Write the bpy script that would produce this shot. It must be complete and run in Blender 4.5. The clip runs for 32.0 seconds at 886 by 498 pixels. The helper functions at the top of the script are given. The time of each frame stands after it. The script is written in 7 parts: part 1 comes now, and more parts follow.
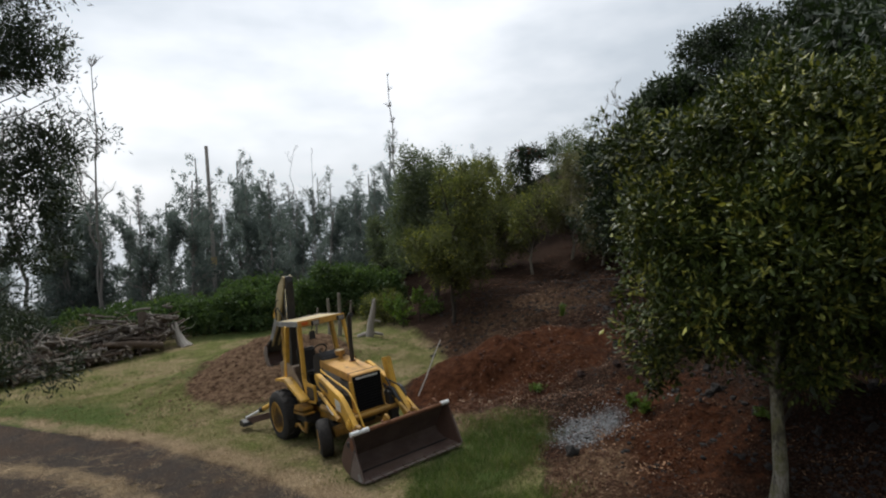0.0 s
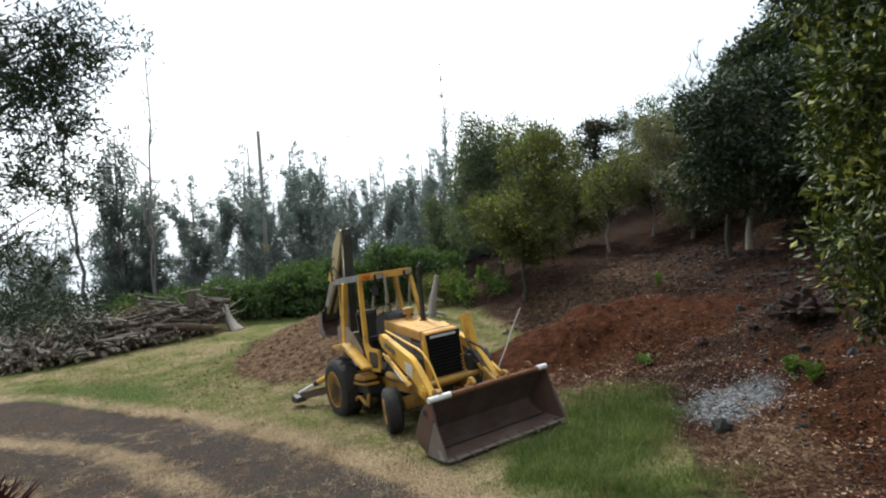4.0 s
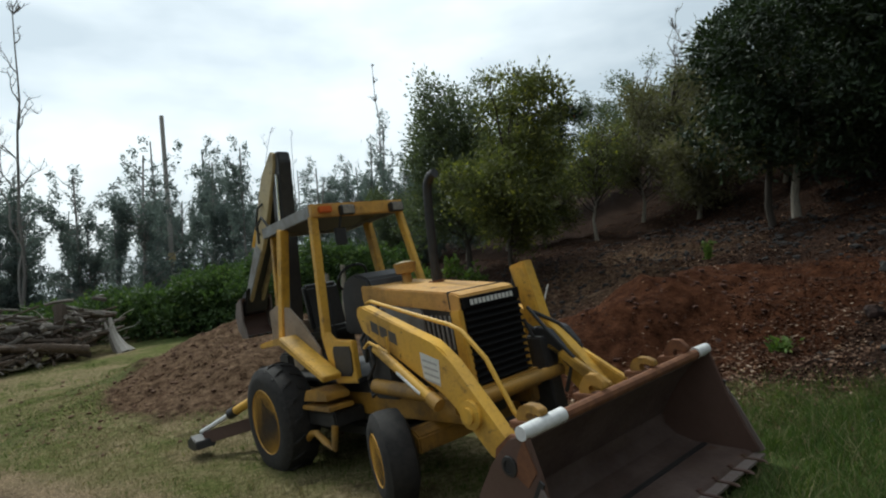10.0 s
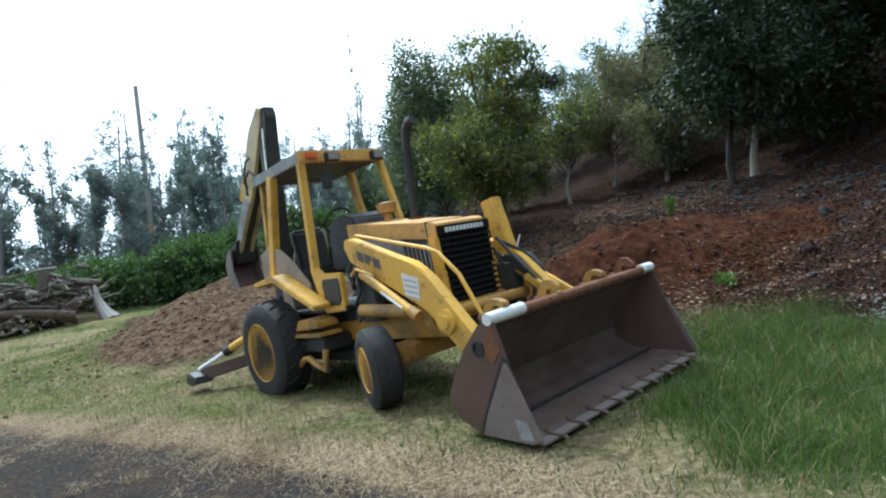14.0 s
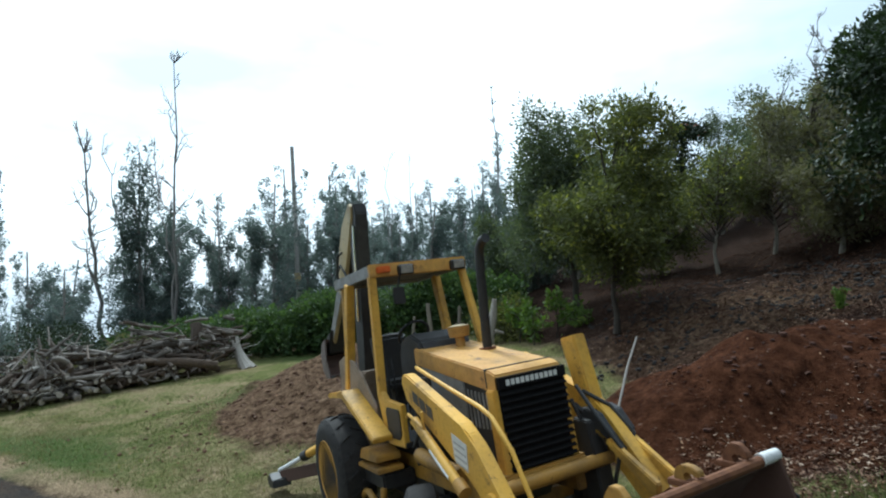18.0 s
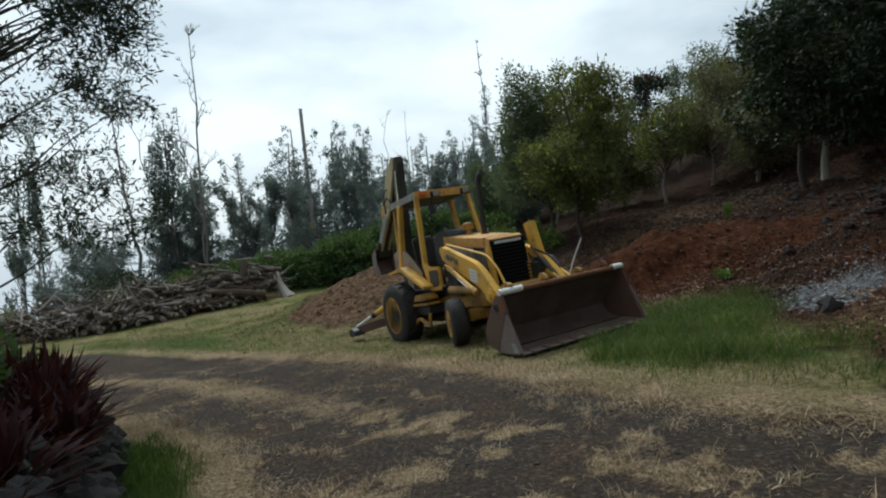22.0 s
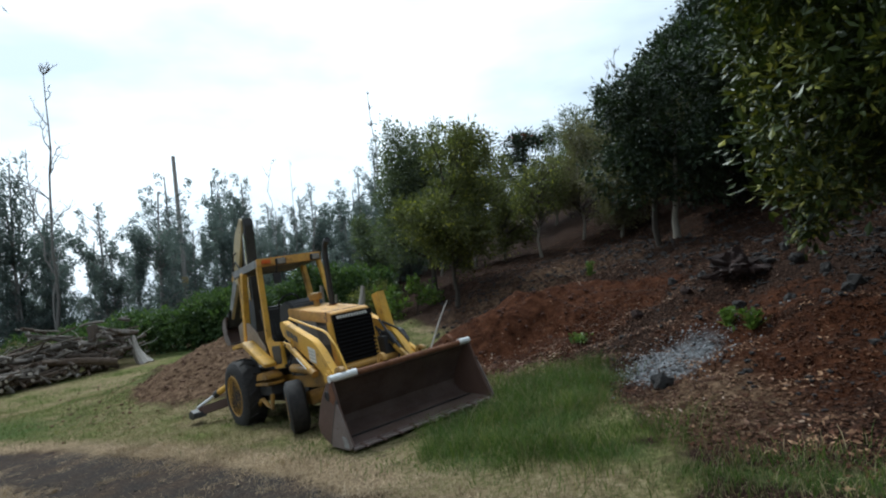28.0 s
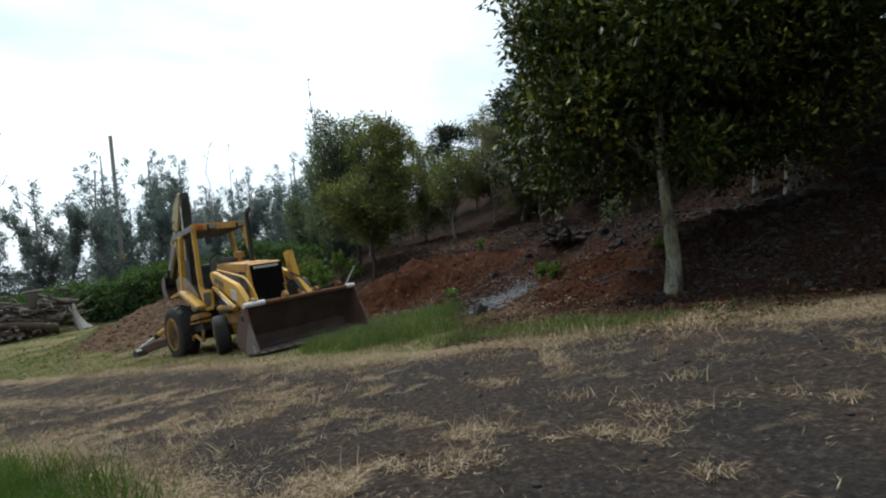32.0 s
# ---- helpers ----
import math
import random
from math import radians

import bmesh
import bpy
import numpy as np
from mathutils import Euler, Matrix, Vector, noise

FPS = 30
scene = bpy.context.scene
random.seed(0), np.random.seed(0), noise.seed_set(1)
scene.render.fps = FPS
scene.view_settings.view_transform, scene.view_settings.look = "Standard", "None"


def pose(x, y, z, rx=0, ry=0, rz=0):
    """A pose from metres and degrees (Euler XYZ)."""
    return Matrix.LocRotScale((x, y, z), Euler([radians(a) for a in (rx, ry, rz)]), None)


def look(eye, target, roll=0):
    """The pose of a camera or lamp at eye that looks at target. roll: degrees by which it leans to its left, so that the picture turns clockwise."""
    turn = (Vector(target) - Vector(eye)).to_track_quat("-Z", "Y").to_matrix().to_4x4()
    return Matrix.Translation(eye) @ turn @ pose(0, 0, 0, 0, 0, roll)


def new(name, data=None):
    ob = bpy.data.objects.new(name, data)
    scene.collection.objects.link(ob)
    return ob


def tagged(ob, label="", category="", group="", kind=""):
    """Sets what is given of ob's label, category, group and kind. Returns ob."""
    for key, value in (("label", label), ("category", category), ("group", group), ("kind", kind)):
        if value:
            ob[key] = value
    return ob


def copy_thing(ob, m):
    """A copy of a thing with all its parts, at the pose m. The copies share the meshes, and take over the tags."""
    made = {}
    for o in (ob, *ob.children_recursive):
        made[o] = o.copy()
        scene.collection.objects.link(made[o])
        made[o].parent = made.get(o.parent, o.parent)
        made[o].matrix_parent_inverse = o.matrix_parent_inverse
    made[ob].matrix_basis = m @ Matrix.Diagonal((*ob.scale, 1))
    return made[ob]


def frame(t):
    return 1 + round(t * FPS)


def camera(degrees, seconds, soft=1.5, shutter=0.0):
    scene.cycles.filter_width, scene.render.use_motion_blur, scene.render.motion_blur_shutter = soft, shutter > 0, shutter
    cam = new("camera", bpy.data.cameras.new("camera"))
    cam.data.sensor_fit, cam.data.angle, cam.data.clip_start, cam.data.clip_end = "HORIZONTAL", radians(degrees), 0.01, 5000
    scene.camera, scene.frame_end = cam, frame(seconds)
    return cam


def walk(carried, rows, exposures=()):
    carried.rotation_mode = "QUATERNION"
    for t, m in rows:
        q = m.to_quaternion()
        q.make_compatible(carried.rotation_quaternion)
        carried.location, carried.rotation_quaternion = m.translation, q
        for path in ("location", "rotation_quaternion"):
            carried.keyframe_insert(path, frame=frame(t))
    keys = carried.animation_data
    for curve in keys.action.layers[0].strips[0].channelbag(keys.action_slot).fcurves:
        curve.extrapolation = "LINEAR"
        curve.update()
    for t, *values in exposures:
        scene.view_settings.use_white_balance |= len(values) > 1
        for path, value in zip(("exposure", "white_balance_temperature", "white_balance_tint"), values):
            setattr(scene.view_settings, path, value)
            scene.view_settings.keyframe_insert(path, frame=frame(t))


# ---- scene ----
cam = camera(76.0, 32.0, soft=2.1)
# seconds, eye x y z, yaw, pitch, roll
ROWS = [
    (0.0, 0.649, -0.359, 4.666, 1.58, -2.71, -1.51),
    (0.5, 0.502, -0.349, 4.163, 1.39, -3.43, -3.63),
    (1.0, 0.373, -0.233, 3.812, 1.10, -3.05, -2.66),
    (1.5, 0.232, -0.092, 3.506, 2.07, -2.76, -2.85),
    (2.0, 0.135, 0.179, 3.408, 2.65, -3.00, -3.15),
    (2.5, -0.002, 0.476, 3.367, 3.40, -2.64, -3.59),
    (3.0, -0.167, 0.873, 3.183, 5.41, -3.47, -4.66),
    (3.5, -0.179, 1.262, 3.259, 6.00, -3.22, -3.10),
    (4.0, -0.222, 1.831, 3.248, 6.44, -1.91, -2.18),
    (4.5, -0.380, 2.146, 3.363, 9.14, -1.92, -2.88),
    (6.5, -1.105, 5.195, 2.747, 11.83, 0.05, -2.16),
    (7.0, -1.206, 5.737, 2.465, 13.19, -0.63, -2.93),
    (7.5, -1.363, 5.836, 2.488, 13.73, 0.73, -2.03),
    (8.0, -1.500, 5.998, 2.370, 14.02, 1.78, -2.21),
    (8.5, -1.605, 6.202, 2.321, 11.68, 1.09, -2.32),
    (9.0, -1.715, 6.463, 2.128, 6.20, 0.99, -2.79),
    (9.5, -1.786, 6.548, 2.021, 2.15, 0.36, -3.63),
    (10.0, -1.869, 6.614, 1.844, -1.11, 0.45, -3.16),
    (10.5, -1.906, 6.363, 1.667, -3.30, 1.10, -3.26),
    (11.0, -1.966, 6.156, 1.532, -4.97, -0.06, -4.93),
    (11.5, -1.965, 5.969, 1.498, -6.22, -1.39, -4.44),
    (12.0, -1.950, 5.855, 1.423, -5.35, -2.31, -3.87),
    (12.5, -1.923, 5.768, 1.430, -5.30, -0.92, -3.27),
    (13.0, -1.893, 5.863, 1.407, -4.80, -2.10, -2.68),
    (13.5, -1.890, 5.923, 1.401, -3.85, -2.42, -3.20),
    (15.5, -1.863, 6.490, 2.034, 0.47, -0.80, -5.49),
    (16.0, -1.762, 6.650, 2.292, 4.04, -0.93, -5.24),
    (16.5, -1.589, 6.559, 2.384, 7.20, -0.88, -3.64),
    (17.0, -1.342, 6.741, 2.272, 9.55, -1.41, -1.09),
    (17.5, -1.202, 6.802, 2.327, 10.50, 1.36, -1.68),
    (18.0, -1.142, 6.765, 2.309, 11.20, 2.57, -2.01),
    (18.5, -1.124, 6.627, 2.344, 11.70, 0.53, -2.74),
    (19.0, -1.113, 6.521, 2.363, 11.63, 3.08, -2.26),
    (19.5, -1.134, 5.867, 2.332, 12.25, 2.59, -3.55),
    (20.0, -1.131, 5.401, 2.190, 11.84, 1.54, -2.92),
    (20.5, -1.119, 4.819, 2.074, 12.08, 1.78, -4.63),
    (21.0, -1.015, 4.064, 1.991, 11.54, 0.44, -4.28),
    (21.5, -0.895, 3.104, 1.912, 11.06, -1.06, -4.33),
    (22.0, -0.714, 2.215, 1.752, 10.62, -2.29, -4.41),
    (22.5, -0.555, 1.697, 1.602, 10.59, -3.45, -4.35),
    (23.0, -0.394, 1.447, 1.569, 9.51, -4.82, -4.88),
    (23.5, -0.122, 1.340, 1.604, 6.98, -4.83, -5.59),
    (24.0, 0.179, 1.349, 1.658, 5.55, -4.42, -3.06),
    (24.5, 0.390, 1.473, 1.714, 5.56, -4.73, -1.65),
    (25.0, 0.504, 1.695, 1.786, 6.33, -3.59, -1.87),
    (25.5, 0.559, 1.988, 1.881, 5.99, -1.62, 0.63),
    (27.5, 0.141, 2.814, 2.105, 2.13, 1.01, -5.82),
    (28.0, 0.132, 2.896, 2.080, 0.27, 1.51, -5.02),
    (28.5, 0.247, 2.804, 1.969, -0.10, 1.02, -3.08),
    (29.0, 0.347, 2.675, 1.815, -0.28, 0.58, -2.45),
    (29.5, 0.401, 2.456, 1.691, -1.02, -0.03, -4.04),
    (30.0, 0.399, 2.199, 1.762, -1.57, 1.53, -4.53),
    (30.5, 0.590, 1.798, 1.800, -1.62, 1.50, -4.85),
    (31.0, 0.734, 1.276, 1.800, -3.01, 1.78, -3.86),
    (31.5, 1.004, 0.652, 1.633, -4.19, 1.02, -4.08),
    (32.0, 1.164, -0.074, 1.539, -5.06, -0.09, -4.12),
]
EXPOSURES = [(0.0, -0.28, 6350, 11), (1.0, 0.05, 6300, 10), (2.0, 0.5, 6300, 10), (4.0, 0.55, 6200, 8), (7.0, -0.2, 6200, 8), (8.0, -0.2, 6160, 6), (9.0, -0.38, 6130, 5), (10.0, -0.25, 6070, 3), (12.0, 0.5, 5470, 2), (13.0, 0.85, 5260, 1), (16.0, 0.8, 5280, 1), (17.0, 0.6, 5300, 0), (18.0, 0.25, 5480, 0), (19.0, -0.2, 5770, 2), (21.0, -0.35, 5970, 3), (23.0, -0.1, 5860, 2), (24.0, 0.22, 5580, 2), (25.0, 0.55, 5770, 3), (28.0, 0.05, 5650, 4), (30.0, 0.0, 5900, 5), (32.0, 0.05, 5870, 5)]
walk(cam, [(t, pose(x, y, z, 90 + pitch, 0, yaw) @ pose(0, 0, 0, 0, 0, roll)) for t, x, y, z, yaw, pitch, roll in ROWS], EXPOSURES)

# ---- light: bright overcast sky, veiled sun ahead and to one side ----
SUN_EL, SUN_AZ = radians(52), radians(-35)  # azimuth from +y towards +x
world = bpy.data.worlds.new("sky")
scene.world = world
world.use_nodes = True
wt = world.node_tree
wt.nodes.clear()


def wnode(kind, **sets):
    n = wt.nodes.new(kind)
    for k, v in sets.items():
        n.inputs[k].default_value = v
    return n


w_out, w_bg = wnode("ShaderNodeOutputWorld"), wnode("ShaderNodeBackground", Strength=1.0)
w_sky = wnode("ShaderNodeTexSky")
w_sky.sky_type, w_sky.sun_disc = "NISHITA", False
w_sky.sun_elevation, w_sky.sun_rotation = SUN_EL, SUN_AZ
w_sky.dust_density, w_sky.air_density = 3.0, 1.2
w_co = wnode("ShaderNodeTexCoord")
w_map = wnode("ShaderNodeMapping")
w_map.inputs["Scale"].default_value = (1.0, 1.0, 2.6)
w_map.inputs["Location"].default_value = (0.35, 0.1, 0.2)
w_cl = wnode("ShaderNodeTexNoise", Scale=2.0, Detail=5.0, Roughness=0.5)
w_cr = wt.nodes.new("ShaderNodeValToRGB")
w_cr.color_ramp.elements[0].position, w_cr.color_ramp.elements[0].color = 0.39, (0.77, 0.84, 0.90, 1)
w_cr.color_ramp.elements[1].position, w_cr.color_ramp.elements[1].color = 0.60, (1.22, 1.25, 1.27, 1)
w_sc = wnode("ShaderNodeVectorMath")
w_sc.operation = "SCALE"
w_sc.inputs["Scale"].default_value = 0.10
w_mix = wt.nodes.new("ShaderNodeMix")
w_mix.data_type = "RGBA"
w_mix.inputs[0].default_value = 0.88
wt.links.new(w_co.outputs["Generated"], w_map.inputs["Vector"])
wt.links.new(w_map.outputs[0], w_cl.inputs["Vector"])
wt.links.new(w_cl.outputs[0], w_cr.inputs[0])
wt.links.new(w_sky.outputs[0], w_sc.inputs[0])
wt.links.new(w_sc.outputs[0], w_mix.inputs[6])
wt.links.new(w_cr.outputs[0], w_mix.inputs[7])
# the veiled sun brightens its side of the cloud cover
w_dot = wnode("ShaderNodeVectorMath")
w_dot.operation = "DOT_PRODUCT"
w_dot.inputs[1].default_value = (math.sin(SUN_AZ) * math.cos(SUN_EL), math.cos(SUN_AZ) * math.cos(SUN_EL), math.sin(SUN_EL))
w_glow = wt.nodes.new("ShaderNodeMapRange")
w_glow.inputs["From Min"].default_value, w_glow.inputs["From Max"].default_value = -0.6, 0.75
w_glow.inputs["To Min"].default_value, w_glow.inputs["To Max"].default_value = 0.24, 1.12
w_lit = wnode("ShaderNodeVectorMath")
w_lit.operation = "SCALE"
wt.links.new(w_co.outputs["Generated"], w_dot.inputs[0])
wt.links.new(w_dot.outputs["Value"], w_glow.inputs["Value"])
wt.links.new(w_mix.outputs[2], w_lit.inputs[0])
wt.links.new(w_glow.outputs[0], w_lit.inputs["Scale"])
wt.links.new(w_lit.outputs[0], w_bg.inputs["Color"])
wt.links.new(w_bg.outputs[0], w_out.inputs["Surface"])

sun = new("sun", bpy.data.lights.new("sun", "SUN"))
sun.data.energy, sun.data.angle, sun.data.color = 2.7, radians(9), (1.0, 0.97, 0.90)
sd = Vector((math.sin(SUN_AZ) * math.cos(SUN_EL), math.cos(SUN_AZ) * math.cos(SUN_EL), math.sin(SUN_EL)))
sun.matrix_world = look(sd * 60, (0, 0, 0))

# ---- materials ----


class Mat:
    """A node material with short-hand for the usual chains."""

    def __init__(self, name, rough=0.8, metal=0.0, spec=0.5):
        self.m = bpy.data.materials.new(name)
        self.m.use_nodes = True
        self.t = self.m.node_tree
        self.b = self.t.nodes["Principled BSDF"]
        self.b.inputs["Roughness"].default_value = rough
        self.b.inputs["Metallic"].default_value = metal
        self.b.inputs["Specular IOR Level"].default_value = spec
        self.co = self.t.nodes.new("ShaderNodeTexCoord").outputs["Object"]

    def node(self, kind, **sets):
        n = self.t.nodes.new(kind)
        for k, v in sets.items():
            n.inputs[k].default_value = v
        return n

    def link(self, a, b):
        self.t.links.new(a, b)

    def noise(self, scale, detail=4.0, rough=0.6, vec=None, stretch=None):
        n = self.node("ShaderNodeTexNoise", Scale=scale, Detail=detail, Roughness=rough)
        src = vec or self.co
        if stretch:
            mp = self.node("ShaderNodeMapping", Scale=stretch)
            self.link(src, mp.inputs["Vector"])
            src = mp.outputs[0]
        self.link(src, n.inputs["Vector"])
        return n.outputs[0]

    def ramp(self, fac, stops):
        r = self.t.nodes.new("ShaderNodeValToRGB")
        els = r.color_ramp.elements
        while len(els) < len(stops):
            els.new(0.5)
        for e, (p, c) in zip(els, stops):
            e.position = p
            e.color = (*c, 1) if not isinstance(c, (int, float)) else (c, c, c, 1)
        self.link(fac, r.inputs[0])
        return r.outputs[0]

    def mix(self, fac, a, b, mode="MIX"):
        m = self.t.nodes.new("ShaderNodeMix")
        m.data_type, m.blend_type = "RGBA", mode
        for i, v in ((0, fac), (6, a), (7, b)):
            if hasattr(v, "is_linked"):
                self.link(v, m.inputs[i])
            else:
                m.inputs[i].default_value = v if i == 0 else (*v, 1)
        return m.outputs[2]

    def math(self, op, a, b):
        m = self.t.nodes.new("ShaderNodeMath")
        m.operation = op
        for i, v in enumerate((a, b)):
            if hasattr(v, "is_linked"):
                self.link(v, m.inputs[i])
            else:
                m.inputs[i].default_value = v
        return m.outputs[0]

    def island(self):
        return self.t.nodes.new("ShaderNodeNewGeometry").outputs["Random Per Island"]

    def obrand(self):
        return self.t.nodes.new("ShaderNodeObjectInfo").outputs["Random"]

    def attr(self, name):
        a = self.t.nodes.new("ShaderNodeAttribute")
        a.attribute_name = name
        return a.outputs["Fac"]

    def color(self, sock):
        self.link(sock, self.b.inputs["Base Color"])
        return self

    def rough(self, sock):
        self.link(sock, self.b.inputs["Roughness"])
        return self

    def bump(self, sock, strength=0.4, dist=0.02):
        bp = self.node("ShaderNodeBump", Strength=strength, Distance=dist)
        self.link(sock, bp.inputs["Height"])
        self.link(bp.outputs[0], self.b.inputs["Normal"])
        return self


def paint(name, base, worn, rust=0.35, rough=0.45, soot=0.7):
    k = Mat(name, rough)
    big, fine = k.noise(2.2, 6, 0.65), k.noise(26, 5, 0.7)
    c = k.mix(k.ramp(big, [(0.35, 0.0), (0.75, 1.0)]), base, worn)
    mask = k.math("MULTIPLY", k.ramp(k.noise(4.5, 8, 0.7), [(0.60, 0.0), (0.68, 1.0)]), rust)
    c = k.mix(mask, c, (0.10, 0.045, 0.022))
    dirt = k.math("MULTIPLY", k.ramp(fine, [(0.5, 0.0), (0.8, 1.0)]), 0.35)
    c = k.mix(dirt, c, (0.10, 0.06, 0.035))
    grime = k.math("MULTIPLY", k.ramp(k.noise(1.3, 6, 0.7), [(0.5, 0.0), (0.70, 1.0)]), soot)
    c = k.mix(grime, c, (0.075, 0.048, 0.026))
    chips = k.ramp(k.noise(11, 6, 0.75), [(0.63, 0.0), (0.67, 0.8)])
    c = k.mix(chips, c, (0.05, 0.032, 0.022))
    k.color(c).rough(k.ramp(fine, [(0.2, rough), (0.9, min(1, rough + 0.3))]))
    return k.bump(fine, 0.12, 0.004).m


def plain(name, a, b, scale=12, rough=0.7, metal=0.0, bump=0.2, dist=0.006, spec=0.5):
    k = Mat(name, rough, metal, spec)
    n = k.noise(scale, 6, 0.65)
    k.color(k.mix(k.ramp(n, [(0.3, 0.0), (0.7, 1.0)]), a, b))
    return k.bump(n, bump, dist).m


M_YELLOW = paint("yellow_paint", (0.70, 0.395, 0.042), (0.58, 0.33, 0.065), rust=0.6)
M_YELLOW_GRIMY = paint("grimy_yellow_paint", (0.44, 0.23, 0.03), (0.24, 0.14, 0.04), rust=0.8, soot=0.95)
M_CUTTER = paint("grey_brown_worn_steel", (0.15, 0.115, 0.10), (0.20, 0.165, 0.15), rust=0.4, rough=0.5)
M_BUCKET_SIDE = paint("rusty_brown_steel", (0.080, 0.042, 0.030), (0.115, 0.065, 0.048), rust=0.8, rough=0.5)
M_RIM = paint("rim_yellow_paint", (0.60, 0.31, 0.03), (0.50, 0.26, 0.035), rust=0.3, soot=0.2)
M_HOOD = paint("faded_hood_paint", (0.60, 0.33, 0.06), (0.50, 0.25, 0.07), rust=0.95)
M_CREAM = paint("sun_bleached_yellow", (0.52, 0.40, 0.18), (0.45, 0.38, 0.24), rust=0.5)
M_BLACK = plain("black_steel", (0.012, 0.012, 0.013), (0.03, 0.028, 0.026), 9, 0.55)
M_GRILLE = plain("matt_black_grille", (0.006, 0.006, 0.006), (0.013, 0.012, 0.012), 20, 0.85, 0, 0.1, 0.003, 0.1)
M_GREY = paint("grey_paint", (0.30, 0.31, 0.31), (0.24, 0.23, 0.21), rust=0.4, rough=0.5)
M_TAN = paint("tan_panel", (0.27, 0.20, 0.14), (0.30, 0.24, 0.18), rust=0.3)
M_BUCKET = paint("brown_worn_steel", (0.066, 0.040, 0.032), (0.155, 0.112, 0.095), rust=0.7, rough=0.42)
M_RUST = plain("rust", (0.10, 0.038, 0.018), (0.20, 0.085, 0.035), 14, 0.85)
M_WHITE = plain("white_worn_steel", (0.62, 0.62, 0.60), (0.80, 0.80, 0.78), 20, 0.4)
M_CHROME = plain("chrome_rod", (0.72, 0.74, 0.76), (0.85, 0.86, 0.88), 8, 0.22, 0.9, 0.02)
M_RUBBER = plain("dusty_rubber", (0.009, 0.0085, 0.008), (0.028, 0.024, 0.021), 16, 0.85, 0, 0.3)
M_SEAT = plain("black_vinyl", (0.010, 0.010, 0.011), (0.022, 0.021, 0.02), 20, 0.5)
M_ORANGE = plain("orange_lens", (0.55, 0.10, 0.015), (0.60, 0.14, 0.03), 30, 0.3)
M_LAMP = plain("lamp_glass", (0.18, 0.17, 0.15), (0.34, 0.31, 0.26), 30, 0.2)
M_LETTER = plain("white_lettering", (0.62, 0.61, 0.56), (0.70, 0.69, 0.64), 20, 0.5)
M_PRINT = plain("faded_print", (0.34, 0.33, 0.31), (0.45, 0.44, 0.41), 30, 0.5)
M_DECAL_DARK = plain("dark_print", (0.05, 0.045, 0.04), (0.07, 0.06, 0.05), 30, 0.5)


def wood(name, a, b, stretch=(6, 6, 0.8), rough=0.85, dark=0.3):
    k = Mat(name, rough)
    n = k.noise(7, 8, 0.7, stretch=stretch)
    c = k.mix(k.ramp(n, [(0.32, 0.0), (0.68, 1.0)]), a, b)
    c = k.mix(k.math("MULTIPLY", k.obrand(), dark), c, (0.05, 0.04, 0.03))
    return k.color(c).bump(n, 0.6, 0.02).m


M_BARK_PALE = wood("pale_bark", (0.13, 0.11, 0.085), (0.32, 0.29, 0.24))
M_BARK_DARK = wood("dark_bark", (0.02, 0.016, 0.012), (0.065, 0.052, 0.04))
M_LOG = wood("weathered_log", (0.07, 0.058, 0.048), (0.32, 0.28, 0.24), (3, 3, 3), dark=0.95)
M_LOG_BROWN = wood("brown_log", (0.04, 0.028, 0.020), (0.17, 0.115, 0.08), (3, 3, 3), dark=0.6)
M_CUT = wood("cut_wood", (0.34, 0.28, 0.21), (0.60, 0.54, 0.45), (5, 5, 5), dark=0.55)
M_DRIFT = wood("bleached_wood", (0.28, 0.25, 0.22), (0.54, 0.50, 0.45), (8, 8, 1.2))
M_POLE = wood("pole_wood", (0.28, 0.26, 0.24), (0.46, 0.43, 0.40), dark=0.0)
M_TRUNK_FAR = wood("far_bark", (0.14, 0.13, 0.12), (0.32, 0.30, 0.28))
k = Mat("mossy_grey_bark", 0.85)
n = k.noise(7, 8, 0.7, stretch=(6, 6, 0.8))
c = k.mix(k.ramp(n, [(0.32, 0.0), (0.68, 1.0)]), (0.12, 0.105, 0.075), (0.30, 0.275, 0.225))
c = k.mix(k.ramp(k.noise(3.2, 6, 0.7), [(0.44, 0.0), (0.56, 0.8)]), c, (0.10, 0.095, 0.028))
c = k.mix(k.ramp(k.noise(4.5, 6, 0.7, stretch=(1.6, 1.6, 0.5)), [(0.50, 0.0), (0.57, 0.85)]), c, (0.035, 0.028, 0.02))
M_BARK_MOSS = k.color(c).bump(n, 0.8, 0.03).m


def crisp_of(k, sock, gain):
    return k.math("ADD", k.math("MULTIPLY", k.math("SUBTRACT", sock, 0.5), gain), 0.5)


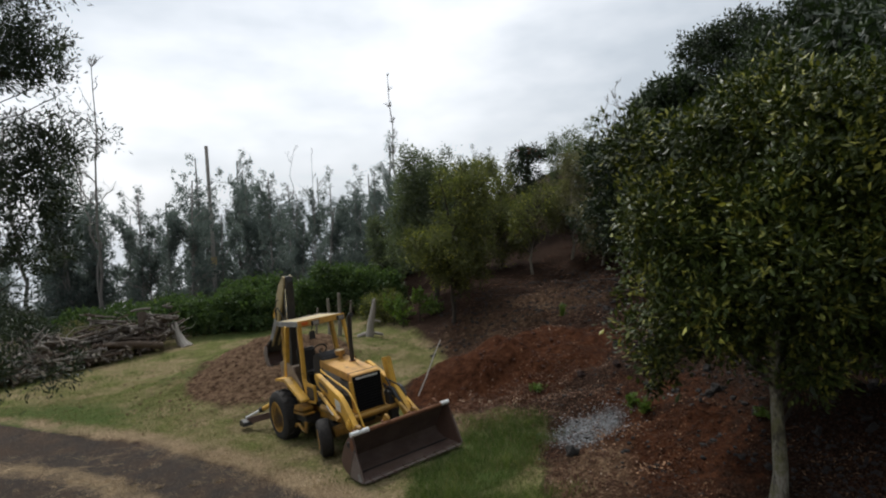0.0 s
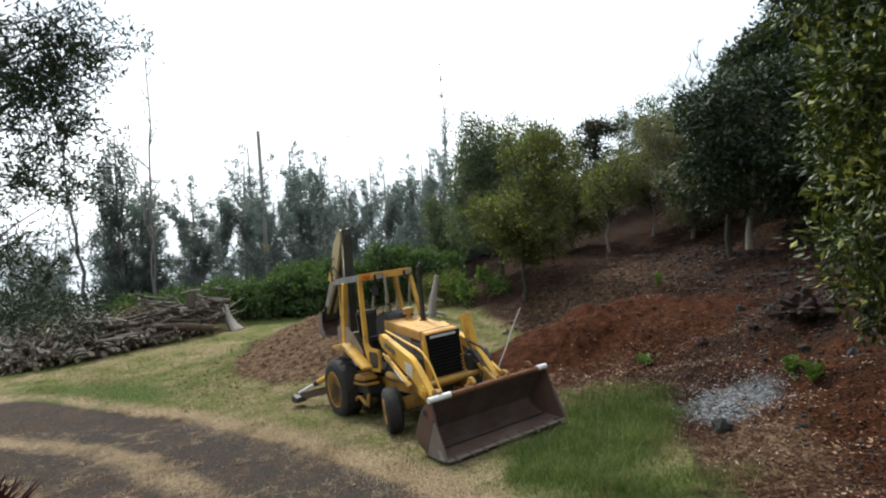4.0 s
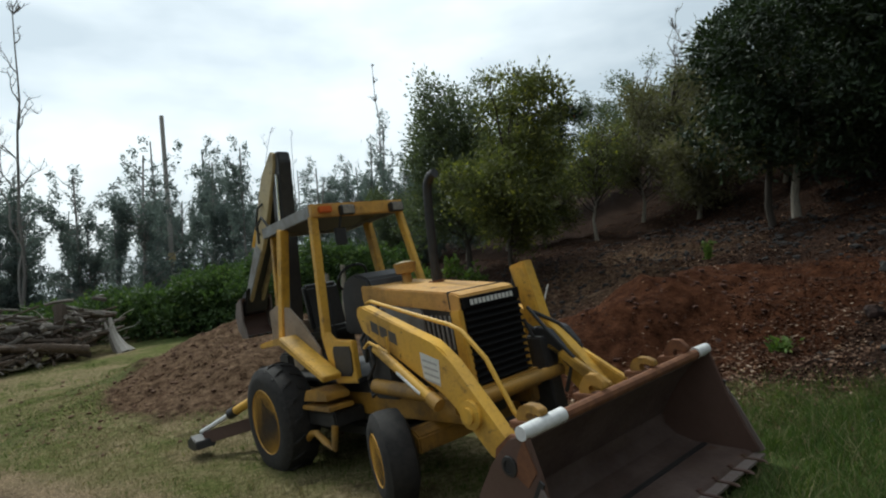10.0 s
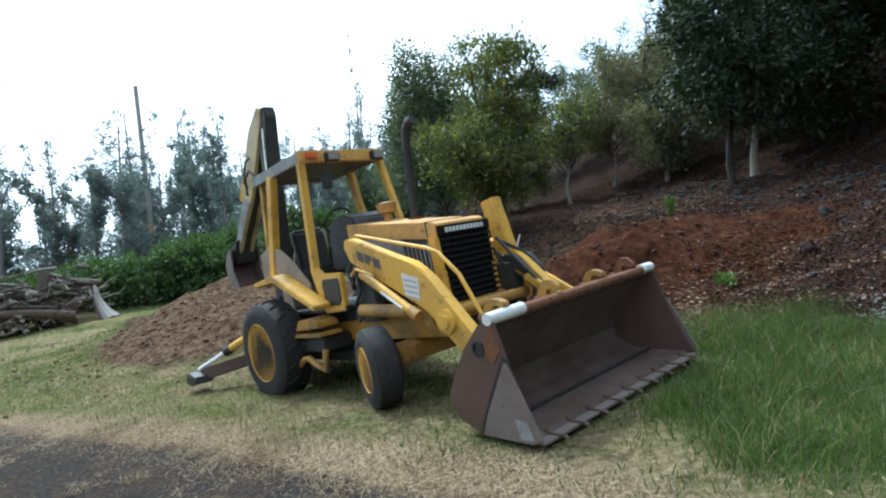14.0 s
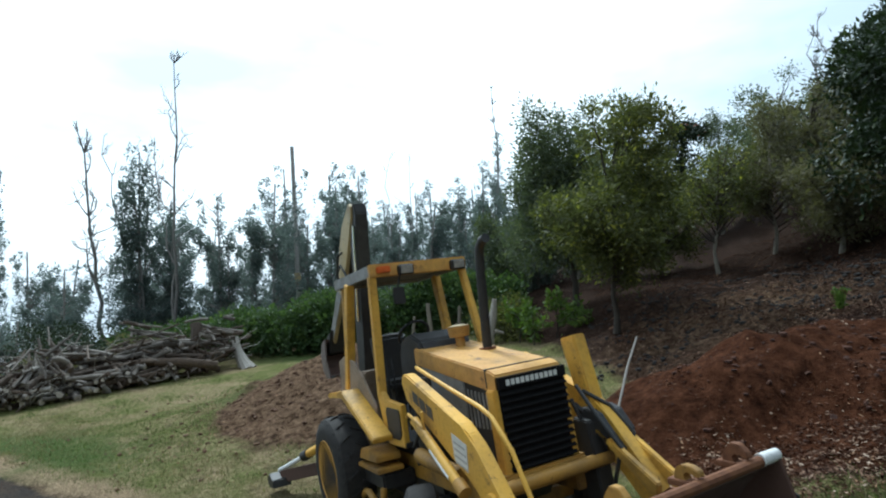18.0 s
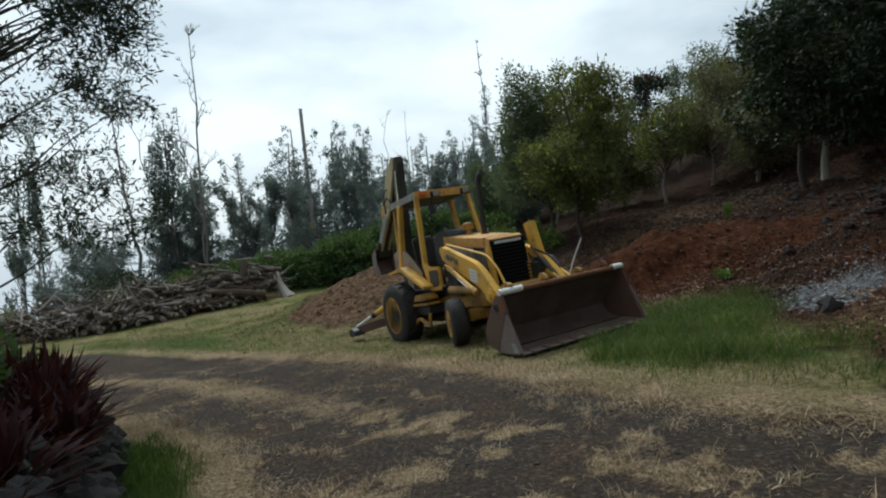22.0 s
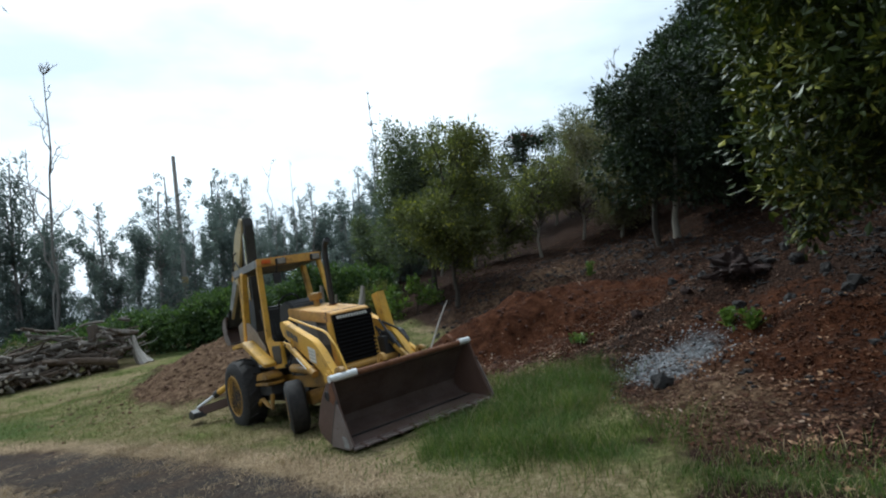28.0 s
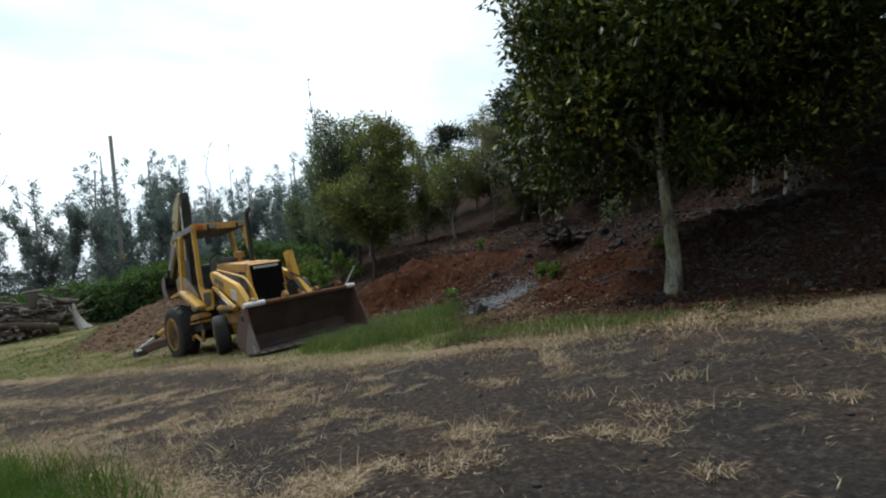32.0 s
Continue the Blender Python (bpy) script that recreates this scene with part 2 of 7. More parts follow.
def leaves(name, dark, mid, light, part_light=0.12, rough=0.5, thru=0.25, spec=0.12, tint=(1.5, 1.7, 0.7)):
    k = Mat(name, rough, 0, spec)
    spray = crisp_of(k, k.noise(1.5, 4, 0.65), 2.2)
    r = k.math("ADD", k.math("MULTIPLY", k.island(), 0.55), k.math("MULTIPLY", spray, 0.45))
    r = crisp_of(k, r, 1.35)
    c = k.ramp(r, [(0.0, dark), (0.6, mid), (1 - part_light, mid), (1.0, light)])
    patch = k.ramp(k.noise(0.55, 3, 0.6), [(0.35, 0.6), (0.7, 1.15)])
    k.color(k.mix(1.0, c, patch, "MULTIPLY"))
    tr = k.node("ShaderNodeBsdfTranslucent")
    k.link(k.mix(1.0, c, tint, "MULTIPLY"), tr.inputs["Color"])
    mx = k.node("ShaderNodeMixShader", Fac=thru)
    k.link(k.b.outputs[0], mx.inputs[1])
    k.link(tr.outputs[0], mx.inputs[2])
    k.link(mx.outputs[0], k.t.nodes["Material Output"].inputs["Surface"])
    return k.m


# bright yellow-green share paints the crown's highlights, near-black share its gaps
M_LEAF_BIG = leaves("glossy_broad_leaf", (0.015, 0.024, 0.006), (0.062, 0.084, 0.019), (0.44, 0.42, 0.085), 0.30, 0.42, 0.05, 0.2)
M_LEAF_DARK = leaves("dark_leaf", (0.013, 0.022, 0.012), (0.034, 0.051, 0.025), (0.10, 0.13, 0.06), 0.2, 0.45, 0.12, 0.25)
M_LEAF_OLIVE = leaves("olive_leaf", (0.058, 0.066, 0.030), (0.138, 0.146, 0.062), (0.42, 0.40, 0.085), 0.22)
M_LEAF_DRY = leaves("dry_twigs", (0.11, 0.10, 0.07), (0.18, 0.165, 0.115), (0.27, 0.24, 0.15), 0.1, 0.8)
# lightened and blued: distance haze is part of this leaf colour
M_LEAF_FOREST_HAZED = leaves("hazed_forest_leaf", (0.078, 0.098, 0.096), (0.148, 0.180, 0.174), (0.30, 0.338, 0.335), 0.15, 0.6, 0.45, 0.12, (1.35, 1.4, 1.2))
M_LEAF_MID = leaves("grey_green_leaf", (0.054, 0.072, 0.050), (0.128, 0.150, 0.100), (0.30, 0.32, 0.19), 0.18)
M_LEAF_HEDGE = leaves("hedge_leaf", (0.038, 0.066, 0.029), (0.086, 0.132, 0.056), (0.20, 0.25, 0.095), 0.16)
M_LEAF_RED = leaves("dark_red_leaf", (0.020, 0.007, 0.009), (0.048, 0.013, 0.016), (0.12, 0.04, 0.03), 0.15, 0.4)
M_LEAF_WEED = leaves("weed_leaf", (0.06, 0.10, 0.025), (0.12, 0.18, 0.045), (0.27, 0.31, 0.09), 0.25)
M_LEAF_AGAVE = leaves("blue_green_leaf", (0.05, 0.09, 0.06), (0.09, 0.14, 0.10), (0.16, 0.20, 0.15), 0.2)
M_FLOWER = leaves("orange_flower", (0.16, 0.025, 0.010), (0.26, 0.045, 0.014), (0.34, 0.08, 0.02))
M_GRASS = leaves("green_grass", (0.030, 0.056, 0.014), (0.078, 0.118, 0.030), (0.27, 0.27, 0.105), 0.18, 0.6, 0.3)
M_GRASS_DRY = leaves("dry_grass", (0.13, 0.120, 0.062), (0.24, 0.21, 0.115), (0.44, 0.36, 0.21), 0.3, 0.7, 0.2, 0.12, (1.3, 1.3, 0.9))
M_STRAW = leaves("straw", (0.25, 0.180, 0.105), (0.43, 0.325, 0.20), (0.64, 0.52, 0.36), 0.3, 0.8, 0.06, 0.12, (1.0, 0.95, 0.8))
M_LITTER = leaves("leaf_litter", (0.028, 0.012, 0.007), (0.076, 0.033, 0.017), (0.38, 0.23, 0.135), 0.25, 0.8, 0.04, 0.12, (1.0, 0.9, 0.8))
M_CHIPS = leaves("dry_leaf_chips", (0.085, 0.042, 0.026), (0.24, 0.150, 0.100), (0.60, 0.47, 0.36), 0.32, 0.8, 0.04, 0.12, (1.0, 0.9, 0.8))
M_CHIPS_BROWN = leaves("brown_chips", (0.06, 0.030, 0.015), (0.150, 0.080, 0.043), (0.35, 0.22, 0.13), 0.25, 0.8, 0.04, 0.12, (1.0, 0.9, 0.8))
k = Mat("lava_rock", 0.9)
n1, n2 = k.noise(5, 8, 0.75), k.noise(28, 5, 0.7)
k.color(k.mix(k.ramp(n1, [(0.35, 0.0), (0.75, 1.0)]), (0.010, 0.0090, 0.0085), (0.040, 0.035, 0.031)))
M_ROCK = k.bump(n2, 0.8, 0.03).m
M_PEBBLE = plain("pale_gravel", (0.14, 0.145, 0.15), (0.33, 0.34, 0.35), 9, 0.85)
# the pale blue-grey holds the haze over the distant sea
M_SEA = plain("haze_tinted_sea", (0.62, 0.68, 0.74), (0.68, 0.73, 0.78), 0.002, 0.4, 0, 0.0)

# ground: soil kinds laid over one another by where they lie
k = Mat("ground_soil", 1.0, 0, 0.04)


def crisp(sock, gain):
    """Widens a noise about its middle."""
    return k.math("ADD", k.math("MULTIPLY", k.math("SUBTRACT", sock, 0.5), gain), 0.5)


edge = k.noise(1.6, 7, 0.7)
fine = crisp(k.noise(26, 8, 0.8), 1.6)
mid = crisp(k.noise(5.5, 8, 0.75), 1.4)


def laid(below, name, colour, sharp=0.10):
    m = k.math("ADD", k.attr(name), k.math("MULTIPLY", k.math("SUBTRACT", k.math("ADD", k.math("MULTIPLY", edge, 0.6), k.math("MULTIPLY", mid, 0.4)), 0.5), 1.2))
    return k.mix(k.ramp(m, [(0.5 - sharp, 0.0), (0.5 + sharp, 1.0)]), below, colour)


duff = k.ramp(fine, [(0.25, (0.0065, 0.0042, 0.0033)), (0.5, (0.025, 0.0145, 0.0102)), (0.64, (0.056, 0.034, 0.024)), (0.78, (0.20, 0.140, 0.105))])
red = k.mix(k.ramp(fine, [(0.66, 0.0), (0.84, 0.2)]), k.ramp(mid, [(0.25, (0.015, 0.0056, 0.0031)), (0.5, (0.053, 0.0205, 0.0100)), (0.78, (0.108, 0.045, 0.023))]), (0.15, 0.080, 0.047))
brown = k.mix(k.ramp(fine, [(0.60, 0.0), (0.78, 0.35)]), k.ramp(mid, [(0.30, (0.030, 0.0165, 0.009)), (0.5, (0.112, 0.070, 0.042)), (0.72, (0.215, 0.145, 0.092))]), (0.28, 0.20, 0.135))
lawn_g = k.ramp(crisp(k.noise(14, 8, 0.8), 1.6), [(0.25, (0.040, 0.052, 0.013)), (0.5, (0.105, 0.115, 0.036)), (0.75, (0.22, 0.21, 0.09))])
lawn_d = k.ramp(crisp(k.noise(14, 8, 0.8), 1.6), [(0.25, (0.085, 0.062, 0.032)), (0.5, (0.21, 0.165, 0.09)), (0.75, (0.38, 0.31, 0.19))])
lawn = k.mix(k.ramp(k.noise(0.75, 6, 0.65), [(0.40, 0.0), (0.62, 1.0)]), lawn_g, lawn_d)
lawn = k.mix(k.ramp(k.noise(2.3, 7, 0.75), [(0.56, 0.0), (0.66, 0.75)]), lawn, (0.055, 0.045, 0.026))
green = k.ramp(fine, [(0.25, (0.030, 0.045, 0.014)), (0.6, (0.085, 0.115, 0.036)), (0.85, (0.18, 0.19, 0.08))])
straw = k.ramp(k.math("ADD", k.math("MULTIPLY", fine, 0.5), k.math("MULTIPLY", k.noise(70, 4, 0.7, stretch=(1.0, 0.35, 1.0)), 0.5)), [(0.36, (0.055, 0.040, 0.028)), (0.47, (0.16, 0.115, 0.07)), (0.56, (0.36, 0.27, 0.165)), (0.68, (0.56, 0.45, 0.30))])
asphalt = k.mix(k.ramp(k.noise(1.1, 7, 0.75), [(0.42, 0.0), (0.62, 0.8)]), k.ramp(fine, [(0.25, (0.022, 0.0195, 0.018)), (0.48, (0.045, 0.039, 0.035)), (0.64, (0.074, 0.063, 0.054)), (0.82, (0.22, 0.18, 0.14))]), k.ramp(fine, [(0.25, (0.030, 0.020, 0.014)), (0.5, (0.072, 0.050, 0.036)), (0.78, (0.19, 0.135, 0.095))]))
gravel = k.ramp(fine, [(0.25, (0.05, 0.05, 0.05)), (0.55, (0.15, 0.155, 0.16)), (0.8, (0.33, 0.34, 0.35))])
c = laid(duff, "dirt", red)
c = laid(c, "brown", brown, 0.22)
c = laid(c, "lawn", lawn, 0.22)
c = laid(c, "green", green, 0.18)
c = laid(c, "gravel", gravel, 0.2)
c = laid(c, "road", asphalt, 0.14)
c = laid(c, "straw", straw, 0.22)
k.color(c)
bumps = k.math("ADD", k.math("MULTIPLY", mid, 0.7), k.math("MULTIPLY", fine, 0.35))
M_GROUND = k.bump(bumps, 0.9, 0.06).m

# ---- geometry helpers ----
RNG = np.random.default_rng(7)


def mesh_of(name, verts, faces, material, smooth=False):
    """A mesh object from arrays; all faces have the same number of corners."""
    verts, faces = np.asarray(verts, np.float32), np.asarray(faces, np.int32)
    me = bpy.data.meshes.new(name)
    me.vertices.add(len(verts))
    me.vertices.foreach_set("co", verts.ravel())
    n, c = faces.shape
    me.loops.add(n * c)
    me.loops.foreach_set("vertex_index", faces.ravel())
    me.polygons.add(n)
    me.polygons.foreach_set("loop_start", np.arange(0, n * c, c, dtype=np.int32))
    me.polygons.foreach_set("use_smooth", np.full(n, smooth))
    me.update(calc_edges=True)
    me.materials.append(material)
    return new(name, me)


def under(ob, parent, label=""):
    ob.parent = parent
    return tagged(ob, label)


def part(name, bm, material, parent=None, label="", smooth=False, bevel=0.0):
    """Links a bmesh as one mesh object under a thing or a part."""
    if bevel:
        bmesh.ops.bevel(bm, geom=bm.edges[:], offset=bevel, segments=2, affect="EDGES", clamp_overlap=True)
    bmesh.ops.recalc_face_normals(bm, faces=bm.faces[:])
    me = bpy.data.meshes.new(name)
    bm.to_mesh(me)
    bm.free()
    if smooth:
        me.polygons.foreach_set("use_smooth", np.ones(len(me.polygons), bool))
        me.set_sharp_from_angle(angle=radians(35))
    me.materials.append(material)
    ob = new(name, me)
    if parent:
        ob.parent = parent
    return tagged(ob, label)


def block(bm, x0, x1, y0, y1, z0, z1):
    vs = [bm.verts.new(p) for p in ((x0, y0, z0), (x1, y0, z0), (x1, y1, z0), (x0, y1, z0), (x0, y0, z1), (x1, y0, z1), (x1, y1, z1), (x0, y1, z1))]
    for f in ((0, 1, 2, 3), (4, 5, 6, 7), (0, 1, 5, 4), (1, 2, 6, 5), (2, 3, 7, 6), (3, 0, 4, 7)):
        bm.faces.new([vs[i] for i in f])
    return bm


def box(x0, x1, y0, y1, z0, z1):
    return block(bmesh.new(), x0, x1, y0, y1, z0, z1)


def plate(points, y0, y1, bm=None):
    """A flat plate: the outline in x and z, from y0 to y1."""
    bm = bm or bmesh.new()
    a = [bm.verts.new((x, y0, z)) for x, z in points]
    b = [bm.verts.new((x, y1, z)) for x, z in points]
    bm.faces.new(a)
    bm.faces.new(b[::-1])
    for i in range(len(a)):
        j = (i + 1) % len(a)
        bm.faces.new((a[i], a[j], b[j], b[i]))
    return bm


def tube_arrays(path, radii, sides=8, cap=True):
    path = np.asarray(path, float)
    radii = np.broadcast_to(np.asarray(radii, float), (len(path),))
    tang = np.gradient(path, axis=0)
    tang /= np.linalg.norm(tang, axis=1)[:, None] + 1e-9
    ref = np.array([0, 0, 1.0]) if abs(tang[0][2]) < 0.9 else np.array([1.0, 0, 0])
    verts, ang = [], np.arange(sides) * 2 * math.pi / sides
    for p, t, r in zip(path, tang, radii):
        u = np.cross(t, ref)
        u /= np.linalg.norm(u) + 1e-9
        v = np.cross(t, u)
        ref = np.cross(u, t) if np.linalg.norm(np.cross(u, t)) > 0 else ref
        verts.append(p + r * (np.cos(ang)[:, None] * u + np.sin(ang)[:, None] * v))
    verts = np.concatenate(verts)
    faces = []
    for i in range(len(path) - 1):
        for s in range(sides):
            q = (s + 1) % sides
            faces.append((i * sides + s, i * sides + q, (i + 1) * sides + q, (i + 1) * sides + s))
    return verts, faces


def tube(path, r, sides=10, bm=None):
    """A round bar along a path, closed at both ends, in a bmesh."""
    bm = bm or bmesh.new()
    verts, faces = tube_arrays(path, r, sides)
    vs = [bm.verts.new(p) for p in verts]
    for f in faces:
        bm.faces.new([vs[i] for i in f])
    bm.faces.new(vs[:sides][::-1])
    bm.faces.new(vs[-sides:])
    return bm


def beam(a, b, w, h, bm=None):
    """A square bar from a to b; w across, h in the other way."""
    bm = bm or bmesh.new()
    a, b = Vector(a), Vector(b)
    t = (b - a).normalized()
    side = t.cross(Vector((0, 1, 0))) if abs(t.y) < 0.9 else t.cross(Vector((0, 0, 1)))
    side.normalize()
    up = t.cross(side)
    vs = [bm.verts.new(p + side * sx * h / 2 + up * sy * w / 2) for p in (a, b) for sx, sy in ((-1, -1), (1, -1), (1, 1), (-1, 1))]
    for f in ((0, 1, 2, 3), (4, 5, 6, 7), (0, 1, 5, 4), (1, 2, 6, 5), (2, 3, 7, 6), (3, 0, 4, 7)):
        bm.faces.new([vs[i] for i in f])
    return bm


def lathe(profile, cx, cy, cz, sides=40, bm=None):
    """Turned about an axle along y: profile of (y, radius), open ends closed by a disc."""
    bm = bm or bmesh.new()
    rings = []
    for y, r in profile:
        rings.append([bm.verts.new((cx + r * math.cos(a * 2 * math.pi / sides), cy + y, cz + r * math.sin(a * 2 * math.pi / sides))) for a in range(sides)])
    for p, q in zip(rings, rings[1:]):
        for i in range(sides):
            j = (i + 1) % sides
            bm.faces.new((p[i], p[j], q[j], q[i]))
    for end in (rings[0], rings[-1]):
        bm.faces.new(end)
    return bm


# ---- ground ----
ROAD = ((-40, 14.6, 2.2), (-20, 14.1, 2.2), (-14.2, 14.2, 2.3), (-8.6, 12.45, 1.85), (-5.15, 9.95, 1.66), (-2.9, 8.08, 1.54), (-1.72, 6.66, 1.52), (-0.60, 5.65, 1.37), (0.76, 4.42, 1.55), (2.60, 3.04, 2.14), (4.1, 1.0, 2.55), (7, -5, 3.6), (12, -30, 3.6))


def smooth(a, b, v):
    t = np.clip((v - a) / (b - a), 0, 1)
    return t * t * (3 - 2 * t)


def bump_at(x, y, cx, cy, a, b, turn=0.0, p=2.0):
    c, s = math.cos(radians(turn)), math.sin(radians(turn))
    u, v = ((x - cx) * c + (y - cy) * s) / a, (-(x - cx) * s + (y - cy) * c) / b
    return np.exp(-((u * u + v * v) ** (p / 2)))


def wave(x, y, f, seed):
    return np.sin(f * x * 1.0 + seed) * np.cos(f * y * 1.13 + 2.1 * seed) + 0.5 * np.sin(f * 2.3 * x + f * 1.7 * y + seed * 3.3)


LATTICE = np.random.default_rng(5).uniform(size=(256, 256))


def speckle(x, y, octaves=4):
    """Uneven blotches between 0 and 1, some metres to some hands wide."""
    x, y = np.asarray(x, float), np.asarray(y, float)
    total, amp, norm = 0.0, 1.0, 0.0
    for o in range(octaves):
        fx, fy = x * 2.03 ** o + 17.3 * o, y * 2.03 ** o + 5.1 * o
        ix, iy = np.floor(fx).astype(int), np.floor(fy).astype(int)
        tx, ty = fx - ix, fy - iy
        tx, ty = tx * tx * (3 - 2 * tx), ty * ty * (3 - 2 * ty)
        a, b = LATTICE[ix % 256, iy % 256], LATTICE[(ix + 1) % 256, iy % 256]
        c, d = LATTICE[ix % 256, (iy + 1) % 256], LATTICE[(ix + 1) % 256, (iy + 1) % 256]
        total = total + amp * (a + (b - a) * tx + (c - a) * ty + (a - b - c + d) * tx * ty)
        norm += amp
        amp *= 0.62
    return np.clip(0.5 + (total / norm - 0.5) * 1.7, 0, 1)


def bank(x, y):
    return 0.95 * x + 0.3 * y - np.where(y < 10, 0.25 * (10 - y), 0)


def road_gap(x, y):
    """Distance past the road's edge (inside: negative), and the place across it from -1 to 1."""
    best, across = np.full(np.shape(x), 1e9), np.zeros(np.shape(x))
    for (ax, ay, aw), (bx, by, bw) in zip(ROAD, ROAD[1:]):
        dx, dy = bx - ax, by - ay
        t = np.clip(((x - ax) * dx + (y - ay) * dy) / (dx * dx + dy * dy), 0, 1)
        ex, ey = x - ax - t * dx, y - ay - t * dy
        d, wd = np.hypot(ex, ey), aw + t * (bw - aw)
        side = np.sign(dx * ey - dy * ex)
        near = d - wd < best
        across = np.where(near, side * d / wd, across)
        best = np.where(near, d - wd, best)
    return best, across


def height(x, y):
    x, y = np.asarray(x, float), np.asarray(y, float)
    z = 0.30 + np.where(x > -9, 0.10 * np.minimum(x, 30), -0.9 + 0.04 * (np.maximum(x, -26) + 9))
    z = z + np.where(y < 14, -0.05 * (np.maximum(y, -30) - 5), -0.45 + 0.03 * (np.minimum(y, 80) - 14))
    s = bank(x, y)
    z = z + smooth(5.3, 9.6, s) + 0.10 * np.clip(s - 9.6, 0, 40) + 0.30 * np.clip(s - 14, 0, 16)
    z = z - 0.45 * np.clip(-x - 24, 0, 400) * smooth(18, 40, y - x * 0.4) - 0.12 * np.clip(y - 62, 0, 1500)
    z = z + 0.58 * bump_at(x, y, 1.3, 16.1, 1.85, 1.3, 0, 3.6) - 0.25 * bump_at(x, y, 4.6, 16.5, 1.0, 1.2)
    z = z + 0.22 * bump_at(x, y, 1.9, 15.9, 2.6, 1.5, 12, 2.6) + 0.10 * bump_at(x, y, 3.2, 16.6, 1.0, 0.8)
    z = z + 1.10 * bump_at(x, y, -6.1, 20.3, 2.9, 2.6, 20, 2.1) + 0.35 * bump_at(x, y, -5.2, 17.6, 1.3, 1.2)
    z = z + 0.28 * bump_at(x, y, 5.2, 12.9, 0.7, 0.5) + 0.18 * bump_at(x, y, -8.3, 22.0, 1.8, 1.6)
    g, _ = road_gap(x, y)
    z = z - 0.04 * smooth(0.3, -0.3, g)
    rough_ground = smooth(4.6, 6.5, s) + bump_at(x, y, -6.4, 19.5, 3.6, 3.4) + bump_at(x, y, 1.9, 16.2, 3.2, 2.6)
    mound = bump_at(x, y, -6.4, 19.5, 3.0, 2.8, 0, 4) + bump_at(x, y, 1.9, 16.2, 2.8, 2.0, 0, 4)
    z = z + mound * (0.20 * (speckle(x * 1.3, y * 1.3) - 0.5))
    z = z + (0.015 + 0.05 * rough_ground) * wave(x, y, 2.1, 1.3) + 0.16 * np.clip(rough_ground, 0, 1) * (speckle(x * 1.9 + 40, y * 1.9) - 0.5) + 0.012 * wave(x, y, 0.7, 2.2)
    return z


def at(x, y, up=0.0):
    return Vector((x, y, float(height(x, y)) + up))


def spread_lines(lo, hi, step, far):
    inner = np.arange(lo, hi + step / 2, step)
    out, d, grow = [], step, 1.22
    p = hi
    while p < far:
        d *= grow
        p += d
        out.append(p)
    back, d, p = [], step, lo
    while p > -far:
        d *= grow
        p -= d
        back.append(p)
    return np.concatenate([back[::-1], inner, out])


gx, gy = spread_lines(-17, 10, 0.11, 2600), spread_lines(0.5, 25, 0.11, 2600)
GX, GY = np.meshgrid(gx, gy)
px, py = GX.ravel(), GY.ravel()
gv = np.stack([px, py, height(px, py)], 1)
nx, ny = len(gx), len(gy)
ii = (np.arange(ny - 1)[:, None] * nx + np.arange(nx - 1)[None]).ravel()
ground = mesh_of("ground", gv, np.stack([ii, ii + 1, ii + nx + 1, ii + nx], 1), M_GROUND, True)
tagged(ground, "sloping yard of soil, dry grass, straw and leaf litter", "ground", kind="structure")

def streak(x, y):
    u, v = 0.76 * x - 0.65 * y, 0.65 * x + 0.76 * y
    return (0.5 * speckle(u * 1.7, v * 2.7) + 0.5 * speckle(u * 3.8 + 31, v * 6.0)) * (0.85 + 0.3 * speckle(u * 0.3 + 9, v * 0.5))


